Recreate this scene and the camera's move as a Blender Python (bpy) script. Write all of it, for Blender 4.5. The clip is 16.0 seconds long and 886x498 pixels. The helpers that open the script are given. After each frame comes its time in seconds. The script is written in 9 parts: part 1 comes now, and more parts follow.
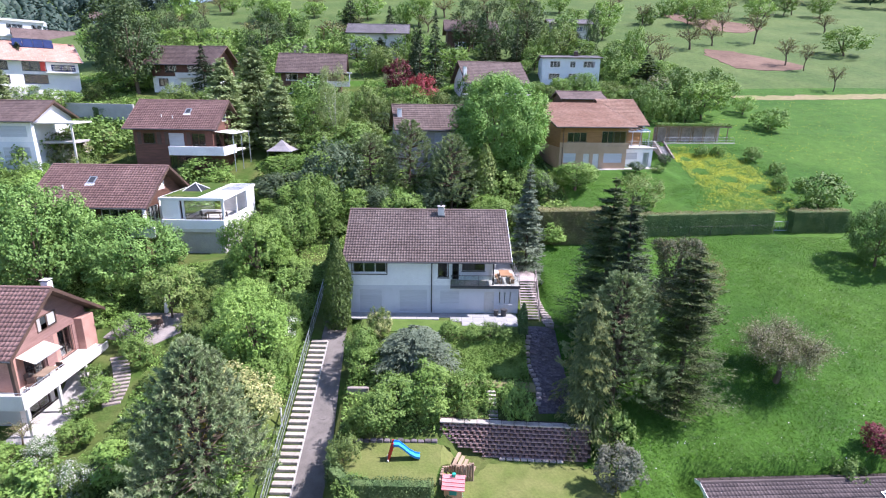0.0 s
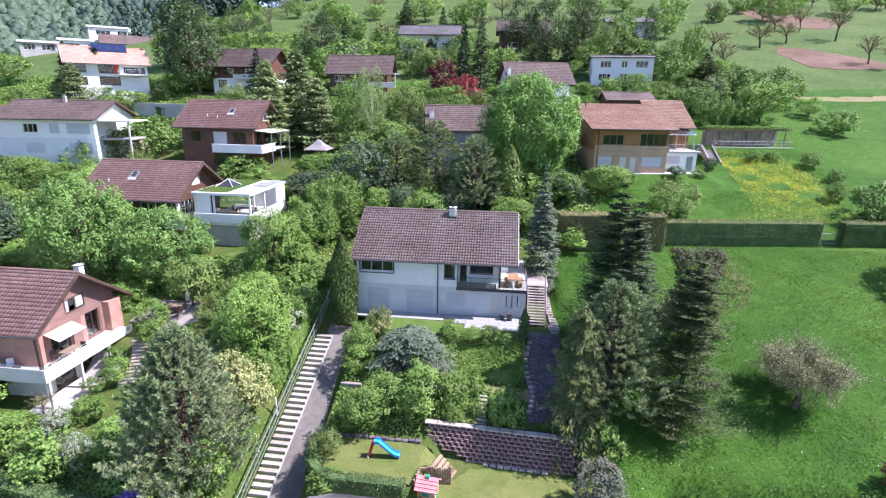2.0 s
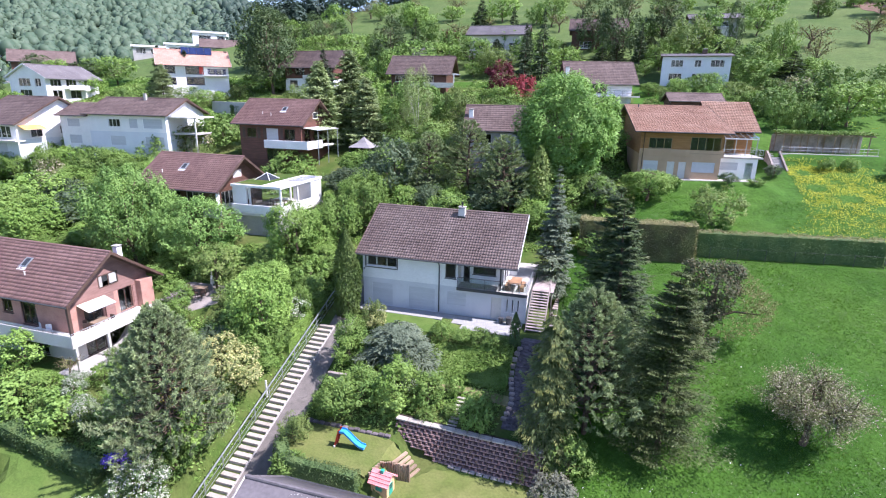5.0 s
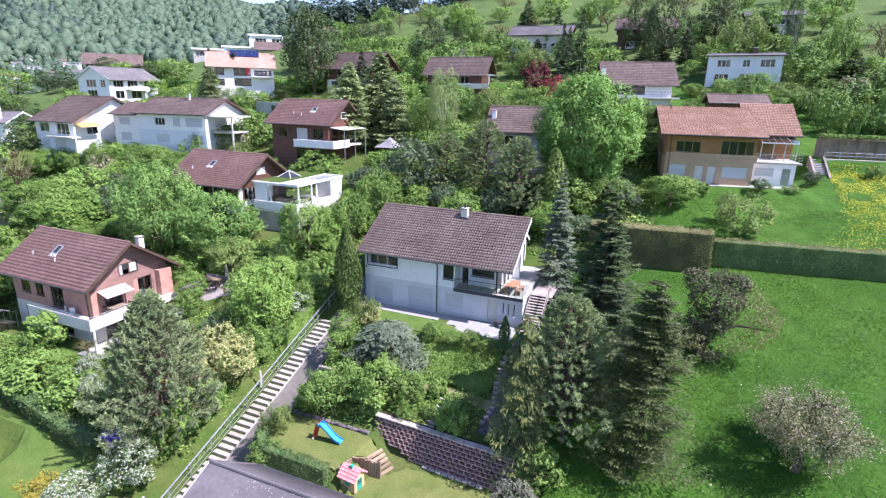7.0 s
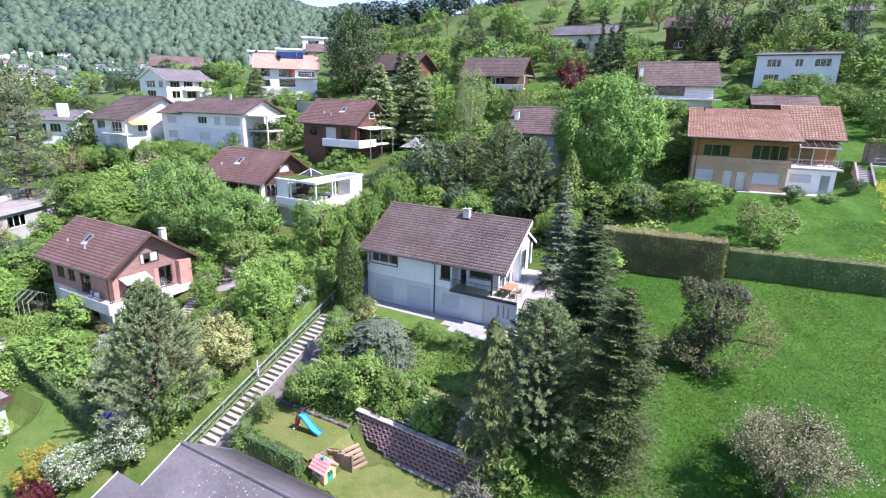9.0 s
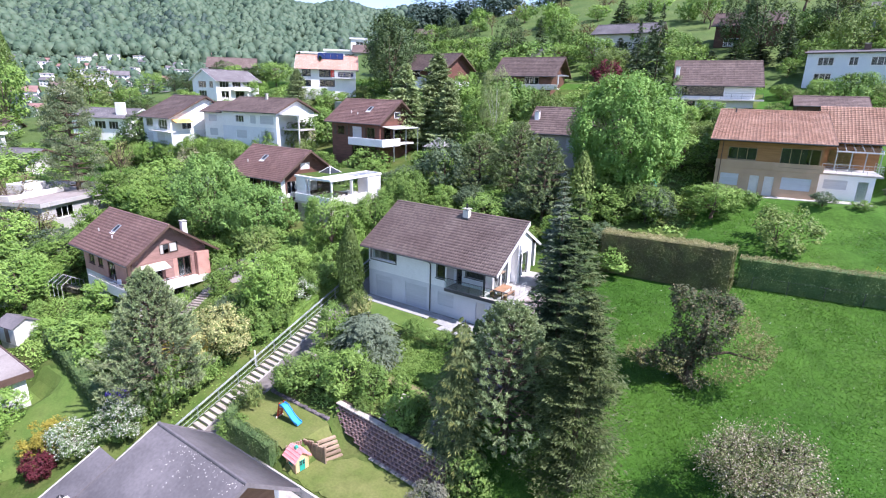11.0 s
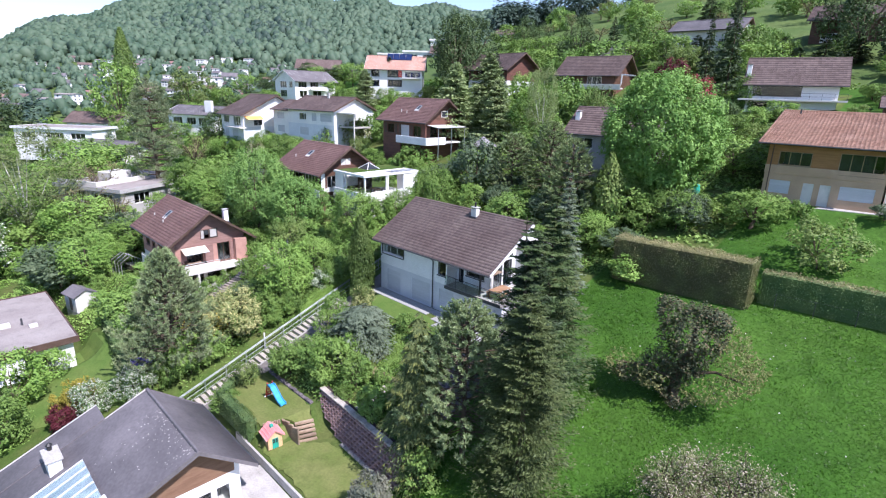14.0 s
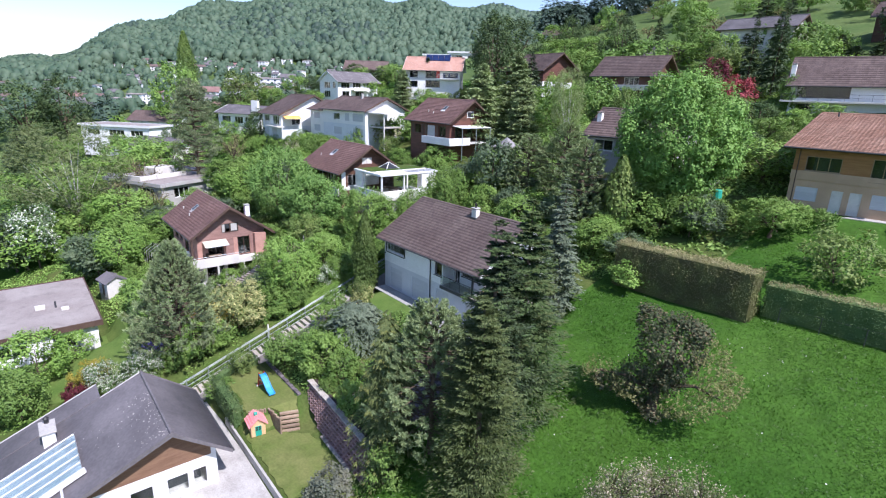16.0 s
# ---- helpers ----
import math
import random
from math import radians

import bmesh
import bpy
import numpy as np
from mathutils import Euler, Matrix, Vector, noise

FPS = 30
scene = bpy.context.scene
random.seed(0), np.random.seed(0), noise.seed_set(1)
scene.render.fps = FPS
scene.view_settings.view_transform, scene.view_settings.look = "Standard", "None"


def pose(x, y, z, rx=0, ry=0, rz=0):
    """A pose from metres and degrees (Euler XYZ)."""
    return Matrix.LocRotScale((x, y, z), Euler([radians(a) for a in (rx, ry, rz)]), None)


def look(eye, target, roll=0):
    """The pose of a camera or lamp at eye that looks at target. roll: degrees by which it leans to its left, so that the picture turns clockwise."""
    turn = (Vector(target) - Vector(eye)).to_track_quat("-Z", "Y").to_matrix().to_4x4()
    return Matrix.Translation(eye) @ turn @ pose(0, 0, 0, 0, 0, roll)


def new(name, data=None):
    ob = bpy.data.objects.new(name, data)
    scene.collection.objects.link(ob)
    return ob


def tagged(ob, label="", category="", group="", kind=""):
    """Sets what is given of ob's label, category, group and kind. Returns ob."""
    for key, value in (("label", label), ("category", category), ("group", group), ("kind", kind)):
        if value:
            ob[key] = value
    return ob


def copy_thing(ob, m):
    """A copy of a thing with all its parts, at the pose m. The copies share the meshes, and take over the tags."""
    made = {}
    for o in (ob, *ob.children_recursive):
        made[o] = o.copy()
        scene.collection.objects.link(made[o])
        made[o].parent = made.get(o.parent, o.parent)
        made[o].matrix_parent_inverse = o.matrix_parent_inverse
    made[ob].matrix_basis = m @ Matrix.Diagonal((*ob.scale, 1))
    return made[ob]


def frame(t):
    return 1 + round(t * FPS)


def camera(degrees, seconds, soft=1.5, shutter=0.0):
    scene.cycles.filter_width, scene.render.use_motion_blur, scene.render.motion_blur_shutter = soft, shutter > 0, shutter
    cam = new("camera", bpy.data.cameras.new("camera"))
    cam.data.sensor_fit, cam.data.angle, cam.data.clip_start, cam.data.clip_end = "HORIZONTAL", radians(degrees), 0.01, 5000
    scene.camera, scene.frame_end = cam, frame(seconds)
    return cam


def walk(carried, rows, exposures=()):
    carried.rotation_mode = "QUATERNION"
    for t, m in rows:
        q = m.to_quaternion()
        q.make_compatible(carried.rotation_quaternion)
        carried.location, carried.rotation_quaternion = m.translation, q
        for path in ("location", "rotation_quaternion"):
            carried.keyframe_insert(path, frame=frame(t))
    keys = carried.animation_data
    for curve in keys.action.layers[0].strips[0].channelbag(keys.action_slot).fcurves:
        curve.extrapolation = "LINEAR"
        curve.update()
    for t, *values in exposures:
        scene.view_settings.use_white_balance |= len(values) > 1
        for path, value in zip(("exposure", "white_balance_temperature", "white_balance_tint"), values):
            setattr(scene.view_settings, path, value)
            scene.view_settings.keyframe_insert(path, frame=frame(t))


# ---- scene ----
cam = camera(79.8, 16.0, 1.15)
METRES, EYE, TILT, LEAN, TURN = 40.0, 20.0, -16.2, -0.8, 0.0
ROWS = [
    (0.0, 0.0, 0.0, 0.0, 0.0, 0.0, -0.0),
    (0.5, 0.0317, 0.0011, 0.0005, 1.66, 0.01, -0.49),
    (1.0, 0.063, 0.0031, 0.0008, 3.35, 0.02, -1.0),
    (1.5, 0.094, 0.0065, 0.0014, 5.09, 0.0, -1.56),
    (2.0, 0.1262, 0.0105, 0.0025, 6.89, -0.03, -2.06),
    (2.5, 0.1577, 0.0154, 0.0023, 8.53, -0.06, -2.58),
    (3.0, 0.1888, 0.0208, 0.0022, 10.05, -0.11, -3.06),
    (3.5, 0.2193, 0.0273, 0.0034, 11.61, -0.18, -3.54),
    (4.0, 0.2495, 0.0346, 0.0047, 13.19, -0.27, -4.04),
    (6.5, 0.3969, 0.08, 0.018, 20.76, -0.83, -6.32),
    (7.0, 0.4257, 0.0913, 0.0211, 22.21, -0.97, -6.75),
    (7.5, 0.4545, 0.1032, 0.024, 23.71, -1.12, -7.19),
    (8.0, 0.4829, 0.1157, 0.0276, 25.23, -1.29, -7.62),
    (8.5, 0.511, 0.1292, 0.0317, 26.72, -1.47, -8.05),
    (9.0, 0.5387, 0.1433, 0.0358, 28.18, -1.66, -8.47),
    (11.5, 0.6719, 0.2229, 0.0577, 35.5, -2.78, -10.4),
    (12.0, 0.6973, 0.2413, 0.062, 37.14, -3.05, -10.82),
    (12.5, 0.7221, 0.2608, 0.0664, 38.97, -3.37, -11.27),
    (13.0, 0.7462, 0.2806, 0.0712, 40.74, -3.71, -11.69),
    (13.5, 0.7696, 0.3009, 0.0757, 42.32, -4.01, -12.07),
    (14.0, 0.7921, 0.3213, 0.0811, 43.76, -4.3, -12.42),
    (14.5, 0.814, 0.3424, 0.0868, 45.2, -4.57, -12.76),
    (15.0, 0.835, 0.3634, 0.0934, 46.68, -4.89, -13.08),
    (15.5, 0.8555, 0.3852, 0.0999, 48.17, -5.2, -13.4),
    (16.0, 0.8754, 0.4069, 0.1068, 49.67, -5.54, -13.73),
]
walk(cam, [(t, pose(0, 0, EYE, TILT, LEAN, TURN) @ pose(METRES * x, METRES * y, METRES * z, 90 + pitch, roll, yaw)) for t, x, y, z, yaw, pitch, roll in ROWS],
     exposures=((0.0, 1.17, 6000, 27), (9.0, 1.16, 5980, 27), (12.5, 1.04, 5960, 24), (16.0, 0.66, 5920, 22)))

# ---- light ----
SUN_AZ, SUN_EL = 4.0, 53.0          # degrees: from +x towards +y, and up
world = bpy.data.worlds.new("sky")
scene.world = world
world.use_nodes = True
wn = world.node_tree.nodes
sky = wn.new("ShaderNodeTexSky")
sky.sky_type, sky.sun_disc = "NISHITA", False
sky.sun_elevation, sky.sun_rotation = radians(SUN_EL), radians(90 - SUN_AZ)
sky.air_density, sky.dust_density, sky.ozone_density = 1.0, 0.45, 1.8
wn["Background"].inputs["Strength"].default_value = 0.124
world.node_tree.links.new(sky.outputs[0], wn["Background"].inputs["Color"])
sun = new("sun", bpy.data.lights.new("sun", "SUN"))
sun.data.energy, sun.data.angle, sun.data.color = 4.85, radians(0.55), (1.0, 0.955, 0.885)
ce = math.cos(radians(SUN_EL))
sun_way = Vector((ce * math.cos(radians(SUN_AZ)), ce * math.sin(radians(SUN_AZ)), math.sin(radians(SUN_EL))))
sun.matrix_basis = look(sun_way * 300, (0, 0, 0))


# ---- materials ----
def nodes_of(name):
    m = bpy.data.materials.new(name)
    m.use_nodes = True
    t = m.node_tree
    return m, t, t.nodes["Principled BSDF"], t.nodes["Material Output"]


def mixed(t, kind, fac, a, b):
    n = t.nodes.new("ShaderNodeMix")
    n.data_type, n.blend_type = "RGBA", kind
    for sock, v in ((n.inputs[0], fac), (n.inputs[6], a), (n.inputs[7], b)):
        if isinstance(v, bpy.types.NodeSocket):
            t.links.new(v, sock)
        elif isinstance(v, tuple):
            sock.default_value = (*v[:3], 1)
        else:
            sock.default_value = v
    return n.outputs[2]


def noise_of(t, vec, scale, detail=3.0, low=0.35, high=0.65):
    n = t.nodes.new("ShaderNodeTexNoise")
    n.inputs["Scale"].default_value, n.inputs["Detail"].default_value = scale, detail
    t.links.new(vec, n.inputs["Vector"])
    r = t.nodes.new("ShaderNodeMapRange")
    r.inputs["From Min"].default_value, r.inputs["From Max"].default_value = low, high
    t.links.new(n.outputs["Fac"], r.inputs["Value"])
    return r.outputs["Result"]


def scaled(t, sock, lo, hi):
    r = t.nodes.new("ShaderNodeMapRange")
    r.inputs["To Min"].default_value, r.inputs["To Max"].default_value = lo, hi
    t.links.new(sock, r.inputs["Value"])
    return r.outputs["Result"]


def grey(t, sock):
    c = t.nodes.new("ShaderNodeCombineColor")
    for i in range(3):
        t.links.new(sock, c.inputs[i])
    return c.outputs[0]


def surface(name, c1, c2, broad=0.5, fine=8.0, rough=0.8, bump=0.3, metal=0.0, island=0.0, per_object=0.0, stretch=(1, 1, 1), dirt=0.0, bump_size=0.01, spec=0.4):
    """A two-scale surface: c1 to c2 over the broad pattern, a finer grain with relief, and tint by piece."""
    m, t, p, out = nodes_of(name)
    co = t.nodes.new("ShaderNodeTexCoord")
    mp = t.nodes.new("ShaderNodeMapping")
    mp.inputs["Scale"].default_value = stretch
    t.links.new(co.outputs["Object"], mp.inputs["Vector"])
    v = mp.outputs["Vector"]
    col = mixed(t, "MIX", noise_of(t, v, broad, 4), c1, c2)
    grain = noise_of(t, v, fine, 5, 0.25, 0.75)
    col = mixed(t, "MULTIPLY", 1.0, col, grey(t, scaled(t, grain, 0.82, 1.14)))
    if dirt:
        spot = noise_of(t, v, broad * 3.1, 6, 0.52, 0.75)
        col = mixed(t, "MIX", scaled(t, spot, 0, dirt), col, tuple(0.35 * a for a in c1))
    if island:
        g = t.nodes.new("ShaderNodeNewGeometry")
        col = mixed(t, "MULTIPLY", 1.0, col, grey(t, scaled(t, g.outputs["Random Per Island"], 1 - island, 1 + island)))
    if per_object:
        o = t.nodes.new("ShaderNodeObjectInfo")
        col = mixed(t, "MULTIPLY", 1.0, col, grey(t, scaled(t, o.outputs["Random"], 1 - per_object, 1 + per_object)))
    t.links.new(col, p.inputs["Base Color"])
    p.inputs["Roughness"].default_value, p.inputs["Metallic"].default_value = rough, metal
    p.inputs["Specular IOR Level"].default_value = spec
    if bump:
        b = t.nodes.new("ShaderNodeBump")
        b.inputs["Strength"].default_value, b.inputs["Distance"].default_value = bump, bump_size
        t.links.new(grain, b.inputs["Height"])
        t.links.new(b.outputs[0], p.inputs["Normal"])
    return m


def foliage(name, dark, mid, bright, through_it=0.22, patch=0.35, per_object=0.22, odd=None, odd_share=0.0, rough=0.62, gain=(1.80, 1.52, 2.95), spec=0.3):
    """Leaves: a colour for each leaf between three, broad patches over the crown, and a share of light let through."""
    dark, mid, bright = (tuple(a * b for a, b in zip(c, gain)) for c in (dark, mid, bright))
    m, t, p, out = nodes_of(name)
    g = t.nodes.new("ShaderNodeNewGeometry")
    co = t.nodes.new("ShaderNodeTexCoord")
    rnd = g.outputs["Random Per Island"]
    col = mixed(t, "MIX", scaled(t, rnd, 0.22, 0.82), dark, mid)
    n = noise_of(t, co.outputs["Object"], patch, 3, 0.4, 0.62)
    col = mixed(t, "MIX", scaled(t, n, 0, 0.75), col, bright)
    if odd:
        gt = t.nodes.new("ShaderNodeMath")
        gt.operation, gt.inputs[1].default_value = "LESS_THAN", odd_share
        fr = t.nodes.new("ShaderNodeMath")
        fr.operation = "FRACT"
        mu = t.nodes.new("ShaderNodeMath")
        mu.operation, mu.inputs[1].default_value = "MULTIPLY", 37.7
        t.links.new(rnd, mu.inputs[0])
        t.links.new(mu.outputs[0], fr.inputs[0])
        t.links.new(fr.outputs[0], gt.inputs[0])
        col = mixed(t, "MIX", gt.outputs[0], col, odd)
    o = t.nodes.new("ShaderNodeObjectInfo")
    col = mixed(t, "MULTIPLY", 1.0, col, grey(t, scaled(t, o.outputs["Random"], 1 - per_object, 1 + per_object)))
    t.links.new(col, p.inputs["Base Color"])
    p.inputs["Roughness"].default_value = rough
    p.inputs["Specular IOR Level"].default_value = spec
    tr = t.nodes.new("ShaderNodeBsdfTranslucent")
    t.links.new(mixed(t, "MULTIPLY", 1.0, col, (0.95, 1.0, 0.78)), tr.inputs["Color"])
    mx = t.nodes.new("ShaderNodeMixShader")
    mx.inputs[0].default_value = through_it
    t.links.new(p.outputs[0], mx.inputs[1])
    t.links.new(tr.outputs[0], mx.inputs[2])
    t.links.new(mx.outputs[0], out.inputs["Surface"])
    return m


def glass(name, tint=(0.85, 0.92, 0.92)):
    m, t, p, out = nodes_of(name)
    p.inputs["Base Color"].default_value = (*tint, 1)
    p.inputs["Roughness"].default_value, p.inputs["Transmission Weight"].default_value = 0.02, 1.0
    p.inputs["IOR"].default_value = 1.45
    return m


def meadow_surface(name, c1, c2):
    """Grass seen from above: broad drifts, tussocks and fine mottling, all with relief."""
    m, t, p, out = nodes_of(name)
    v = t.nodes.new("ShaderNodeTexCoord").outputs["Object"]
    col = mixed(t, "MIX", noise_of(t, v, 0.09, 5), c1, c2)
    tussock, fine = noise_of(t, v, 0.8, 6, 0.3, 0.7), noise_of(t, v, 3.4, 6, 0.3, 0.7)
    col = mixed(t, "MULTIPLY", 1.0, col, grey(t, scaled(t, tussock, 0.84, 1.16)))
    col = mixed(t, "MULTIPLY", 1.0, col, grey(t, scaled(t, fine, 0.82, 1.18)))
    t.links.new(col, p.inputs["Base Color"])
    p.inputs["Roughness"].default_value, p.inputs["Specular IOR Level"].default_value = 0.9, 0.15
    last = None
    for h, d in ((tussock, 0.10), (fine, 0.07)):
        b = t.nodes.new("ShaderNodeBump")
        b.inputs["Strength"].default_value, b.inputs["Distance"].default_value = 0.4, d
        t.links.new(h, b.inputs["Height"])
        if last:
            t.links.new(last, b.inputs["Normal"])
        last = b.outputs[0]
    t.links.new(last, p.inputs["Normal"])
    return m


GRASS = meadow_surface("meadow_grass", (0.030, 0.088, 0.009), (0.054, 0.122, 0.016))
HILL = meadow_surface("hill_grass", (0.058, 0.102, 0.026), (0.088, 0.128, 0.038))
LAWN = surface("mown_lawn", (0.078, 0.138, 0.028), (0.118, 0.168, 0.042), 0.35, 6.0, 0.9, 0.5, dirt=0.3, bump_size=0.03, spec=0.15)
DRY_LAWN = surface("dry_lawn", (0.105, 0.140, 0.035), (0.150, 0.165, 0.055), 0.5, 6.0, 0.9, 0.5, dirt=0.25, bump_size=0.03, spec=0.15)
MOULD = surface("garden_soil", (0.050, 0.095, 0.018), (0.095, 0.115, 0.035), 0.4, 5.0, 0.95, 0.6, dirt=0.3, bump_size=0.04, spec=0.1)
EARTH = surface("bare_earth", (0.135, 0.090, 0.066), (0.190, 0.128, 0.096), 0.1, 1.5, 0.95, 0.6, dirt=0.3, bump_size=0.08, spec=0.1)
TRACK = surface("worn_track", (0.240, 0.200, 0.115), (0.170, 0.200, 0.070), 0.12, 1.2, 0.95, 0.4, bump_size=0.05, spec=0.1)
ASPHALT = surface("old_asphalt", (0.135, 0.122, 0.112), (0.190, 0.172, 0.158), 0.7, 14, 0.9, 0.4, dirt=0.35)
CONCRETE = surface("pale_concrete", (0.34, 0.325, 0.305), (0.42, 0.405, 0.385), 0.8, 9, 0.85, 0.3, dirt=0.25)
SLABS = surface("paving_slabs", (0.285, 0.285, 0.28), (0.35, 0.35, 0.342), 0.9, 9, 0.85, 0.3, per_object=0.08, dirt=0.2)
STEP = surface("worn_step", (0.33, 0.295, 0.255), (0.42, 0.385, 0.34), 1.5, 12, 0.85, 0.4, per_object=0.12, dirt=0.3)
RISER = surface("dark_riser", (0.16, 0.13, 0.105), (0.22, 0.185, 0.15), 1.2, 10, 0.9, 0.4, dirt=0.3)
# darker than rough_stone: the shade under the spruces is put into this colour
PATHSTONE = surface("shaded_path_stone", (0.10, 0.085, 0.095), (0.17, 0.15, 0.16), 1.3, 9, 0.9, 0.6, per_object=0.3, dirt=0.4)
STONE = surface("rough_stone", (0.24, 0.20, 0.185), (0.33, 0.29, 0.265), 1.3, 7, 0.9, 0.6, per_object=0.2, dirt=0.3)
WHITE = surface("white_render", (0.74, 0.74, 0.74), (0.80, 0.80, 0.80), 0.5, 20, 0.85, 0.15, dirt=0.06)
OFFWHITE = surface("off_white_render", (0.54, 0.52, 0.49), (0.62, 0.60, 0.565), 0.4, 20, 0.85, 0.15, dirt=0.10)
PALEGREY = surface("pale_grey_render", (0.56, 0.57, 0.60), (0.62, 0.63, 0.66), 0.5, 18, 0.85, 0.15, dirt=0.10)
PALEBLUE = surface("pale_blue_render", (0.60, 0.63, 0.68), (0.66, 0.69, 0.73), 0.5, 18, 0.85, 0.15, dirt=0.06)
GREYWALL = surface("grey_render", (0.36, 0.35, 0.34), (0.44, 0.43, 0.41), 0.5, 14, 0.88, 0.2, dirt=0.15)
TAN = surface("tan_render", (0.42, 0.29, 0.19), (0.49, 0.345, 0.235), 0.5, 14, 0.85, 0.2, dirt=0.12)
OCHRE = surface("ochre_boards", (0.27, 0.135, 0.050), (0.34, 0.175, 0.068), 0.6, 8, 0.75, 0.3, stretch=(1, 1, 9), dirt=0.15)
SALMON = surface("salmon_brick", (0.37, 0.205, 0.165), (0.44, 0.255, 0.205), 0.9, 12, 0.88, 0.3, dirt=0.18)
ROSE = surface("rose_brown_boards", (0.225, 0.130, 0.112), (0.285, 0.170, 0.148), 0.6, 8, 0.75, 0.3, stretch=(1, 1, 8), dirt=0.2)
BROWNWOOD = surface("dark_brown_boards", (0.085, 0.042, 0.028), (0.130, 0.066, 0.044), 0.6, 8, 0.7, 0.3, stretch=(1, 1, 8), dirt=0.2)
REDWOOD = surface("red_brown_boards", (0.105, 0.046, 0.034), (0.150, 0.066, 0.048), 0.6, 8, 0.7, 0.3, stretch=(1, 1, 8), dirt=0.2)
DECK = surface("grey_deck_boards", (0.31, 0.26, 0.245), (0.41, 0.35, 0.335), 0.8, 10, 0.8, 0.3, per_object=0.15, dirt=0.2)
OLDWOOD = surface("weathered_wood", (0.22, 0.16, 0.11), (0.32, 0.24, 0.17), 0.9, 12, 0.85, 0.5, per_object=0.18, dirt=0.3)
TABLEWOOD = surface("oiled_wood", (0.27, 0.155, 0.085), (0.36, 0.215, 0.125), 0.9, 14, 0.55, 0.3)
TILE_BROWN = surface("brown_tiles", (0.136, 0.097, 0.086), (0.184, 0.140, 0.125), 0.25, 6, 0.72, 0.3, island=0.16, dirt=0.25)
TILE_RED = surface("red_brown_tiles", (0.195, 0.112, 0.098), (0.250, 0.150, 0.132), 0.25, 6, 0.72, 0.3, island=0.16, dirt=0.2)
TILE_DARK = surface("dark_tiles", (0.115, 0.080, 0.072), (0.160, 0.115, 0.103), 0.25, 6, 0.75, 0.3, island=0.18, dirt=0.2)
TILE_BLACK = surface("blackish_tiles", (0.062, 0.046, 0.046), (0.092, 0.070, 0.068), 0.25, 6, 0.75, 0.3, island=0.2, dirt=0.2)
TILE_TERRA = surface("terracotta_tiles", (0.270, 0.146, 0.098), (0.355, 0.215, 0.152), 0.3, 6, 0.75, 0.3, island=0.14, dirt=0.2)
TILE_ORANGE = surface("orange_tiles", (0.42, 0.235, 0.18), (0.50, 0.295, 0.235), 0.3, 6, 0.75, 0.3, island=0.12, dirt=0.15)
SLATE = surface("grey_roof_sheet", (0.112, 0.103, 0.110), (0.166, 0.152, 0.160), 0.3, 5, 0.75, 0.3, dirt=0.3)
GRAVEL = surface("gravel_roof", (0.235, 0.205, 0.195), (0.30, 0.27, 0.255), 0.3, 9, 0.95, 0.5, dirt=0.35)
GABLEWOOD = surface("brown_gable_boards", (0.165, 0.092, 0.055), (0.215, 0.125, 0.078), 0.6, 8, 0.75, 0.3, stretch=(1, 1, 8), dirt=0.2)
METAL = surface("galvanised_steel", (0.34, 0.38, 0.40), (0.44, 0.48, 0.50), 1.0, 10, 0.45, 0.1, metal=0.7)
DARKMETAL = surface("dark_painted_metal", (0.045, 0.047, 0.052), (0.065, 0.067, 0.072), 1.0, 10, 0.5, 0.1)
WHITEPAINT = surface("white_paint", (0.66, 0.66, 0.66), (0.72, 0.72, 0.72), 1.0, 10, 0.45, 0.05)
BROWNPAINT = surface("brown_paint", (0.075, 0.045, 0.035), (0.105, 0.066, 0.050), 1.0, 10, 0.6, 0.1)
SHUTTER = surface("roller_shutter", (0.46, 0.475, 0.51), (0.52, 0.535, 0.57), 0.8, 10, 0.6, 0.25, stretch=(0.2, 0.2, 6), dirt=0.05)
# low base colour: the dimness of unlit rooms is put into it
INSIDE = surface("dim_interior", (0.045, 0.050, 0.056), (0.075, 0.080, 0.086), 0.5, 3, 0.9, 0.0)
CANVAS = surface("cream_canvas", (0.56, 0.49, 0.40), (0.62, 0.55, 0.46), 1.0, 14, 0.8, 0.1)
ORANGECANVAS = surface("orange_canvas", (0.75, 0.34, 0.09), (0.80, 0.42, 0.14), 1.0, 14, 0.8, 0.1)
GREYCANVAS = surface("grey_canvas", (0.20, 0.19, 0.20), (0.26, 0.25, 0.26), 1.0, 14, 0.8, 0.1)
BLUEPLASTIC = surface("blue_plastic", (0.03, 0.27, 0.62), (0.05, 0.33, 0.70), 1.0, 10, 0.35, 0.05)
REDPLASTIC = surface("red_plastic", (0.50, 0.035, 0.025), (0.58, 0.055, 0.04), 1.0, 10, 0.4, 0.05)
PINKPLASTIC = surface("faded_pink_plastic", (0.74, 0.27, 0.27), (0.80, 0.34, 0.33), 1.0, 10, 0.5, 0.05)
TANPLASTIC = surface("beige_plastic", (0.62, 0.40, 0.21), (0.68, 0.46, 0.26), 1.0, 10, 0.5, 0.05)
GREENPLASTIC = surface("green_plastic", (0.02, 0.30, 0.22), (0.03, 0.36, 0.27), 1.0, 10, 0.45, 0.05)
BLACKPLASTIC = surface("black_plastic", (0.018, 0.018, 0.020), (0.03, 0.03, 0.032), 1.0, 10, 0.45, 0.05)
PANE = surface("dark_pane", (0.030, 0.034, 0.038), (0.045, 0.050, 0.055), 1.0, 4, 0.12, 0.0)
SOLAR = surface("solar_glass", (0.012, 0.022, 0.075), (0.018, 0.032, 0.10), 1.0, 4, 0.18, 0.0)
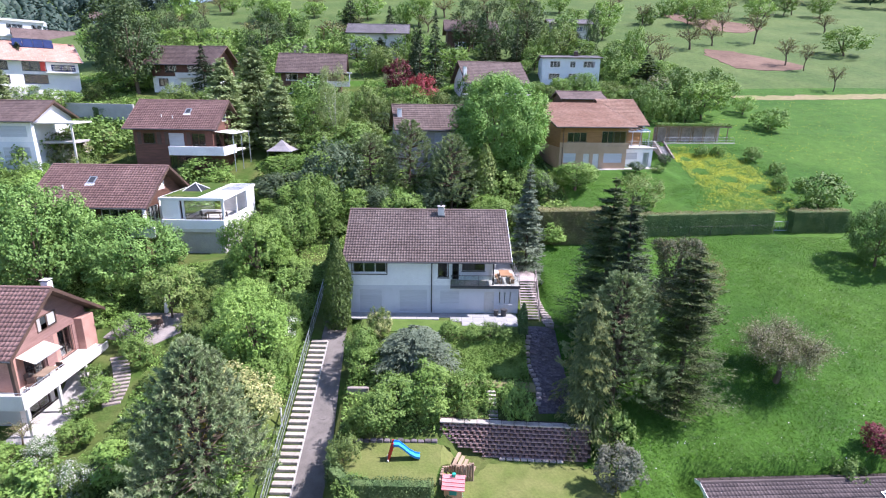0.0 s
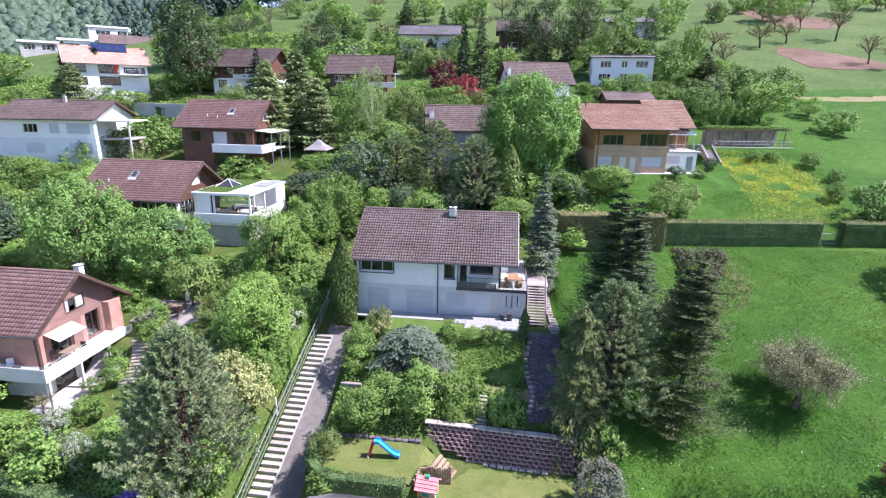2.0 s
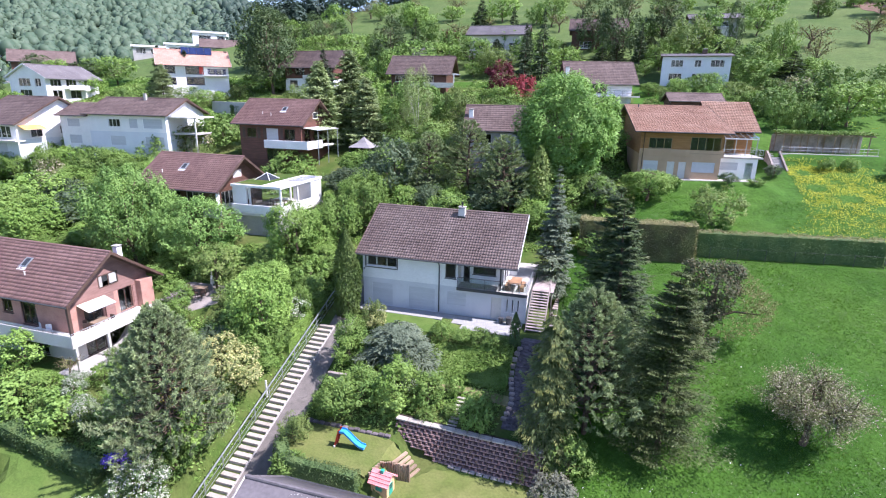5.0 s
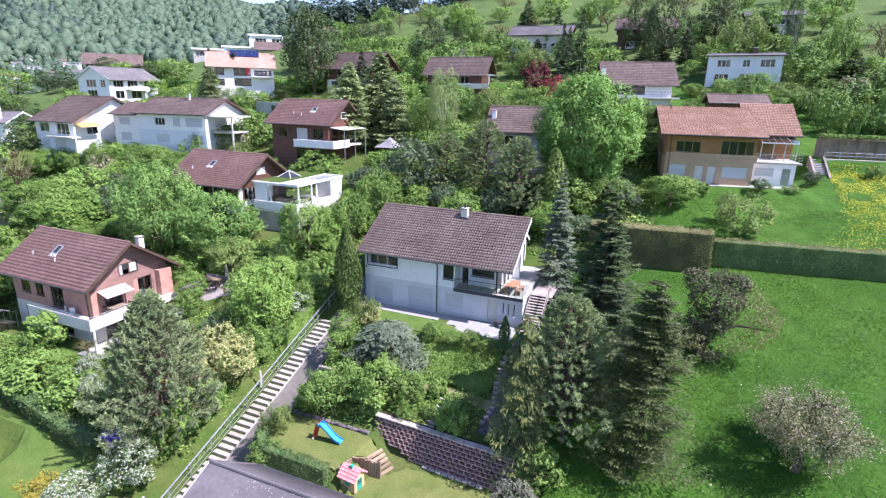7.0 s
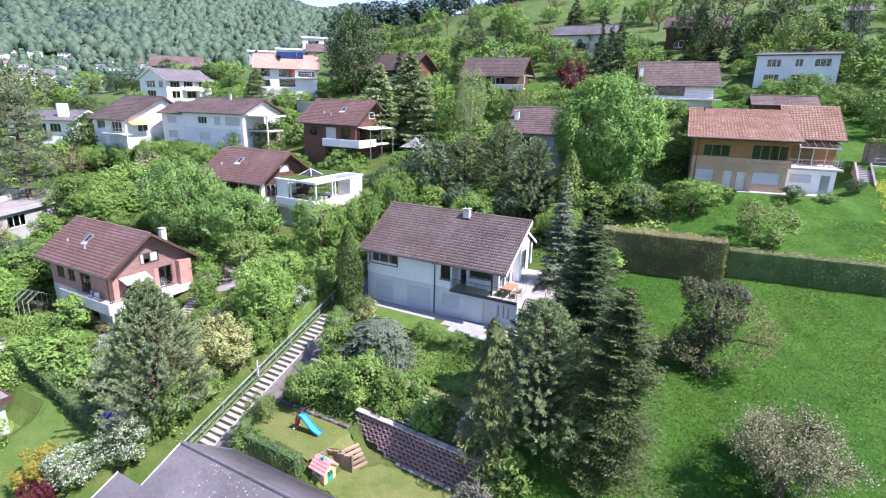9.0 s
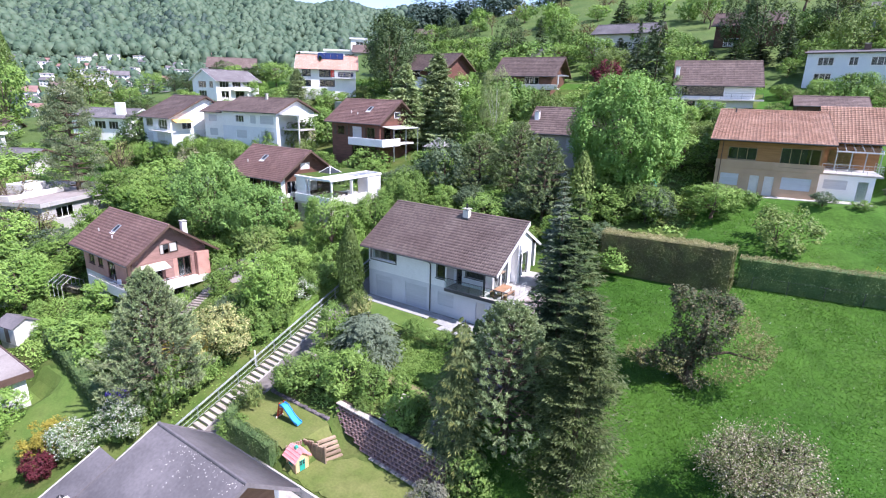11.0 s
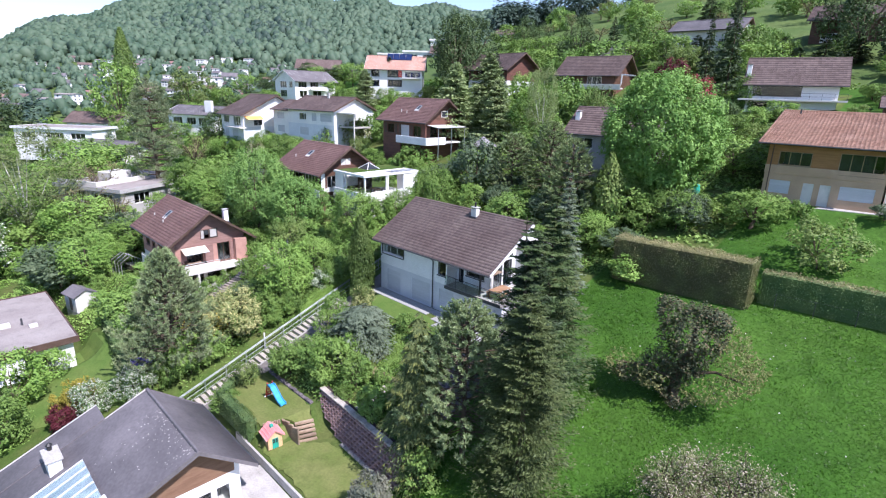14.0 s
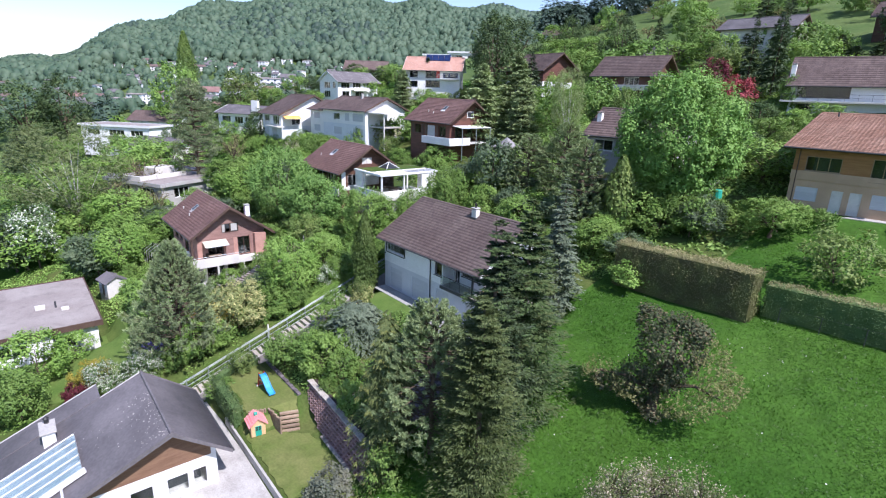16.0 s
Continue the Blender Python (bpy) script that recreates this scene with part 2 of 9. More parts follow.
BLOCKRED = surface("red_brown_blocks", (0.205, 0.125, 0.115), (0.29, 0.19, 0.175), 1.4, 9, 0.9, 0.6, per_object=0.22, dirt=0.3)
BLOCKLIP = surface("pale_block_ledge", (0.29, 0.195, 0.185), (0.38, 0.265, 0.25), 1.4, 9, 0.9, 0.5, per_object=0.12, dirt=0.3)
DARKBACKING = surface("near_black_backing", (0.035, 0.026, 0.022), (0.060, 0.045, 0.036), 1.4, 9, 0.95, 0.6)
BARK = surface("bark", (0.085, 0.062, 0.045), (0.140, 0.108, 0.080), 1.5, 12, 0.95, 0.8, stretch=(1, 1, 0.25), bump_size=0.03, spec=0.1)
PALEBARK = surface("pale_birch_bark", (0.50, 0.48, 0.44), (0.62, 0.60, 0.56), 1.5, 8, 0.9, 0.4, stretch=(1, 1, 2.0), dirt=0.5, spec=0.1)
GLASS = glass("window_glass")
CLEAR = glass("clear_glass", (0.80, 0.90, 0.90))

LEAF_FRESH = foliage("fresh_leaves", (0.050, 0.118, 0.010), (0.108, 0.215, 0.022), (0.150, 0.265, 0.034))
LEAF_MID = foliage("green_leaves", (0.042, 0.096, 0.012), (0.080, 0.158, 0.022), (0.112, 0.195, 0.030), gain=(1.95, 1.7, 2.65))
LEAF_LUSH = foliage("lush_green_leaves", (0.042, 0.108, 0.010), (0.095, 0.210, 0.024), (0.135, 0.260, 0.034), gain=(1.6, 1.40, 2.6))
LEAF_OCHRE = foliage("ochre_green_leaves", (0.150, 0.135, 0.018), (0.225, 0.205, 0.028), (0.260, 0.225, 0.032), gain=(1.3, 1.25, 1.4))
LEAF_DEEP = foliage("deep_green_leaves", (0.034, 0.088, 0.010), (0.076, 0.168, 0.020), (0.108, 0.210, 0.028))
LEAF_DARK = foliage("dark_leaves", (0.030, 0.060, 0.018), (0.056, 0.100, 0.026), (0.080, 0.125, 0.034), 0.28)
LEAF_YELLOW = foliage("yellow_green_leaves", (0.066, 0.124, 0.022), (0.116, 0.184, 0.038), (0.155, 0.220, 0.050), gain=(1.4, 1.25, 1.6))
LEAF_GOLD = foliage("golden_leaves", (0.200, 0.170, 0.028), (0.320, 0.270, 0.050), (0.42, 0.34, 0.07), odd=(0.60, 0.45, 0.07), odd_share=0.2, gain=(1.3, 1.28, 1.5))
LEAF_CREAM = foliage("cream_variegated_leaves", (0.140, 0.185, 0.045), (0.240, 0.275, 0.090), (0.32, 0.33, 0.13), odd=(0.54, 0.51, 0.22), odd_share=0.22, gain=(1.3, 1.28, 1.5))
LEAF_BIRCH = foliage("pale_birch_leaves", (0.120, 0.165, 0.050), (0.180, 0.225, 0.080), (0.215, 0.255, 0.100), 0.35, gain=(1.25, 1.25, 1.4))
LEAF_RED = foliage("dark_red_leaves", (0.070, 0.012, 0.020), (0.140, 0.018, 0.032), (0.190, 0.028, 0.046), 0.25, gain=(1.0, 1.3, 1.1))
LEAF_PINK = foliage("crimson_leaves", (0.200, 0.020, 0.036), (0.340, 0.045, 0.075), (0.42, 0.07, 0.11), 0.25, gain=(1.0, 1.5, 1.1))
LEAF_WHITE = foliage("white_blossom_leaves", (0.060, 0.120, 0.035), (0.110, 0.180, 0.055), (0.15, 0.22, 0.08), odd=(0.62, 0.64, 0.55), odd_share=0.36, gain=(1.3, 1.28, 1.5))
LEAF_APPLE = foliage("apple_blossom", (0.090, 0.125, 0.040), (0.150, 0.175, 0.065), (0.18, 0.20, 0.08), odd=(0.41, 0.36, 0.28), odd_share=0.24, gain=(1.3, 1.25, 1.4))
LEAF_BUD = foliage("young_buds", (0.120, 0.130, 0.040), (0.185, 0.190, 0.065), (0.23, 0.23, 0.08), gain=(1.3, 1.28, 1.5))
NEEDLE_GREEN = foliage("spruce_needles", (0.026, 0.052, 0.016), (0.052, 0.088, 0.026), (0.076, 0.112, 0.033), 0.18, 0.6, gain=(1.35, 1.35, 1.5))
NEEDLE_OLIVE = foliage("olive_spruce_needles", (0.034, 0.052, 0.014), (0.064, 0.088, 0.022), (0.092, 0.114, 0.030), 0.14, 0.6, gain=(0.95, 1.0, 1.1))
NEEDLE_SILVER = foliage("silvery_pine_needles", (0.058, 0.086, 0.044), (0.102, 0.136, 0.072), (0.134, 0.166, 0.090), 0.22, 0.5, gain=(2.45, 2.4, 2.1))
NEEDLE_GREY = foliage("grey_green_pine_needles", (0.056, 0.082, 0.032), (0.100, 0.130, 0.050), (0.130, 0.158, 0.064), 0.22, 0.5, gain=(2.2, 2.2, 2.4))
NEEDLE_DARK = foliage("dark_spruce_needles", (0.020, 0.038, 0.015), (0.038, 0.064, 0.024), (0.056, 0.082, 0.030), 0.15, 0.6, gain=(1.35, 1.35, 1.5))
NEEDLE_PINE = foliage("pine_needles", (0.046, 0.076, 0.036), (0.084, 0.118, 0.056), (0.115, 0.148, 0.072), 0.22, 0.5, gain=(2.3, 2.05, 2.2))
NEEDLE_BLUE = foliage("blue_spruce_needles", (0.070, 0.098, 0.060), (0.120, 0.154, 0.098), (0.155, 0.190, 0.122), 0.15, 0.6, gain=(1.6, 1.6, 1.65))
LEAF_GREY = foliage("grey_green_ivy", (0.045, 0.070, 0.026), (0.090, 0.115, 0.042), (0.125, 0.145, 0.056), 0.2)
LEAF_MOSS = foliage("dark_moss_green_leaves", (0.044, 0.078, 0.014), (0.072, 0.114, 0.020), (0.098, 0.142, 0.026), 0.3, gain=(1.6, 1.6, 2.2))
NEEDLE_PALE = foliage("pale_new_spruce_shoots", (0.115, 0.140, 0.042), (0.160, 0.180, 0.056), (0.200, 0.210, 0.070), 0.25, 0.7, gain=(1.3, 1.3, 1.2))
NEEDLE_TIP = foliage("spruce_with_pale_tips", (0.050, 0.076, 0.022), (0.084, 0.112, 0.032), (0.112, 0.135, 0.040), 0.16, 0.7, gain=(1.1, 1.12, 1.3))
IVY = foliage("ivy_leaves", (0.050, 0.066, 0.030), (0.098, 0.115, 0.052), (0.135, 0.140, 0.070), 0.2, 0.8, odd=(0.20, 0.16, 0.09), odd_share=0.2, gain=(1.0, 1.05, 1.1))
HEDGE_DARK = foliage("clipped_dark_hedge", (0.034, 0.066, 0.018), (0.066, 0.112, 0.028), (0.090, 0.130, 0.034), 0.2, 0.9, gain=(1.5, 1.5, 2.0))
HEDGE_BROWN = foliage("clipped_hornbeam_hedge", (0.066, 0.062, 0.028), (0.112, 0.112, 0.042), (0.130, 0.145, 0.046), 0.2, 0.8, gain=(1.4, 1.4, 1.6))
# lighter than the hedge sides: sunlight on the tops is put into colour
HEDGE_SUNLIT_TOP = foliage("sunlit_hedge_top", (0.105, 0.120, 0.030), (0.165, 0.180, 0.045), (0.20, 0.21, 0.055), 0.2, 0.8)
# blue raised in both woods: distance haze is put into the leaf colour
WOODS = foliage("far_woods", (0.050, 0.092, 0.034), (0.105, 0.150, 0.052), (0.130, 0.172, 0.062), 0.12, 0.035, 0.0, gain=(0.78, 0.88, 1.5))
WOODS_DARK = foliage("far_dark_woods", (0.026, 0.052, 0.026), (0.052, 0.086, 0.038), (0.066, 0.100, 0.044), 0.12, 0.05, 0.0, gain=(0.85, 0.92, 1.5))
BLADES = foliage("grass_blades", (0.042, 0.112, 0.009), (0.062, 0.145, 0.014), (0.085, 0.165, 0.018), 0.62, 0.15, 0.0, rough=0.42, gain=(1.2, 1.3, 1.3), spec=0.6)
DANDELION = foliage("dandelion_heads", (0.56, 0.54, 0.05), (0.66, 0.63, 0.06), (0.70, 0.66, 0.08), 0.2, 0.3, 0.0, gain=(1, 1, 1))
FLOWER_BLUE = foliage("violet_blossom", (0.10, 0.07, 0.38), (0.17, 0.11, 0.52), (0.22, 0.15, 0.60), 0.2, gain=(1, 1, 1))


# ---- building helpers ----
class Shape:
    """Gathers vertices and faces of one part."""

    def __init__(self):
        self.v, self.f = [], []

    def add(self, verts, faces):
        n = len(self.v)
        self.v += [tuple(p) for p in verts]
        self.f += [tuple(i + n for i in q) for q in faces]
        return self

    def box(self, x0, x1, y0, y1, z0, z1, m=None):
        p = [Vector(q) for q in ((x0, y0, z0), (x1, y0, z0), (x1, y1, z0), (x0, y1, z0), (x0, y0, z1), (x1, y0, z1), (x1, y1, z1), (x0, y1, z1))]
        if m is not None:
            p = [m @ q for q in p]
        return self.add(p, ((3, 2, 1, 0), (4, 5, 6, 7), (0, 1, 5, 4), (1, 2, 6, 5), (2, 3, 7, 6), (3, 0, 4, 7)))

    def soft_box(self, x0, x1, y0, y1, z0, z1, c, m=None):
        """A box with chamfered edges."""
        pts, idx = [], {}
        for sx in (0, 1):
            for sy in (0, 1):
                for sz in (0, 1):
                    cx, cy, cz = (x0, x1)[sx], (y0, y1)[sy], (z0, z1)[sz]
                    dx, dy, dz = (c, -c)[sx], (c, -c)[sy], (c, -c)[sz]
                    for k, q in enumerate(((cx, cy + dy, cz + dz), (cx + dx, cy, cz + dz), (cx + dx, cy + dy, cz))):
                        idx[sx, sy, sz, k] = len(pts)
                        pts.append(Vector(q) if m is None else m @ Vector(q))
        fs = []
        for s in (0, 1):
            loops = ([idx[s, a, b, 0] for a, b in ((0, 0), (1, 0), (1, 1), (0, 1))], [idx[a, s, b, 1] for a, b in ((0, 0), (0, 1), (1, 1), (1, 0))], [idx[a, b, s, 2] for a, b in ((0, 0), (1, 0), (1, 1), (0, 1))])
            fs += [tuple(q if s else q[::-1]) for q in loops]
        for a in (0, 1):
            for b in (0, 1):
                fs.append((idx[0, a, b, 1], idx[1, a, b, 1], idx[1, a, b, 2], idx[0, a, b, 2]))
                fs.append((idx[a, 0, b, 0], idx[a, 1, b, 0], idx[a, 1, b, 2], idx[a, 0, b, 2]))
                fs.append((idx[a, b, 0, 0], idx[a, b, 1, 0], idx[a, b, 1, 1], idx[a, b, 0, 1]))
        for a in (0, 1):
            for b in (0, 1):
                for d in (0, 1):
                    fs.append(tuple(idx[a, b, d, k] for k in range(3)))
        return self.add(pts, fs)

    def prism(self, poly, way):
        """A polygon pushed along a vector."""
        n = len(poly)
        a = [Vector(p) for p in poly]
        b = [p + Vector(way) for p in a]
        return self.add(a + b, [tuple(range(n))[::-1], tuple(range(n, 2 * n))] + [(i, (i + 1) % n, n + (i + 1) % n, n + i) for i in range(n)])

    def tube(self, points, radii, sides=6):
        pts = [Vector(p) for p in points]
        if not hasattr(radii, "__len__"):
            radii = [radii] * len(pts)
        base = len(self.v)
        for i, p in enumerate(pts):
            d = (pts[min(i + 1, len(pts) - 1)] - pts[max(i - 1, 0)]).normalized()
            u = d.cross(Vector((0, 0, 1)) if abs(d.z) < 0.95 else Vector((1, 0, 0))).normalized()
            w = d.cross(u)
            for k in range(sides):
                a = 2 * math.pi * k / sides
                self.v.append(tuple(p + radii[i] * (math.cos(a) * u + math.sin(a) * w)))
        for i in range(len(pts) - 1):
            for k in range(sides):
                a, b = base + i * sides + k, base + i * sides + (k + 1) % sides
                self.f.append((a, b, b + sides, a + sides))
        e = base + (len(pts) - 1) * sides
        self.f.append(tuple(base + k for k in range(sides))[::-1])
        self.f.append(tuple(e + k for k in range(sides)))
        return self

    def mesh(self, name, material):
        me = bpy.data.meshes.new(name)
        me.from_pydata(self.v, [], self.f)
        b = bmesh.new()
        b.from_mesh(me)
        bmesh.ops.remove_doubles(b, verts=b.verts, dist=0.0004)
        bmesh.ops.recalc_face_normals(b, faces=b.faces)
        b.to_mesh(me)
        b.free()
        me.materials.append(material)
        return me


def part(name, shape, material, parent=None, label=""):
    me = shape if isinstance(shape, bpy.types.Mesh) else shape.mesh(name, material)
    ob = new(name, me)
    if parent is not None:
        ob.parent = parent
    return tagged(ob, label)


def thing(name, m, label, category, group="", kind=""):
    ob = new(name)
    ob.empty_display_size = 0.3
    ob.matrix_basis = m
    return tagged(ob, label, category, group, kind)


def quads_mesh(name, v, material, smooth=False):
    """A mesh of loose quads from an array (n, 4, 3)."""
    n = len(v)
    me = bpy.data.meshes.new(name)
    me.vertices.add(4 * n)
    me.vertices.foreach_set("co", np.ascontiguousarray(v, dtype=np.float32).ravel())
    me.loops.add(4 * n)
    me.loops.foreach_set("vertex_index", np.arange(4 * n, dtype=np.int32))
    me.polygons.add(n)
    me.polygons.foreach_set("loop_start", np.arange(0, 4 * n, 4, dtype=np.int32))
    me.materials.append(material)
    me.update(calc_edges=True)
    return me


# ---- the lie of the land ----
def step01(a, b, x):
    t = np.clip((x - a) / (b - a), 0, 1)
    return t * t * (3 - 2 * t)


PADS = []           # x0, x1, y0, y1, z, width of the bank round it


def ground_height(x, y):
    """The slope of the village, its terraces, the valley to the west and the wooded hill beyond."""
    x, y = np.asarray(x, float), np.asarray(y, float)
    g = y - 44
    cap = np.minimum(110 + 2.2 * np.maximum(0, x + 150), 330)
    k = 18.0
    gm = -k * np.log(np.exp(-np.clip(g, -900, 900) / k) + np.exp(-cap / k))
    gm = np.where(g < -60, -60 + (g + 60) * 0.35, gm)
    z = 0.8 + 0.285 * gm
    z = z + 0.25 * np.sin(x * 0.11 + 1.0) * np.sin(y * 0.09) * step01(60, 110, y) + 0.05 * np.sin(x * 0.7) * np.sin(y * 0.6)
    dx, dy = x - 35, y - 17
    r = np.hypot(dx, dy)
    az = np.degrees(np.arctan2(-dx, dy))
    crest = np.interp(az, (28, 36, 45, 54, 65, 72, 79, 86, 96), (7.4, 7.8, 7.8, 8.2, 8.2, 7.2, 5.0, 1.7, 0.2))
    top = 20 + 1150 * np.tan(np.radians(crest)) - 14
    low = 1 - 0.75 * step01(78, 89, az)
    valley = np.interp(r, (0, 200, 300, 420), (12, 5, 2, 2)) + low * np.interp(r, (300, 420, 700), (0, 9, 45))
    far = valley + (top - valley) * step01(600, 1150, r) + 6 * np.sin(az * 0.9 + r * 0.004) * step01(600, 900, r)
    far = far - (top * 0.6) * step01(1200, 2200, r)
    w2 = step01(430, 700, r) * step01(22, 30, az) * (1 - step01(150, 178, az))
    z = np.maximum(z, far * w2 - 40 * (1 - w2))
    w = step01(205, 300, r) * step01(40, 47, az) * (1 - step01(150, 178, az))
    z = z * (1 - w) + far * w
    for x0, x1, y0, y1, h, bank in PADS:
        d = np.hypot(np.maximum(np.maximum(x0 - x, x - x1), 0), np.maximum(np.maximum(y0 - y, y - y1), 0))
        t = 1 - step01(0, bank, d)
        z = z * (1 - t) + h * t
    d = np.maximum(np.maximum((-11.6 - x) / 1.3, (x + 7.5) / 0.8), 0)
    t = (1 - step01(0, 1, d)) * step01(12, 16, y) * (1 - step01(45, 50, y))
    return z * (1 - t) + (-8.45 + 0.371 * (y - 20)) * t


def gz(x, y):
    return float(ground_height(x, y))


PADS.append((-6.0, 7.4, 40.9, 44.0, 0.78, 3.0))       # upper lawn
PADS.append((-7.8, 9.0, 42.6, 50.5, 0.80, 1.5))       # main house and its upper lawn
PADS.append((-6.6, 0.2, 27.6, 31.6, -3.20, 0.7))      # play lawn
PADS.append((1.2, 12.0, 26.8, 31.9, -4.25, 0.6))      # lower lawn
PADS.append((-9.0, 13.0, 6.0, 26.2, -4.95, 0.9))       # dark-roofed house
PADS.append((-42.0, -27.0, 29.0, 35.5, -2.75, 2.5))   # chalet with the awning
PADS.append((-42.0, -22.0, 50.5, 57.5, 3.7, 3.0))     # chalet with the pavilion
PADS.append((16.5, 31.2, 74.4, 85.0, 10.15, 2.6))      # ochre house
PADS.append((34.0, 47.0, 84.2, 90.0, 13.2, 0.9))      # its upper terrace
PADS.append((16.0, 34.0, 10.0, 29.2, -7.6, 0.9))      # roof below the meadow
PADS.append((-44.0, -26.0, 8.0, 21.8, -6.9, 2.0))     # flat-roofed house


def lines(parts):
    out = []
    for a, b, s in parts:
        out += list(np.arange(a, b, s))
    return np.array(out + [parts[-1][1]])


def ground_sheet():
    xs = lines(((-3200, -1300, 95), (-1300, -260, 26), (-260, -60, 4), (-60, 56, 0.7), (56, 220, 4), (220, 1000, 39), (1000, 3000, 200)))
    ys = lines(((-2500, -500, 200), (-500, -60, 22), (-60, 8, 4), (8, 92, 0.7), (92, 320, 4), (320, 1400, 30), (1400, 3000, 160)))
    gx, gy = np.meshgrid(xs, ys)
    gzz = ground_height(gx, gy)
    nx, ny = len(xs), len(ys)
    co = np.stack([gx, gy, gzz], -1).reshape(-1, 3)
    i = (np.arange(ny - 1)[:, None] * nx + np.arange(nx - 1)[None, :]).ravel()
    faces = np.stack([i, i + 1, i + 1 + nx, i + nx], -1)
    me = bpy.data.meshes.new("ground")
    me.vertices.add(len(co))
    me.vertices.foreach_set("co", co.astype(np.float32).ravel())
    me.loops.add(4 * len(faces))
    me.loops.foreach_set("vertex_index", faces.astype(np.int32).ravel())
    me.polygons.add(len(faces))
    me.polygons.foreach_set("loop_start", np.arange(0, 4 * len(faces), 4, dtype=np.int32))
    cx, cy = co[faces].mean(1)[:, 0], co[faces].mean(1)[:, 1]
    garden = (cx < 9.8 - (cy - 34) * 0.02) & (cx > -62) & (cy < 82) & (cy > -10)
    garden |= (cx < 16) & (cx > -110) & (cy > 58) & (cy < 118)
    hill = (cy > 118) | (cx < -120)
    idx = np.where(garden, 1, np.where(hill, 2, 0)).astype(np.int32)
    for m in (GRASS, MOULD, HILL):
        me.materials.append(m)
    me.polygons.foreach_set("material_index", idx)
    me.update(calc_edges=True)
    me.polygons.foreach_set("use_smooth", np.ones(len(faces), bool))
    return tagged(new("ground", me), "grassy hillside falling towards the valley, garden soil among the houses", "ground", kind="structure")


ground_sheet()


def draped(name, outline, material, label, category, lift=0.04, cell=0.5, edge=0.0):
    """A thin sheet laid on the ground inside an outline."""
    ox, oy = np.array([p[0] for p in outline]), np.array([p[1] for p in outline])
    if edge:
        rng, fine = np.random.default_rng(int(abs(ox[0] * 7 + oy[0] * 3))), []
        for i, (px, py) in enumerate(outline):
            qx, qy = outline[(i + 1) % len(outline)]
            n = max(2, int(math.hypot(qx - px, qy - py) / (3 * edge)))
            fine += [(px + (qx - px) * j / n + edge * rng.normal() * 0.5, py + (qy - py) * j / n + edge * rng.normal() * 0.5) for j in range(n)]
        outline = fine
    xs, ys = np.arange(ox.min(), ox.max() + cell, cell), np.arange(oy.min(), oy.max() + cell, cell)
    b = bmesh.new()
    vs = [b.verts.new((p[0], p[1], 0)) for p in outline]
    b.faces.new(vs)
    for c in xs[1:-1]:
        bmesh.ops.bisect_plane(b, geom=b.verts[:] + b.edges[:] + b.faces[:], plane_co=(c, 0, 0), plane_no=(1, 0, 0))
    for c in ys[1:-1]:
        bmesh.ops.bisect_plane(b, geom=b.verts[:] + b.edges[:] + b.faces[:], plane_co=(0, c, 0), plane_no=(0, 1, 0))
    b.verts.ensure_lookup_table()
    top = [(v.co.x, v.co.y) for v in b.verts]
    h = ground_height([p[0] for p in top], [p[1] for p in top])
    for v, z in zip(b.verts, h):
        v.co.z = z + lift
    bmesh.ops.recalc_face_normals(b, faces=b.faces)
    if sum(f.normal.z for f in b.faces) < 0:
        bmesh.ops.reverse_faces(b, faces=b.faces)
    rim = [e for e in b.edges if e.is_boundary]
    made = bmesh.ops.extrude_edge_only(b, edges=rim)
    for q in made["geom"]:
        if isinstance(q, bmesh.types.BMVert):
            q.co.z -= lift + 0.12
    me = bpy.data.meshes.new(name)
    b.to_mesh(me)
    b.free()
    me.materials.append(material)
    return tagged(new(name, me), label, category, kind="structure")


# ---- plants ----
def unit(v):
    return v / np.maximum(np.linalg.norm(v, axis=-1, keepdims=True), 1e-6)


def leaf_quads(rng, at, way, length, width, fold=0.25):
    """Diamond leaves at places, facing way, each turned at random about it."""
    n = len(at)
    way = unit(way)
    t = unit(np.cross(way, rng.normal(size=(n, 3))))
    b = np.cross(way, t)
    ln = (length * rng.uniform(0.65, 1.3, (n, 1))) / 2
    wd = (width * rng.uniform(0.7, 1.25, (n, 1))) / 2
    q = np.empty((n, 4, 3))
    q[:, 0], q[:, 2] = at - t * ln, at + t * ln
    q[:, 1], q[:, 3] = at + b * wd - way * wd * fold, at - b * wd - way * wd * fold
    return q


def lobe_leaves(rng, lobes, n, length, width, middle, loose=0.46, spray=5):
    """Leaves set along short sprays that leave each lobe outwards and upwards."""
    c, r = lobes[:, :3], lobes[:, 3]
    m = n // spray + 1
    k = rng.choice(len(lobes), m, p=r ** 2 / (r ** 2).sum())
    d = unit(rng.normal(size=(m, 3)))
    out = unit(c[k] - middle)
    flip = (d * out).sum(1) < -0.35
    d[flip] *= -1
    reach = rng.uniform(0.62, 0.98, m)
    stray = rng.uniform(size=m) < 0.08
    reach = np.where(stray, reach + rng.uniform(0.0, 0.28, m), reach)
    base = c[k] + d * (r[k] * reach)[:, None]
    stem = unit(d + 0.35 * rng.normal(size=(m, 3)) + np.array([0, 0, 0.8]))
    along = (np.arange(spray) * 0.42 * length)[None, :, None]
    at = base[:, None] + stem[:, None] * along + 0.30 * length * rng.normal(size=(m, spray, 3))
    way = d[:, None] + loose * rng.normal(size=(m, spray, 3)) + np.array([0, 0, 0.75])
    return leaf_quads(rng, at.reshape(-1, 3), way.reshape(-1, 3), length, width)


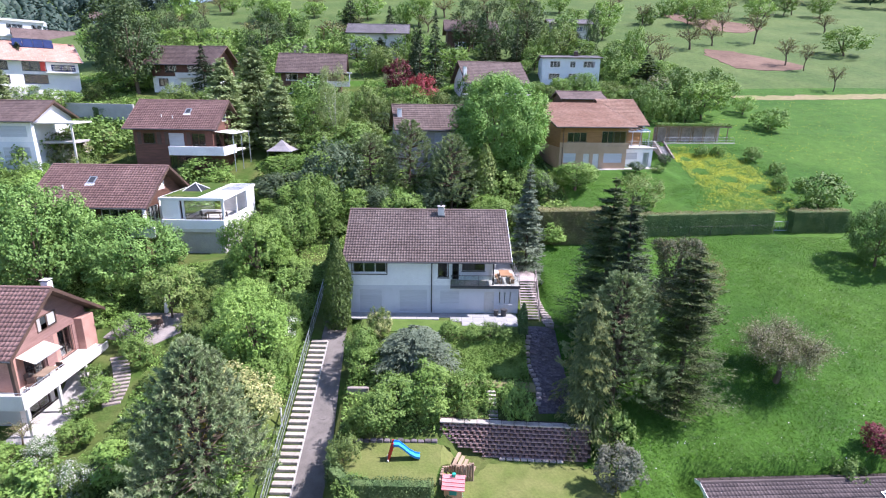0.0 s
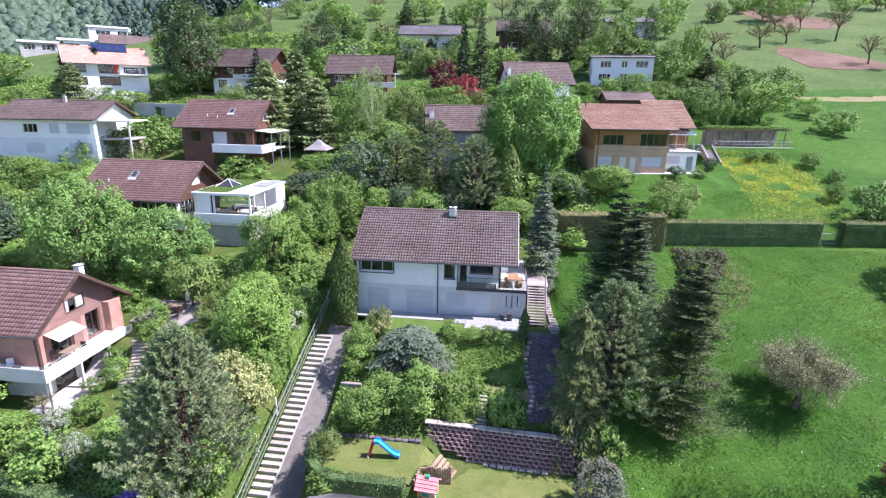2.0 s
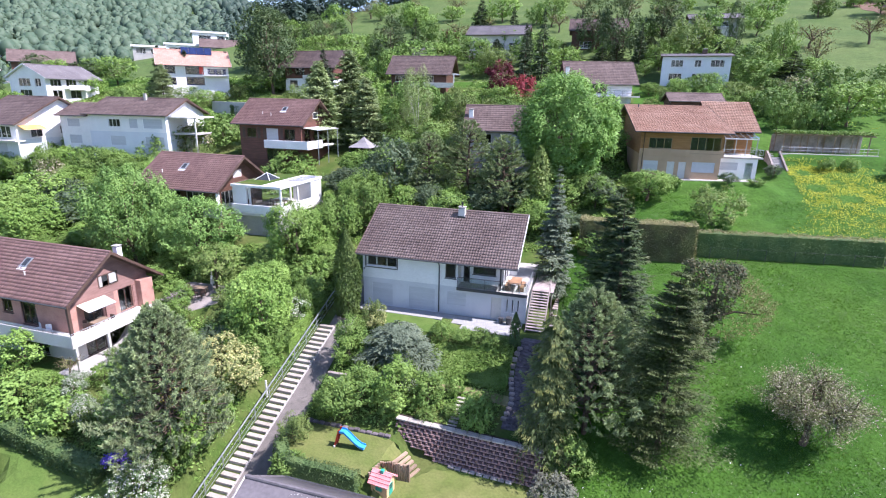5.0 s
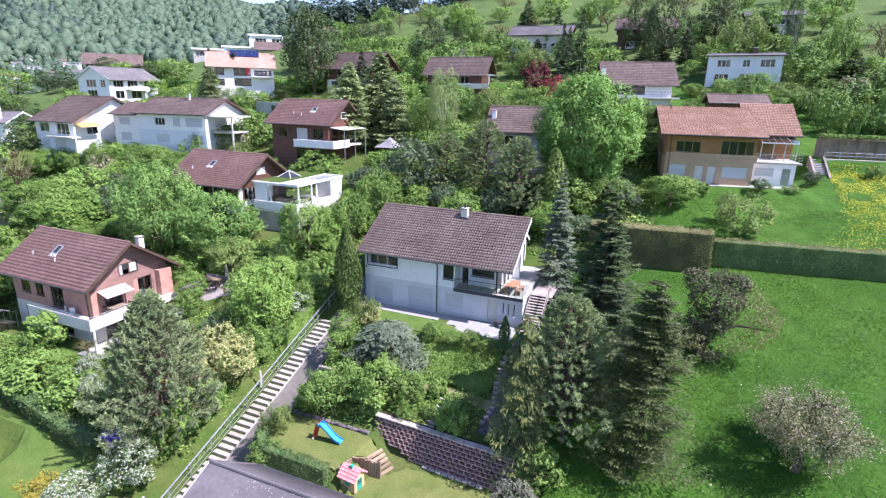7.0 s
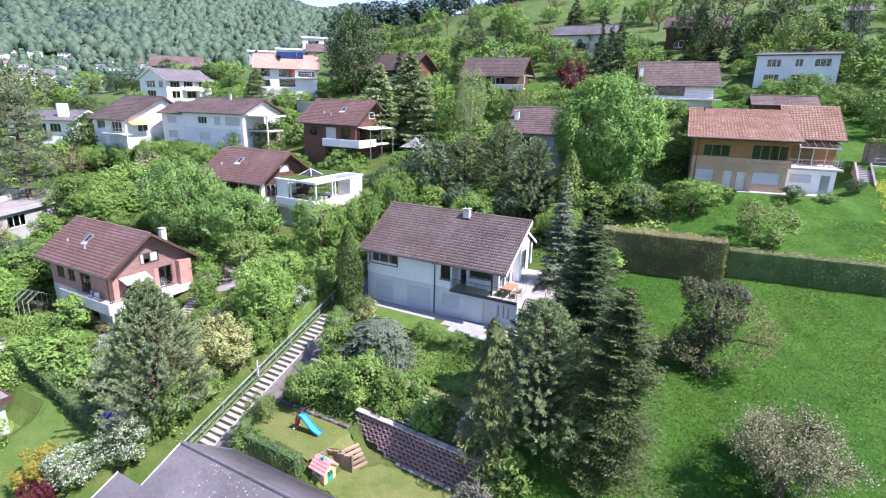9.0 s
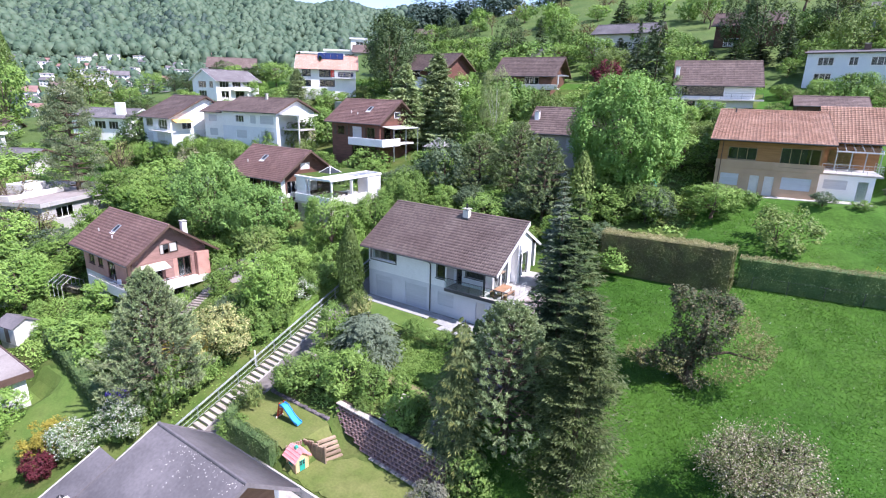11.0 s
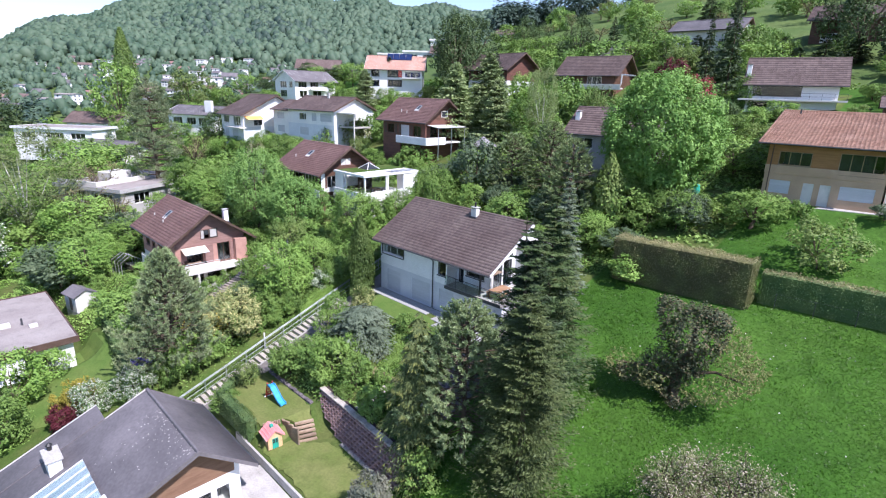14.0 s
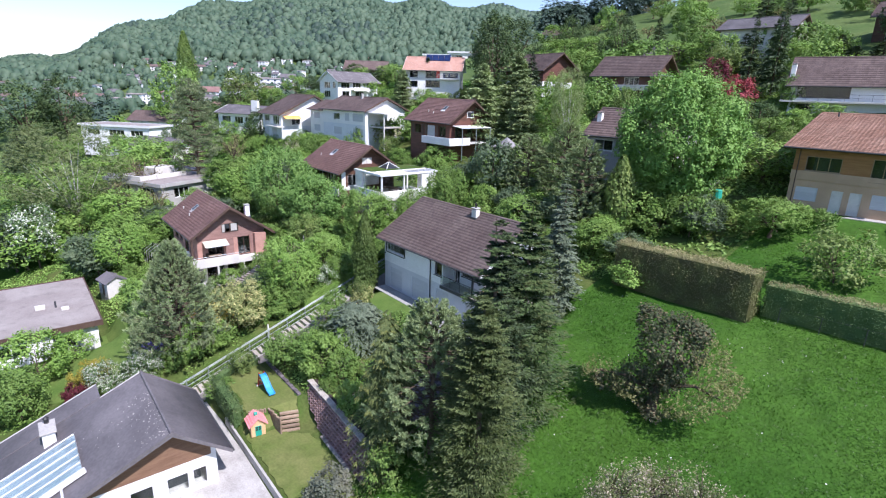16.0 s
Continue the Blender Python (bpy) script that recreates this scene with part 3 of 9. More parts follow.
def broad_crown(seed, h, r, trunk, lobes, n, leaf, slim=0.62, shape=0.0, tight=False):
    """Leaves and limbs of a broadleaf crown: shape > 0 widens the base, < 0 the top."""
    rng = np.random.default_rng(seed)
    half = (h - trunk) / 2
    mid = np.array([0, 0, trunk + half])
    d = unit(rng.normal(size=(lobes, 3)))
    d[:, 2] = np.clip(d[:, 2], -0.75, 1)
    d = unit(d)
    s = rng.uniform(0.60, 0.84, (lobes, 1))
    c = d * s * np.array([r, r, half])
    c[:, :2] *= (1 - shape * c[:, 2:] / half * 0.5)
    lr = rng.uniform(0.17, 0.28, lobes) * min(r, half * 1.15)
    if tight:
        c, lr = d * rng.uniform(0.66, 0.93, (lobes, 1)) * np.array([r, r, half]), rng.uniform(0.11, 0.20, lobes) * r
    L = np.column_stack([c + mid, lr])
    L = np.vstack([L, [[0, 0, mid[2], 0.68 * min(r, half)]]])
    quads = lobe_leaves(rng, L, n, leaf, leaf * slim, mid)
    return quads, L


def limbs(seed, L, h, trunk, thick, count=9):
    rng = np.random.default_rng(seed + 1)
    s = Shape()
    lean = rng.normal(size=2) * 0.03 * h
    fork = max(trunk, 0.18 * h)
    s.tube([(0, 0, -0.4), (lean[0] * 0.3, lean[1] * 0.3, fork * 0.5), (lean[0], lean[1], fork), (lean[0] * 1.3, lean[1] * 1.3, h * 0.7)], [thick * 1.25, thick, thick * 0.8, thick * 0.25], 7)
    for i in range(min(count, len(L) - 1)):
        c = L[i, :3]
        z0 = fork * rng.uniform(0.8, 1.3)
        a = np.array([lean[0], lean[1], min(z0, c[2])])
        m = a + (c - a) * 0.5 + np.array([0, 0, 0.06 * h]) * rng.uniform(-0.5, 1)
        s.tube([a, m, c], [thick * 0.45, thick * 0.3, thick * 0.12], 5)
    return s


def spruce_quads(seed, h, r, branches, sprays, droop=0.28, wide=0.30, power=0.85, low=0.03, ragged=0.2, size=0.5, fan=0.34, puff=0.0, tier=0.0, lift=0.10):
    """Boughs in loose tiers, each a flat frond of small sprays; gives the sprays and which of them are at the tips."""
    rng = np.random.default_rng(seed)
    zb = low + (0.985 - low) * np.sort(rng.uniform(0, 1, branches) ** 0.85)
    if tier:
        step = tier / h
        zb = np.clip(np.round(zb / step) * step + 0.16 * step * rng.normal(size=branches), low, 0.985)
    zb = zb * h
    az = rng.uniform(0, 2 * np.pi, branches)
    ln = r * (1 - zb / h) ** power * rng.uniform(1 - ragged * 1.6, 1 + ragged, branches) + 0.008 * h
    ln = ln * (1 + 0.13 * np.sin(2 * az + seed) + 0.10 * np.sin(3 * az + zb * 0.7))
    k = np.repeat(np.arange(branches), sprays)
    n = len(k)
    s = rng.uniform(0.12, 1.0, n) ** 0.7 * rng.uniform(0.94, 1.05, n)
    v = rng.uniform(-1, 1, n)
    out = np.stack([np.cos(az[k]), np.sin(az[k]), np.zeros(n)], -1)
    tan = np.stack([-np.sin(az[k]), np.cos(az[k]), np.zeros(n)], -1)
    fw = fan * ln[k] * (1.15 - 0.75 * s)
    at = out * (ln[k] * s)[:, None] + tan * (v * fw)[:, None]
    at[:, 2] = zb[k] - droop * ln[k] * s ** 1.3 + lift * ln[k] * s ** 4 - 0.30 * droop * np.abs(v) * fw
    at += puff * rng.normal(size=(n, 3)) * (0.4 + 0.6 * s)[:, None]
    sl = np.clip(ln[k] * 0.34, size * 0.45, size) * rng.uniform(0.7, 1.3, n)
    side = v * rng.uniform(0.5, 1.3, n)
    t = unit(out * np.cos(side)[:, None] + tan * np.sin(side)[:, None] + np.array([0, 0, -1]) * (droop * rng.uniform(0.2, 1.6, (n, 1))) + 0.25 * rng.normal(size=(n, 3)))
    nn = unit(np.array([0, 0, 1.0]) + 0.5 * out + 0.5 * rng.normal(size=(n, 3)))
    b = unit(np.cross(t, nn))
    w = (sl * wide)[:, None] / 2
    l2 = sl[:, None] / 2
    q = np.empty((n, 4, 3))
    q[:, 0], q[:, 2] = at - t * l2, at + t * l2
    q[:, 1], q[:, 3] = at + b * w - t * l2 * 0.2, at - b * w - t * l2 * 0.2
    return q, s > 0.92


def spruce_stem(h, thick, seed=0):
    rng = np.random.default_rng(seed)
    s = Shape().tube([(0, 0, -0.5), (0, 0, h * 0.4), (0.02 * h * rng.normal(), 0, h * 0.97)], [thick, thick * 0.65, 0.02], 8)
    return s


MODELS = {}
KINDS = {}


def make_model(kind):
    """First plant of a kind; later ones are copies of it."""
    name, label, category, build = KINDS[kind]
    stem, stem_mat, quads, leaf_mat, h, r, *tips = build()
    root = thing(name, pose(0, 0, 0), label, category)
    if stem is not None:
        part("trunk", stem, stem_mat, root)
    part("crown" if category == "tree" else "foliage", quads_mesh(kind, quads, leaf_mat), None, root)
    if tips:
        part("new_growth", quads_mesh("new_growth", tips[0], tips[1]), None, root)
    return root, h, r


def plant(kind, x, y, h, r, turn=None, label="", sink=0.0):
    global PLANTED
    PLANTED += 1
    turn = (PLANTED * 137.5) % 360 if turn is None else turn
    first = kind not in MODELS
    if first:
        MODELS[kind] = make_model(kind)
    root, mh, mr = MODELS[kind]
    m = pose(x, y, gz(x, y) - sink, 0, 0, turn) @ Matrix.Diagonal((r / mr, r / mr, h / mh, 1))
    if first:
        root.matrix_basis = m
        ob = root
        MODELS[kind] = (root, mh, mr)
    else:
        ob = copy_thing(root, pose(0, 0, 0))
        ob.matrix_basis = m
    return tagged(ob, label)


PLANTED = 0


def broad(seed, h, r, trunk, lobes, n, leaf, mat, thick=0.16, bark=None, shape=0.0, slim=0.62, count=9, tight=False):
    def build():
        q, L = broad_crown(seed, h, r, trunk, lobes, n, leaf, slim, shape, tight)
        return limbs(seed, L, h, trunk, thick, count), bark or BARK, q, mat, h, r
    return build


def conifer(seed, h, r, branches, sprays, mat, thick=0.2, tips=None, **more):
    def build():
        q, end = spruce_quads(seed, h, r, branches, sprays, **more)
        stem = spruce_stem(h, thick, seed)
        if tips is None:
            return stem, BARK, q, mat, h, r
        return stem, BARK, q[~end], mat, h, r, q[end], tips
    return build


def column(seed, h, r, n, leaf, mat, low=0.02):
    """A narrow upright crown of rising sprays."""
    def build():
        rng = np.random.default_rng(seed)
        z = rng.uniform(low, 1, n) ** 0.9
        prof = np.minimum(1, np.minimum(z * 7 + 0.35, ((1.02 - z) * 2.2)) ** 0.75)
        a = rng.uniform(0, 2 * np.pi, n)
        rr = r * prof * rng.uniform(0.72, 1.08, n) * (1 + 0.12 * np.sin(3 * a + z * 9))
        at = np.stack([np.cos(a) * rr, np.sin(a) * rr, z * h], -1)
        d = np.stack([np.cos(a), np.sin(a), np.full(n, 0.25)], -1) + 0.45 * rng.normal(size=(n, 3))
        d = unit(d)
        t = unit(np.array([0, 0, 1.0]) - d * d[:, 2:] + 0.3 * rng.normal(size=(n, 3)))
        b = unit(np.cross(t, d))
        l2 = leaf * rng.uniform(0.6, 1.2, (n, 1)) / 2
        q = np.empty((n, 4, 3))
        q[:, 0], q[:, 2], q[:, 1], q[:, 3] = at - t * l2, at + t * l2, at + b * l2 * 0.42, at - b * l2 * 0.42
        return spruce_stem(h, 0.1, seed), BARK, q, mat, h, r
    return build


def pine_tree(seed, h, r, low, tufts, per, needle, mat):
    """A pine: boughs in loose whorls that end in needle tufts, with gaps between them."""
    def build():
        rng = np.random.default_rng(seed)
        s = spruce_stem(h, 0.02 * h, seed)
        zb = h * (low + (0.93 - low) * np.sort(rng.uniform(0, 1, tufts) ** 0.9))
        rel = (zb / h - low) / (1 - low)
        prof = np.clip(np.minimum(1.0, 0.72 + rel * 1.2), 0, 1) * np.clip((1.06 - rel) * 1.5, 0, 1) ** 0.7
        az = np.arange(tufts) * 2.399 + rng.normal(size=tufts) * 0.4
        ln = r * prof * rng.uniform(0.55, 1.05, tufts)
        L = np.stack([np.cos(az) * ln, np.sin(az) * ln, zb + 0.16 * ln + 0.03 * h, rng.uniform(0.15, 0.24, tufts) * r], -1)
        for i in range(0, tufts, 2):
            s.tube([(0, 0, zb[i]), tuple(L[i, :3] * np.array([0.6, 0.6, 0]) + np.array([0, 0, zb[i] + 0.05 * ln[i]])), tuple(L[i, :3])], [0.012 * h * 0.7, 0.05, 0.02], 4)
        L = np.vstack([L, [[0, 0, h * 0.93, 0.13 * r], [0, 0, h * 0.97, 0.08 * r]]])
        n = per * tufts
        k = rng.integers(0, len(L), n)
        d = unit(rng.normal(size=(n, 3)))
        d[:, 2] = np.where(d[:, 2] < -0.3, -d[:, 2], d[:, 2])
        at = L[k, :3] + d * (L[k, 3] * rng.uniform(0.3, 1.05, n))[:, None] * np.array([1.15, 1.15, 0.8])
        t = unit(d + np.array([0, 0, 0.5]) + 0.35 * rng.normal(size=(n, 3)))
        b = unit(np.cross(t, rng.normal(size=(n, 3))))
        l2 = needle * rng.uniform(0.7, 1.3, (n, 1)) / 2
        q = np.empty((n, 4, 3))
        q[:, 0], q[:, 2], q[:, 1], q[:, 3] = at - t * l2, at + t * l2, at + b * l2 * 0.33, at - b * l2 * 0.33
        return s, BARK, q, mat, h, r
    return build


def bushy_pine(seed, h, r, tufts, per, needle, mat, tips, top=0.75):
    """A full pine: brush-like needle tufts all over a rounded cone, dark between them."""
    def build():
        rng = np.random.default_rng(seed)
        z = np.sort(rng.uniform(0.10, 1, tufts) ** 0.85)
        prof = np.minimum(1, 0.50 + 1.8 * z) * np.clip(1.02 - z, 0, 1) ** top * 1.12
        az = np.arange(tufts) * 2.39996 + 0.5 * rng.normal(size=tufts)
        lump = 1 + 0.14 * np.sin(3 * az + 9 * z) + 0.10 * np.sin(5 * az - 14 * z)
        ln = r * prof * lump * rng.uniform(0.62, 1.04, tufts)
        c = np.stack([np.cos(az) * ln, np.sin(az) * ln, z * h + 0.05 * ln], -1)
        tr = rng.uniform(0.07, 0.12, tufts) * r * (0.5 + 0.5 * prof)
        k = np.repeat(np.arange(tufts), per)
        n = len(k)
        axis = unit(np.stack([np.cos(az), np.sin(az), np.full(tufts, 0.9)], -1) + 0.3 * rng.normal(size=(tufts, 3)))
        d = unit(axis[k] * 0.85 + rng.normal(size=(n, 3)) * 0.6)
        u = rng.uniform(-0.9, 1.0, n)
        at = c[k] + axis[k] * (tr[k] * 1.25 * u)[:, None] + d * (tr[k] * rng.uniform(0.1, 0.5, n))[:, None]
        b = unit(np.cross(d, rng.normal(size=(n, 3))))
        l2 = needle * rng.uniform(0.7, 1.3, (n, 1)) / 2
        q = np.empty((n, 4, 3))
        q[:, 0], q[:, 2], q[:, 1], q[:, 3] = at - d * l2, at + d * l2, at + b * l2 * 0.2, at - b * l2 * 0.2
        # where tips is lighter, tuft light and shade is put into colour
        end = u > 0.62
        s = spruce_stem(h, 0.02 * h, seed)
        for i in range(0, tufts, 5):
            s.tube([(0, 0, c[i, 2] * 0.92), tuple(c[i])], [0.05, 0.02], 4)
        return s, BARK, q[~end], mat, h, r, q[end], tips
    return build


def bare(seed, h, r, twigs, n, leaf, mat, bark=None):
    """An open crown of forking limbs with a few young leaves."""
    def build():
        rng = np.random.default_rng(seed)
        s = Shape()
        s.tube([(0, 0, -0.4), (0.05 * r, 0, h * 0.15), (0, 0.05 * r, h * 0.32)], [0.22, 0.17, 0.13], 7)
        tips = []
        for i in range(7):
            a = 2 * np.pi * i / 7 + rng.normal() * 0.3
            d = np.array([np.cos(a) * r * 0.55, np.sin(a) * r * 0.55, h * rng.uniform(0.25, 0.45)])
            p0 = np.array([0, 0.05 * r, h * rng.uniform(0.24, 0.34)])
            p1 = p0 + d * 0.5 + np.array([0, 0, 0.05 * h])
            p2 = p0 + d
            s.tube([p0, p1, p2], [0.09, 0.065, 0.04], 5)
            for j in range(twigs):
                b = rng.uniform(0.3, 1.0)
                q0 = p0 + (p2 - p0) * b
                dd = unit(rng.normal(size=3) + np.array([d[0] / r, d[1] / r, 0.7])) * r * rng.uniform(0.25, 0.5)
                q1 = q0 + dd
                s.tube([q0, q0 + dd * 0.5 + np.array([0, 0, 0.05]), q1], [0.035, 0.025, 0.012], 4)
                tips.append((q0, q1))
        k = rng.integers(0, len(tips), n)
        a = np.array([t[0] for t in tips])[k]
        b = np.array([t[1] for t in tips])[k]
        at = a + (b - a) * rng.uniform(0.2, 1.15, (n, 1)) + rng.normal(size=(n, 3)) * 0.055 * r
        q = leaf_quads(rng, at, rng.normal(size=(n, 3)) + np.array([0, 0, 0.5]), leaf, leaf * 0.6)
        return s, bark or BARK, q, mat, h, r
    return build


KINDS.update(
    round=("tree", "round-headed broadleaf tree in lush green leaf", "tree", broad(11, 7.0, 4.2, 0.5, 150, 22000, 0.20, LEAF_DEEP, tight=True)),
    great=("tree", "large broad maple in full bright green leaf", "tree", broad(12, 13.5, 6.3, 1.6, 280, 56000, 0.27, LEAF_LUSH, 0.3, tight=True)),
    light=("tree", "bushy broadleaf tree in fresh light green leaf", "tree", broad(13, 6.5, 2.8, 0.4, 74, 11500, 0.18, LEAF_FRESH)),
    light_far=("tree", "broadleaf tree in fresh spring leaf", "tree", broad(14, 7.5, 4.0, 0.9, 44, 2700, 0.40, LEAF_FRESH)),
    small=("tree", "small garden tree with thin grey-green leaf", "tree", broad(15, 4.7, 2.7, 1.0, 26, 3000, 0.20, LEAF_YELLOW, 0.09)),
    shrub=("shrub", "rounded green garden shrub", "shrub", broad(16, 3.0, 1.7, 0.05, 40, 4300, 0.15, LEAF_MID, 0.05)),
    shrub_fresh=("shrub", "loose fresh green garden shrub", "shrub", broad(17, 3.0, 1.7, 0.05, 38, 4300, 0.15, LEAF_FRESH, 0.05)),
    low=("shrub", "low spreading green ground shrub", "shrub", broad(18, 1.8, 1.5, 0.0, 22, 2000, 0.17, LEAF_MID, 0.04, shape=0.5)),
    far_shrub=("shrub", "green shrub on the hillside", "shrub", broad(19, 4.0, 3.2, 0.1, 24, 2200, 0.36, LEAF_MID, 0.06)),
    dark=("tree", "dark green dense evergreen tree", "tree", broad(20, 8.0, 3.4, 0.8, 34, 4600, 0.34, LEAF_DARK, shape=0.4)),
    dark_far=("tree", "dark pine with a dense irregular crown", "tree", broad(21, 12.0, 4.2, 0.4, 90, 6200, 0.33, NEEDLE_GREEN, 0.25, shape=0.85)),
    pine=("tree", "dense dark green garden pine", "tree", bushy_pine(22, 10.0, 3.4, 480, 56, 0.27, NEEDLE_GREY, NEEDLE_SILVER, 0.5)),
    pine_big=("tree", "broad bushy blue-green pine", "tree", bushy_pine(23, 9.0, 4.2, 900, 90, 0.21, NEEDLE_PINE, NEEDLE_SILVER)),
    pine_silver=("tree", "bushy silvery blue-green pine beside the tall spruces", "tree", bushy_pine(27, 10.0, 3.6, 720, 84, 0.21, NEEDLE_SILVER, NEEDLE_SILVER, 0.52)),
    pine_tall=("tree", "tall pine with a long bare stem", "tree", pine_tree(24, 19.0, 4.2, 0.10, 150, 90, 0.36, NEEDLE_PINE)),
    yellowish=("shrub", "yellow-green shrub in young leaf", "shrub", broad(25, 4.5, 3.0, 0.15, 30, 3600, 0.22, LEAF_YELLOW, 0.07)),
    golden=("shrub", "golden yellow flowering shrub", "shrub", broad(26, 3.0, 1.9, 0.05, 30, 6200, 0.11, LEAF_GOLD, 0.05)),
    cream=("shrub", "cream and green variegated shrub", "shrub", broad(27, 3.6, 1.8, 0.05, 34, 7600, 0.12, LEAF_CREAM, 0.05)),
    red=("tree", "dark red-leaved ornamental garden tree", "tree", broad(28, 6.0, 2.6, 0.6, 26, 2200, 0.36, LEAF_RED, 0.1)),
    ochre_dome=("shrub", "low domed ochre-green shrub on the lawn", "shrub", broad(57, 2.2, 1.8, 0.0, 44, 6500, 0.11, LEAF_OCHRE, 0.05)),
    red_dome=("shrub", "low domed dark red maple shrub", "shrub", broad(54, 1.9, 1.4, 0.0, 40, 6000, 0.11, LEAF_RED, 0.05)),
    redpink=("shrub", "crimson-leaved ornamental maple shrub", "shrub", broad(29, 3.5, 2.4, 0.2, 24, 2400, 0.24, LEAF_PINK, 0.07)),
    white_flower=("shrub", "shrub covered in white blossom", "shrub", broad(30, 3.2, 2.0, 0.05, 40, 6500, 0.13, LEAF_WHITE, 0.05)),
    pale=("shrub", "pale blossoming shrub in a garden", "shrub", broad(31, 4.4, 3.2, 0.2, 26, 1800, 0.34, LEAF_APPLE, 0.07)),
    white_tree=("tree", "tree covered in white blossom", "tree", broad(32, 9.0, 3.2, 1.0, 36, 4200, 0.30, LEAF_WHITE, 0.12)),
    apple=("tree", "apple tree in pale pink blossom on the meadow", "tree", bare(33, 5.2, 3.6, 34, 30000, 0.10, LEAF_APPLE)),
    old_fruit=("tree", "old fruit tree with gnarled open branches", "tree", bare(34, 8.5, 3.8, 9, 420, 0.34, LEAF_BUD)),
    bare_tree=("tree", "tree with bare grey branches and few leaves", "tree", bare(35, 11.0, 4.0, 14, 900, 0.22, LEAF_BUD)),
    birch=("tree", "birch with white stem and airy light green leaf", "tree", broad(36, 15.0, 5.0, 2.0, 90, 26000, 0.15, LEAF_BIRCH, 0.12, PALEBARK, count=16)),
    spruce_far=("tree", "dark pointed spruce on the slope", "tree", conifer(41, 11.0, 2.9, 300, 11, NEEDLE_DARK, 0.18, size=0.62, wide=0.42, fan=0.45)),
    spruce_mid=("tree", "pointed green spruce in a garden", "tree", conifer(42, 11.0, 3.4, 420, 44, NEEDLE_GREY, 0.2, size=0.42, wide=0.42, fan=0.5, power=0.6, droop=0.10, ragged=0.28, puff=0.1)),
    spruce_great=("tree", "tall dark spruce with drooping boughs", "tree", conifer(43, 15.0, 4.0, 620, 90, NEEDLE_GREEN, 0.3, NEEDLE_TIP, droop=0.14, size=0.28, wide=0.24, fan=0.40, tier=0.85, ragged=0.30, lift=0.16)),
    spruce_dark=("tree", "tall very dark spruce beside the garden", "tree", conifer(44, 15.0, 3.6, 600, 80, NEEDLE_DARK, 0.3, NEEDLE_GREEN, droop=0.14, size=0.28, wide=0.24, fan=0.40, tier=0.8, ragged=0.30, lift=0.16)),
    spruce_tip=("tree", "tall dark spruce with pale tips on layered boughs", "tree", conifer(45, 13.0, 3.6, 600, 96, NEEDLE_OLIVE, 0.28, NEEDLE_TIP, droop=0.12, size=0.25, wide=0.25, ragged=0.34, power=0.54, fan=0.42, tier=0.85, lift=0.16)),
    spruce_weeping=("tree", "drooping yellow-green spruce beside the garden wall", "tree", conifer(55, 9.0, 2.6, 380, 90, NEEDLE_TIP, 0.2, NEEDLE_PALE, droop=0.62, size=0.27, wide=0.22, ragged=0.36, power=0.55, fan=0.34, tier=0.7, lift=0.02)),
    spruce_blue=("tree", "narrow blue-grey spruce behind the house", "tree", conifer(46, 13.0, 2.4, 460, 34, NEEDLE_BLUE, 0.22, droop=0.20, size=0.36, wide=0.32, fan=0.45, tier=0.5)),
    cedar=("tree", "low silvery cedar with layered weeping boughs", "tree", conifer(47, 3.4, 2.6, 300, 60, NEEDLE_BLUE, 0.12, droop=0.40, power=0.30, size=0.20, wide=0.30, fan=0.30, tier=0.35, lift=0.0)),
    cypress=("tree", "clipped columnar dark green cypress", "tree", column(48, 8.0, 1.15, 9000, 0.28, LEAF_MOSS)),
    small_cypress=("tree", "slim dark columnar cypress on the lawn", "tree", column(49, 3.0, 0.38, 1400, 0.22, HEDGE_DARK)),
    poplar=("tree", "tall narrow poplar by the valley", "tree", column(50, 30.0, 3.4, 9000, 0.75, LEAF_MOSS, 0.08)),
    narrow=("tree", "narrow brownish-green conifer behind the house", "tree", column(51, 8.0, 1.3, 3600, 0.4, LEAF_YELLOW)),
    ivy_bush=("shrub", "tall grey-green ivy bush beside the lower lawn", "shrub", broad(53, 3.4, 1.6, 0.0, 40, 6000, 0.14, LEAF_GREY, 0.05)),
    violet=("shrub", "small shrub in violet-blue flower", "shrub", broad(52, 1.2, 0.9, 0.0, 14, 1200, 0.13, FLOWER_BLUE, 0.03)),
)


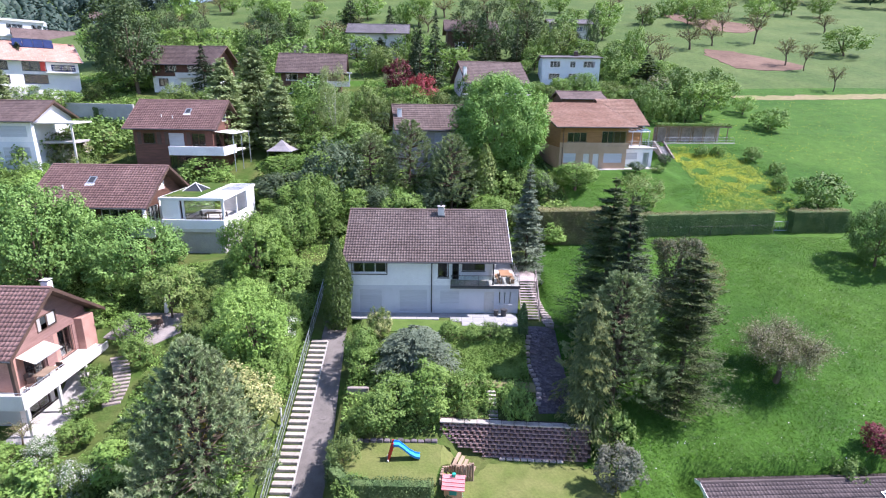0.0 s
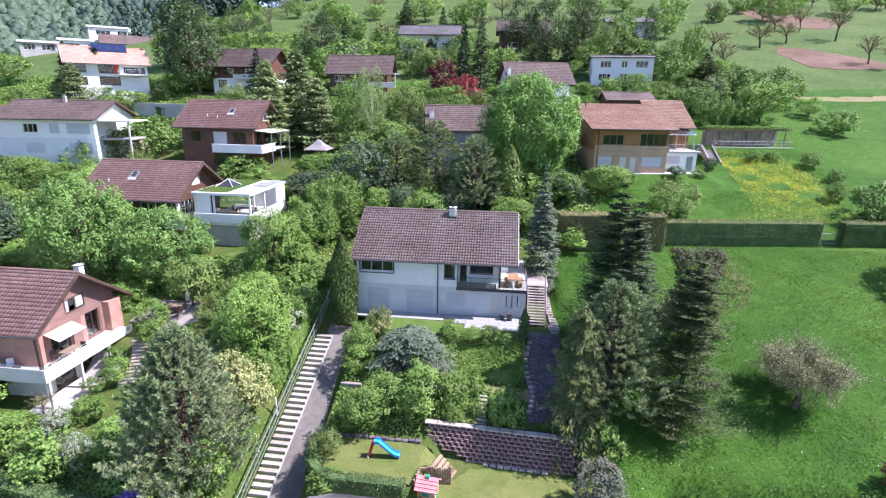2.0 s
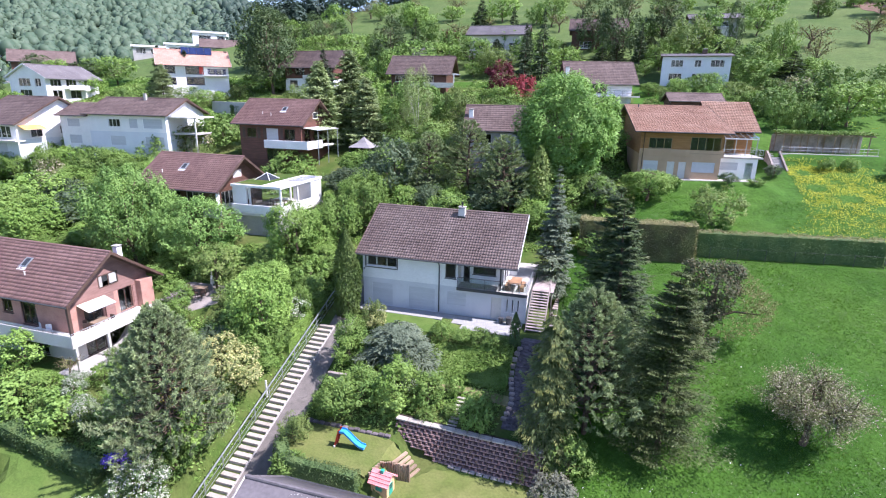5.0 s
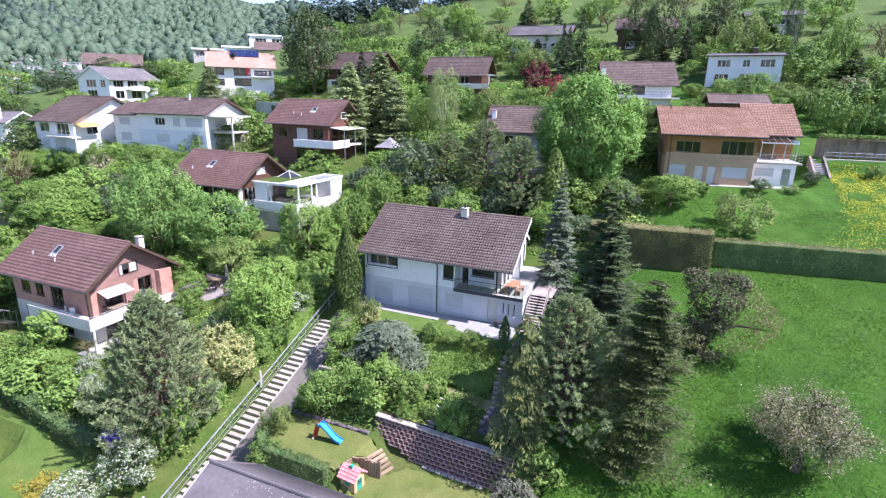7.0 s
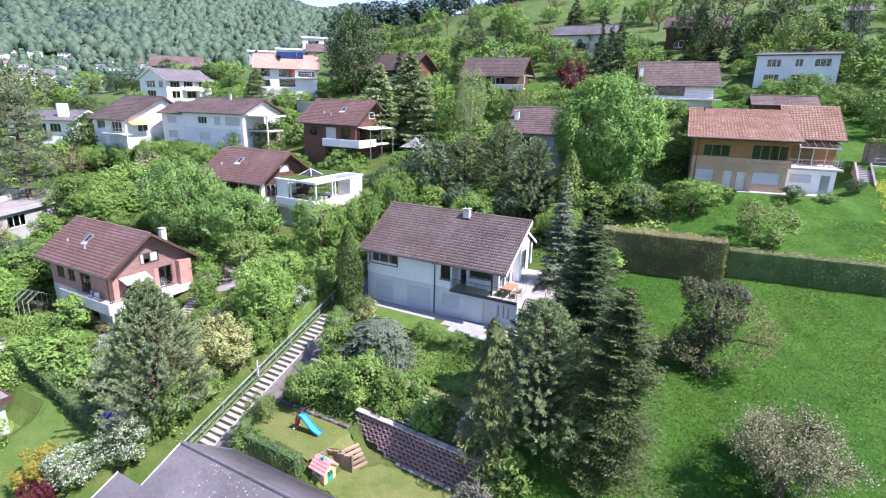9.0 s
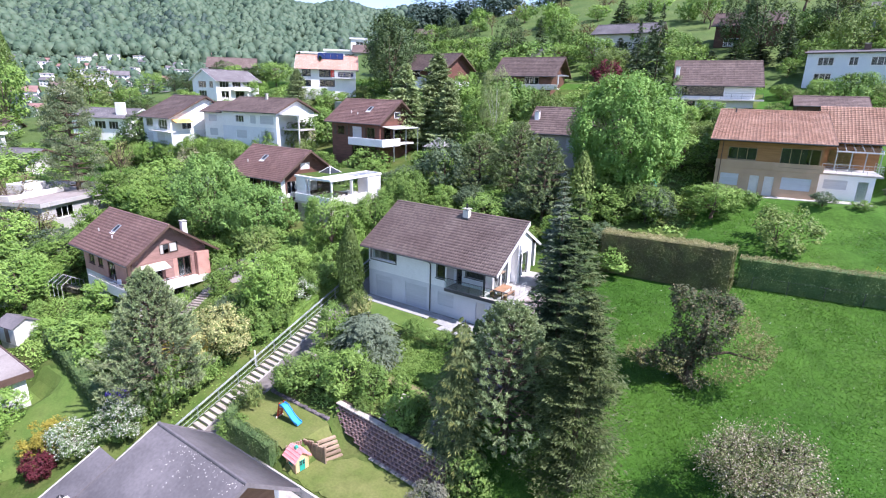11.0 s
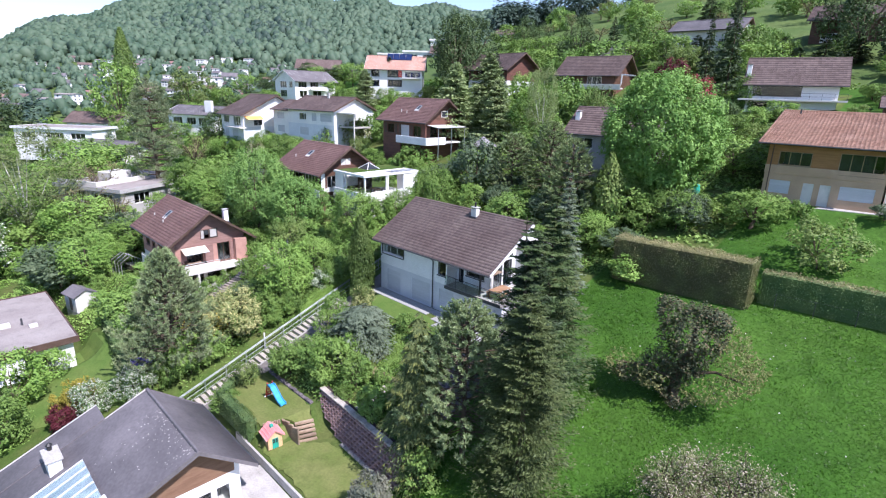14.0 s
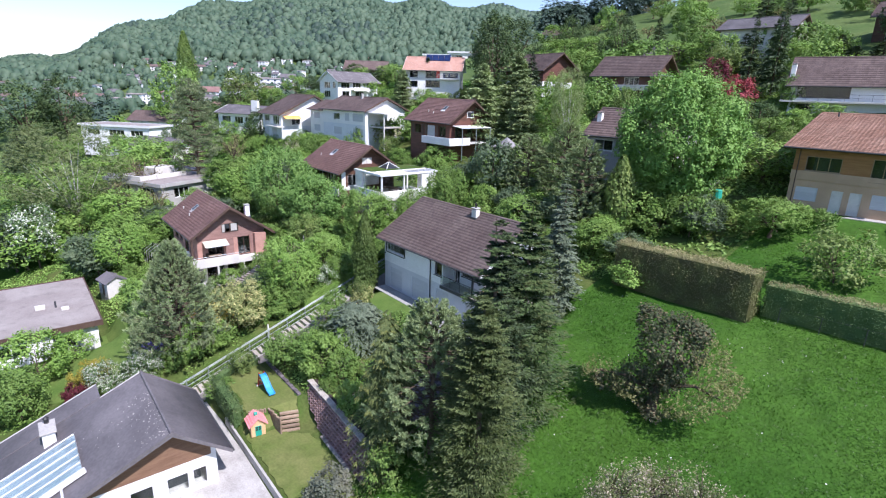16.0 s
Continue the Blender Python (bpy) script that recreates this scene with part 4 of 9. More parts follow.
def clipped(name, label, a, b, wide, high, mat, top_mat, seed, density=90, leaf=0.16, step=0.0, base=None):
    """A clipped hedge from a to b on the slope, with a thin leafy skin round a core of stems."""
    rng = np.random.default_rng(seed)
    ax, ay = a
    bx, by = b
    ln = math.hypot(bx - ax, by - ay)
    ang = math.degrees(math.atan2(by - ay, bx - ax))
    za, zb = (gz(ax, ay), gz(bx, by)) if base is None else base
    root = thing(name, pose(ax, ay, za, 0, 0, ang), label, "hedge")
    rise = (zb - za) / ln
    faces = []
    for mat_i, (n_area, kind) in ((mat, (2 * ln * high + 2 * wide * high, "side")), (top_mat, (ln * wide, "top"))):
        n = int(n_area * density)
        u = rng.uniform(0, ln, n)
        if kind == "top":
            v = rng.uniform(-wide / 2, wide / 2, n)
            z = np.full(n, high) + rng.normal(size=n) * 0.045
            d = np.tile([0, 0, 1.0], (n, 1))
        else:
            z = rng.uniform(-0.1, high, n)
            sgn = np.where(rng.uniform(size=n) < 0.5, -1.0, 1.0)
            ends = rng.uniform(size=n) < wide / (ln + wide)
            v = np.where(ends, rng.uniform(-wide / 2, wide / 2, n), sgn * wide / 2)
            u = np.where(ends, np.where(sgn > 0, ln, 0), u)
            d = np.where(ends[:, None], np.stack([sgn, 0 * sgn, 0 * sgn], -1), np.stack([0 * sgn, sgn, 0 * sgn], -1))
        wav = 0.07 * np.sin(u * 1.7 + z * 2) + 0.05 * np.sin(u * 4.1)
        at = np.stack([u, v, z + u * rise], -1) + d * (wav + rng.normal(size=n) * 0.05)[:, None]
        q = leaf_quads(rng, at, d + 0.7 * rng.normal(size=(n, 3)), leaf, leaf * 0.62)
        # a paler top_mat stands for sun on the flat top
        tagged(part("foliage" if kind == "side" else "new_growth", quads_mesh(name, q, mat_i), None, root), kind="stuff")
    s = Shape()
    e, w = 0.12, wide / 2 - 0.12
    s.add([(e, -w, -0.4), (ln - e, -w, ln * rise - 0.4), (ln - e, w, ln * rise - 0.4), (e, w, -0.4), (e, -w, high - e), (ln - e, -w, high - e + ln * rise), (ln - e, w, high - e + ln * rise), (e, w, high - e)],
          ((3, 2, 1, 0), (4, 5, 6, 7), (0, 1, 5, 4), (1, 2, 6, 5), (2, 3, 7, 6), (3, 0, 4, 7)))
    part("hedge_core", s, mat, root)
    return root


# ---- houses ----
def wall_mesh(length, height, thick, holes, m, gable=None):
    """A wall from u = 0 to length, with openings through it (u0, u1, v0, v1), outer face at depth 0; gable: (u, v) points above it."""
    us = sorted({0.0, length, *[h[0] for h in holes], *[h[1] for h in holes]})
    vs = sorted({0.0, height, *[h[2] for h in holes], *[h[3] for h in holes]})

    def solid(i, j):
        if not (0 <= i < len(us) - 1 and 0 <= j < len(vs) - 1):
            return False
        cu, cv = (us[i] + us[i + 1]) / 2, (vs[j] + vs[j + 1]) / 2
        return not any(h[0] < cu < h[1] and h[2] < cv < h[3] for h in holes)
    s = Shape()
    P = lambda u, d, v: m @ Vector((u, d, v))
    for i in range(len(us) - 1):
        for j in range(len(vs) - 1):
            if not solid(i, j):
                continue
            a, b, c, e = us[i], us[i + 1], vs[j], vs[j + 1]
            for d in (0, thick):
                s.add([P(a, d, c), P(b, d, c), P(b, d, e), P(a, d, e)], ((0, 1, 2, 3),))
            if not solid(i - 1, j):
                s.add([P(a, 0, c), P(a, thick, c), P(a, thick, e), P(a, 0, e)], ((0, 1, 2, 3),))
            if not solid(i + 1, j):
                s.add([P(b, 0, c), P(b, thick, c), P(b, thick, e), P(b, 0, e)], ((0, 1, 2, 3),))
            if not solid(i, j - 1):
                s.add([P(a, 0, c), P(b, 0, c), P(b, thick, c), P(a, thick, c)], ((0, 1, 2, 3),))
            if not solid(i, j + 1):
                s.add([P(a, 0, e), P(b, 0, e), P(b, thick, e), P(a, thick, e)], ((0, 1, 2, 3),))
    if gable:
        s.prism([P(u, 0, v) for u, v in gable], P(0, thick, 0) - P(0, 0, 0))
    return s


def fill_opening(kind, parent, m, u0, u1, v0, v1, frame_mat, panes=2):
    """What stands in an opening: a window, a shutter, a door."""
    P = lambda s, a, b, c, d, e, f: s.box(a, b, c, d, e, f, m)
    if kind == "shutter":
        ob = part("roller_shutter", P(Shape(), u0, u1, 0.05, 0.09, v0, v1), SHUTTER, parent)
        return ob
    if kind == "door":
        s = Shape()
        P(s, u0, u1, 0.08, 0.13, v0, v1)
        ob = part("door", s, OFFWHITE, parent)
        part("handle", P(Shape(), u1 - 0.16, u1 - 0.06, 0.02, 0.08, (v0 + v1) / 2, (v0 + v1) / 2 + 0.04), METAL, ob)
        return ob
    f = 0.07
    w = (u1 - u0) / panes
    lights = [(i * w + f / 2 + (f / 2 if i == 0 else 0), (i + 1) * w - f / 2 - (f / 2 if i == panes - 1 else 0), f, v1 - v0 - f) for i in range(panes)]
    ob = part("window", wall_mesh(u1 - u0, v1 - v0, 0.07, lights, m @ pose(u0, 0.08, v0)), frame_mat, parent)
    for i in range(panes):
        pane = part("pane", P(Shape(), u0 + i * w + f / 2, u0 + (i + 1) * w - f / 2, 0.105, 0.125, v0 + f, v1 - f), GLASS, ob)
        pane.visible_shadow = False
    part("sill", P(Shape(), u0 - 0.06, u1 + 0.06, -0.07, 0.08, v0 - 0.07, v0 - 0.005), frame_mat, ob)
    return ob


def tile_quads(width, slope, tw, tl, seed=0, lift=0.045, relief=1.0):
    """Overlapping roof tiles in slope coordinates: u along the eave, v up the slope, third out of it. Each tile is an island of quads."""
    rng = np.random.default_rng(seed)
    nu, nv = max(1, int(round(width / tw))), max(1, int(round(slope / tl)))
    tw, tl = width / nu, slope / nv
    i, j = [a.ravel() for a in np.meshgrid(np.arange(nu), np.arange(nv))]
    n = len(i)
    u, v = i * tw, j * tl
    jz = rng.normal(size=n) * 0.005
    cross = ((0.0, 0.030 * relief), (0.32, 0.0), (0.72, 0.006 * relief), (1.0, 0.042 * relief))
    jz = jz * relief
    V = np.empty((n, 12, 3))
    for a, (cu, cz) in enumerate(cross):
        V[:, a] = np.stack([u + cu * tw * 0.985, v - 0.03, cz + lift + jz], -1)
        V[:, 4 + a] = np.stack([u + cu * tw * 0.985, v + tl, cz + 0.004 + jz], -1)
        V[:, 8 + a] = np.stack([u + cu * tw * 0.985, v - 0.03, cz + jz - 0.012], -1)
    base = (np.arange(n) * 12)[:, None]
    fs = []
    for a in range(3):
        fs.append(base + np.array([a, a + 1, a + 5, a + 4]))
        fs.append(base + np.array([8 + a, 9 + a, a + 1, a]))
    F = np.stack(fs, 1).reshape(-1, 4)
    return V.reshape(-1, 3), F


def array_mesh(name, V, F, mat):
    me = bpy.data.meshes.new(name)
    me.vertices.add(len(V))
    me.vertices.foreach_set("co", np.ascontiguousarray(V, np.float32).ravel())
    me.loops.add(4 * len(F))
    me.loops.foreach_set("vertex_index", F.astype(np.int32).ravel())
    me.polygons.add(len(F))
    me.polygons.foreach_set("loop_start", np.arange(0, 4 * len(F), 4, dtype=np.int32))
    me.materials.append(mat)
    me.update(calc_edges=True)
    return me


def roof_plane(parent, x0, x1, eave, ridge, tile_mat, slab_mat, tw, tl, seed=0, name="roof"):
    """One slope: a slab from the eave (y, z) up to the ridge (y, z), with its tiles and a gutter."""
    (ye, ze), (yr, zr) = eave, ridge
    sl = math.hypot(yr - ye, zr - ze)
    up = Vector((0, (yr - ye) / sl, (zr - ze) / sl))
    side = Vector((1, 0, 0)) if yr > ye else Vector((-1, 0, 0))
    out = side.cross(up)
    o = Vector((x0 if yr > ye else x1, ye, ze))
    s = Shape()
    t = 0.17
    a, b = Vector((x0, ye, ze)), Vector((x1, ye, ze))
    c, d = Vector((x1, yr, zr)), Vector((x0, yr, zr))
    s.add([a, b, c, d, a - out * t, b - out * t, c - Vector((0, 0, t / max(out.z, 0.3))), d - Vector((0, 0, t / max(out.z, 0.3)))],
          ((0, 1, 2, 3), (7, 6, 5, 4), (0, 4, 5, 1), (1, 5, 6, 2), (3, 7, 4, 0), (2, 6, 7, 3)))
    roof = part(name, s, slab_mat, parent)
    flat = tile_mat == SLATE
    V, F = tile_quads(x1 - x0, sl, tw, tl, seed, 0.0015 if flat else 0.018 if tw >= 0.4 else 0.045, 0.0 if flat else 0.35 if tw >= 0.4 else 1.0)
    W = np.array(o)[None] + V[:, :1] * np.array(side)[None] + V[:, 1:2] * np.array(up)[None] + V[:, 2:] * np.array(out)[None]
    tagged(part("tiles", array_mesh("tiles", W, F, tile_mat), None, roof), kind="stuff")
    g = -1 if yr > ye else 1
    part("gutter", Shape().tube([(x0, ye + g * 0.06, ze - 0.06), (x1, ye + g * 0.06, ze - 0.06)], 0.065, 8), DARKMETAL, roof)
    return roof


def gable_house(name, label, x, y, z, rot, L, D, hf, hb, yr, zr, wall, roof_mat, over=(0.8, 0.8, 0.9, 0.9), front=(), right=(), upper_wall=None, split=2.6, gable_mat=None, frame_mat=None,
                tw=0.30, tl=0.36, slab=None, left=(), back=(), base=None, gable_v=None):
    """A house with a pitched roof, its ridge along its own x: front wall at y = 0, right gable at x = L. hf, hb: eave heights of the walls;
    yr, zr: the ridge. Openings: (kind, u0, u1, v0, v1, panes)."""
    root = thing(name, pose(x, y, z, 0, 0, rot), label, "house")
    frame_mat, slab = frame_mat or WHITEPAINT, slab or BROWNPAINT
    T = 0.3
    upper_wall, gable_mat = upper_wall or wall, gable_mat or upper_wall or wall
    sf, sb = (zr - hf) / yr, (zr - hb) / (D - yr)
    turn_r = pose(L, 0, 0, 0, 0, 90)
    turn_l = pose(0, D, 0, 0, 0, -90)
    turn_b = pose(L, D, 0, 0, 0, 180)
    sides = (("front", pose(0, 0, 0), L, hf, front, None), ("right", turn_r @ pose(T, 0, 0), D - 2 * T, min(hf, hb), right, True),
             ("back", turn_b, L, hb, back, None), ("left", turn_l @ pose(T, 0, 0), D - 2 * T, min(hf, hb), left, False))
    for which, m, ln, h, ops, gab in sides:
        holes = [(o[1], o[2], o[3], o[4]) for o in ops]
        low = [q for q in holes if q[3] <= split + 0.01]
        high = [(a, b, c - split, d - split) for a, b, c, d in holes if q_above(c, split)]
        w = part("wall", wall_mesh(ln, split, T, low, m), wall, root)
        part("wall_foot", Shape().box(0.01, ln - 0.01, 0.012, T, -2.5, -0.001, m), base or wall, root)
        g = None
        if gab is not None:
            hh = h - split
            if gab:
                g = [(0, hh), (ln, hh), (ln, hb - split + (T * sb if hb <= hf else 0)), (yr - T, zr - split), (0, hf - split + (T * sf if hf <= hb else 0))]
            else:
                g = [(0, hh), (ln, hh), (ln, hf - split + (T * sf if hf <= hb else 0)), (D - yr - T, zr - split), (0, hb - split + (T * sb if hb <= hf else 0))]
            hi2 = [q for q in high if q[3] <= hh + 0.01]
            w2 = part("upper_wall", wall_mesh(ln, hh, T, hi2, m @ pose(0, 0, split)), upper_wall, root)
            part("gable", Shape().prism([m @ pose(0, -0.012, split) @ Vector((a, 0, b)) for a, b in g], m.to_3x3() @ Vector((0, T, 0))), gable_mat, root)
        else:
            w2 = part("upper_wall", wall_mesh(ln, h - split, T, high, m @ pose(0, 0, split)), upper_wall, root)
        for o in ops:
            fill_opening(o[0], w if o[3] < split else w2, m, o[1], o[2], o[3], o[4], frame_mat, o[5] if len(o) > 5 else 2)
    part("floor_slab", Shape().box(T, L - T, T, D - T, split - 0.25, split), INSIDE, root)
    # dark solid added inside, so the rooms behind the panes look unlit
    part("dark_room_fill", Shape().box(T + 0.9, L - T - 0.9, T + 2.2, D - T - 0.5, 0.02, hf - 0.05), INSIDE, root)
    of, ob, ol, orr = over
    lift = 0.20
    fe = (-of, hf - of * sf + lift)
    be = (D + ob, hb - ob * sb + lift)
    roof_plane(root, -ol, L + orr, fe, (yr, zr + lift), roof_mat, slab, tw, tl, 1)
    roof_plane(root, -ol, L + orr, be, (yr, zr + lift), roof_mat, slab, tw, tl, 2)
    part("ridge_cap", Shape().tube([(-ol, yr, zr + lift + 0.03), (L + orr, yr, zr + lift + 0.03)], 0.11, 7), roof_mat, root)
    for xx in (-ol - 0.03, L + orr):
        s = Shape()
        for (ya, za) in (fe, be):
            s.prism([(xx, ya, za + 0.06), (xx, yr, zr + lift + 0.09), (xx, yr, zr + lift - 0.22), (xx, ya, za - 0.20)], (0.03, 0, 0))
        part("bargeboard", s, slab, root)
    return root


def q_above(c, split):
    return c >= split - 0.01


def chimney(parent, x, y, z0, z1, w=0.6, d=0.5, mat=None, cap=True):
    c = part("chimney", Shape().soft_box(x - w / 2, x + w / 2, y - d / 2, y + d / 2, z0, z1, 0.02), mat or OFFWHITE, parent)
    part("flashing", Shape().box(x - w / 2 - 0.08, x + w / 2 + 0.08, y - d / 2 - 0.12, y + d / 2 + 0.08, z0, z0 + (z1 - z0) * 0.28), DARKMETAL, c)
    if cap:
        part("cap", Shape().soft_box(x - w / 2 - 0.06, x + w / 2 + 0.06, y - d / 2 - 0.06, y + d / 2 + 0.06, z1 + 0.12, z1 + 0.18, 0.02).box(x - w / 4, x + w / 4, y - d / 4, y + d / 4, z1, z1 + 0.12), GREYWALL, c)
    return c


def on_slope(eave, ridge, s):
    """A point and the tilt (degrees) part-way up a slope."""
    return eave[0] + (ridge[0] - eave[0]) * s, eave[1] + (ridge[1] - eave[1]) * s, math.degrees(math.atan2(ridge[1] - eave[1], ridge[0] - eave[0]))


def skylight(parent, x, eave, ridge, s, w=0.75, h=1.0):
    y, z, a = on_slope(eave, ridge, s)
    m = pose(x, y, z, a)
    k = part("skylight", Shape().box(-w / 2, w / 2, -h / 2, -h / 2 + 0.08, 0, 0.14, m).box(-w / 2, w / 2, h / 2 - 0.08, h / 2, 0, 0.14, m).box(-w / 2, -w / 2 + 0.08, -h / 2 + 0.08, h / 2 - 0.08, 0, 0.139, m).box(w / 2 - 0.08, w / 2, -h / 2 + 0.08, h / 2 - 0.08, 0, 0.139, m), METAL, parent)
    part("pane", Shape().box(-w / 2 + 0.08, w / 2 - 0.08, -h / 2 + 0.08, h / 2 - 0.08, 0.09, 0.11, m), PANE, k)
    part("apron", Shape().box(-w / 2 - 0.1, w / 2 + 0.1, -h / 2 - 0.3, -h / 2, 0.03, 0.07, m), WHITEPAINT, k)


def vent(parent, x, eave, ridge, s):
    y, z, a = on_slope(eave, ridge, s)
    part("roof_vent", Shape().tube([(x, y, z - 0.05), (x, y, z + 0.32)], 0.06, 7).tube([(x, y, z + 0.32), (x, y, z + 0.37)], 0.09, 7), OFFWHITE, parent)


def parapet(parent, a, b, z0, z1, thick, mat, name="balcony_parapet"):
    """A straight parapet between two plan points."""
    ax, ay = a
    bx, by = b
    ln, ang = math.hypot(bx - ax, by - ay), math.degrees(math.atan2(by - ay, bx - ax))
    return part(name, Shape().soft_box(0, ln, -thick / 2, thick / 2, z0, z1, 0.02, pose(ax, ay, 0, 0, 0, ang)), mat, parent)


def railing(parent, a, b, z0, h, gap, mat, bars=2, pane=None, r=0.02):
    """Posts, a top rail and cross bars (or glass) between two points with heights."""
    A, B = Vector((a[0], a[1], z0 if len(a) < 3 else a[2])), Vector((b[0], b[1], z0 if len(b) < 3 else b[2]))
    n = max(1, int(round((B - A).length / gap)))
    for i in range(n + 1):
        p = A + (B - A) * (i / n)
        part("post", Shape().tube([p, p + Vector((0, 0, h))], r, 6), mat, parent)
    for k in range(1, bars + 1):
        zz = Vector((0, 0, h * k / bars))
        part("rail", Shape().tube([A + zz, B + zz], r * (1.2 if k == bars else 0.8), 6), mat, parent)
    if pane:
        d = (B - A)
        nrm = Vector((-d.y, d.x, 0)).normalized() * 0.008
        q = [A + Vector((0, 0, 0.08)), B + Vector((0, 0, 0.08)), B + Vector((0, 0, h - 0.06)), A + Vector((0, 0, h - 0.06))]
        part("glass_panel", Shape().prism([p - nrm for p in q], 2 * nrm), pane, parent)


def deck_slab(parent, x0, x1, y0, y1, z0, z1, mat, name="balcony_slab"):
    return part(name, Shape().soft_box(x0, x1, y0, y1, z0, z1, 0.02), mat, parent)


def garden_table(x, y, z, rot=0, l=1.8, w=0.9, mat=None, label="oiled wooden garden table on the terrace"):
    t = thing("garden_table", pose(x, y, z, 0, 0, rot), label, "table")
    part("tabletop", Shape().soft_box(-l / 2, l / 2, -w / 2, w / 2, 0.70, 0.75, 0.012), mat or TABLEWOOD, t)
    for sx in (-1, 1):
        for sy in (-1, 1):
            part("leg", Shape().soft_box(sx * (l / 2 - 0.12) - 0.04, sx * (l / 2 - 0.12) + 0.04, sy * (w / 2 - 0.1) - 0.04, sy * (w / 2 - 0.1) + 0.04, 0, 0.70, 0.008), mat or TABLEWOOD, t)
    return t


def garden_bench(x, y, z, rot=0, l=1.7, mat=None):
    t = thing("garden_bench", pose(x, y, z, 0, 0, rot), "oiled wooden bench beside the terrace table", "bench")
    part("seat", Shape().soft_box(-l / 2, l / 2, -0.18, 0.18, 0.41, 0.45, 0.01), mat or TABLEWOOD, t)
    for sx in (-1, 1):
        part("leg", Shape().soft_box(sx * (l / 2 - 0.15) - 0.03, sx * (l / 2 - 0.15) + 0.03, -0.16, 0.16, 0, 0.41, 0.006), mat or TABLEWOOD, t)
    return t


def garden_chair(x, y, z, rot=0, mat=None, label="white plastic garden chair on the balcony"):
    mat = mat or WHITEPAINT
    t = thing("garden_chair", pose(x, y, z, 0, 0, rot), label, "chair", "balcony chairs")
    part("seat", Shape().soft_box(-0.24, 0.24, -0.24, 0.24, 0.42, 0.46, 0.012), mat, t)
    part("backrest", Shape().soft_box(-0.23, 0.23, 0.21, 0.25, 0.46, 0.9, 0.012), mat, t)
    for sx in (-1, 1):
        for sy in (-1, 1):
            part("leg", Shape().soft_box(sx * 0.2 - 0.02, sx * 0.2 + 0.02, sy * 0.2 - 0.02, sy * 0.2 + 0.02, 0, 0.42, 0.005), mat, t)
    return t


# ---- the white house ----
def main_house():
    X, Y, Z = -8.2, 44.85, 0.82
    root = thing("house", pose(X, Y, Z, 0, 0, 1.0), "white two-storey hillside house with brown tiled roof and a roofed terrace", "house")
    T = 0.3
    low = (("shutter", 0.9, 2.9, 0.12, 2.25), ("shutter", 4.5, 7.0, 0.12, 2.25), ("shutter", 8.2, 9.9, 0.95, 2.2), ("door", 12.2, 13.1, 0.02, 2.12),
           ("window", 13.5, 13.72, 0.9, 2.1, 1), ("window", 13.98, 14.20, 0.9, 2.1, 1), ("window", 14.46, 14.68, 0.9, 2.1, 1))
    up = (("window", 0.35, 3.35, 1.15, 2.42, 3), ("window", 7.95, 8.95, 0.75, 2.42, 1))
    m0 = pose(0, 0, 0)
    w = part("wall", wall_mesh(15.3, 2.7, T, [o[1:5] for o in low], m0), PALEGREY, root, "pale grey rendered lower storey")
    for o in low:
        fill_opening(o[0], w, m0, *o[1:5], WHITEPAINT, o[5] if len(o) > 5 else 2)
    part("wall", wall_mesh(9.0 - 2 * T, 2.7, T, [], pose(15.3, 0, 0, 0, 0, 90) @ pose(T, 0, 0)), PALEGREY, root)
    part("wall", wall_mesh(9.0 - 2 * T, 2.7, T, [], pose(0, 9, 0, 0, 0, -90) @ pose(T, 0, 0)), PALEGREY, root)
    part("wall", wall_mesh(15.3, 2.7, T, [], pose(15.3, 9, 0, 0, 0, 180)), PALEGREY, root)
    part("wall_foot", Shape().box(0.02, 15.28, 0.02, 8.98, -1.5, -0.001), GREYWALL, root)
    m1 = pose(0, -0.03, 2.7)
    w = part("upper_wall", wall_mesh(9.1, 2.75, T, [o[1:5] for o in up], m1), WHITE, root, "white rendered upper storey")
    for o in up:
        fill_opening(o[0], w, m1, *o[1:5], DARKMETAL if o[5] == 1 else WHITEPAINT, o[5])
    part("window_band", Shape().box(0.25, 0.35, -0.06, 0.0, 1.05, 2.5, m1).box(3.35, 3.45, -0.06, 0.0, 1.05, 2.5, m1).box(0.25, 3.45, -0.07, -0.001, 0.98, 1.05, m1), DARKMETAL, w)
    part("upper_wall", wall_mesh(1.0, 2.75, T, [], pose(9.1, 0.27, 2.7, 0, 0, 90)), WHITE, root)
    m2 = pose(8.8, 1.27, 2.7)
    w = part("upper_wall", wall_mesh(4.2, 3.1, T, [(0.5, 1.1, 0.1, 2.3), (1.4, 3.5, 0.95, 2.3)], m2), WHITE, root)
    fill_opening("window", w, m2, 0.5, 1.1, 0.1, 2.3, DARKMETAL, 1)
    fill_opening("window", w, m2, 1.4, 3.5, 0.95, 2.3, DARKMETAL, 2)
    # glazed gable towards the side terrace
    m3 = pose(13.0, 1.27, 2.7, 0, 0, 90)
    holes = [(0.35, 1.55, 0.05, 2.6), (1.7, 2.9, 0.05, 2.6), (4.4, 5.6, 0.05, 2.3), (5.8, 7.0, 0.05, 2.3)]
    w = part("upper_wall", wall_mesh(7.7, 2.72, T, holes, m3), WHITE, root)
    for h in holes:
        fill_opening("window", w, m3, *h, DARKMETAL, 1)
    part("gable", Shape().prism([m3 @ Vector(p) for p in ((0, 0, 2.72), (7.7, 0, 2.72), (7.7, 0, 3.35), (3.73, 0, 5.62), (0, 0, 3.40))], (-T, 0, 0)), WHITE, root)
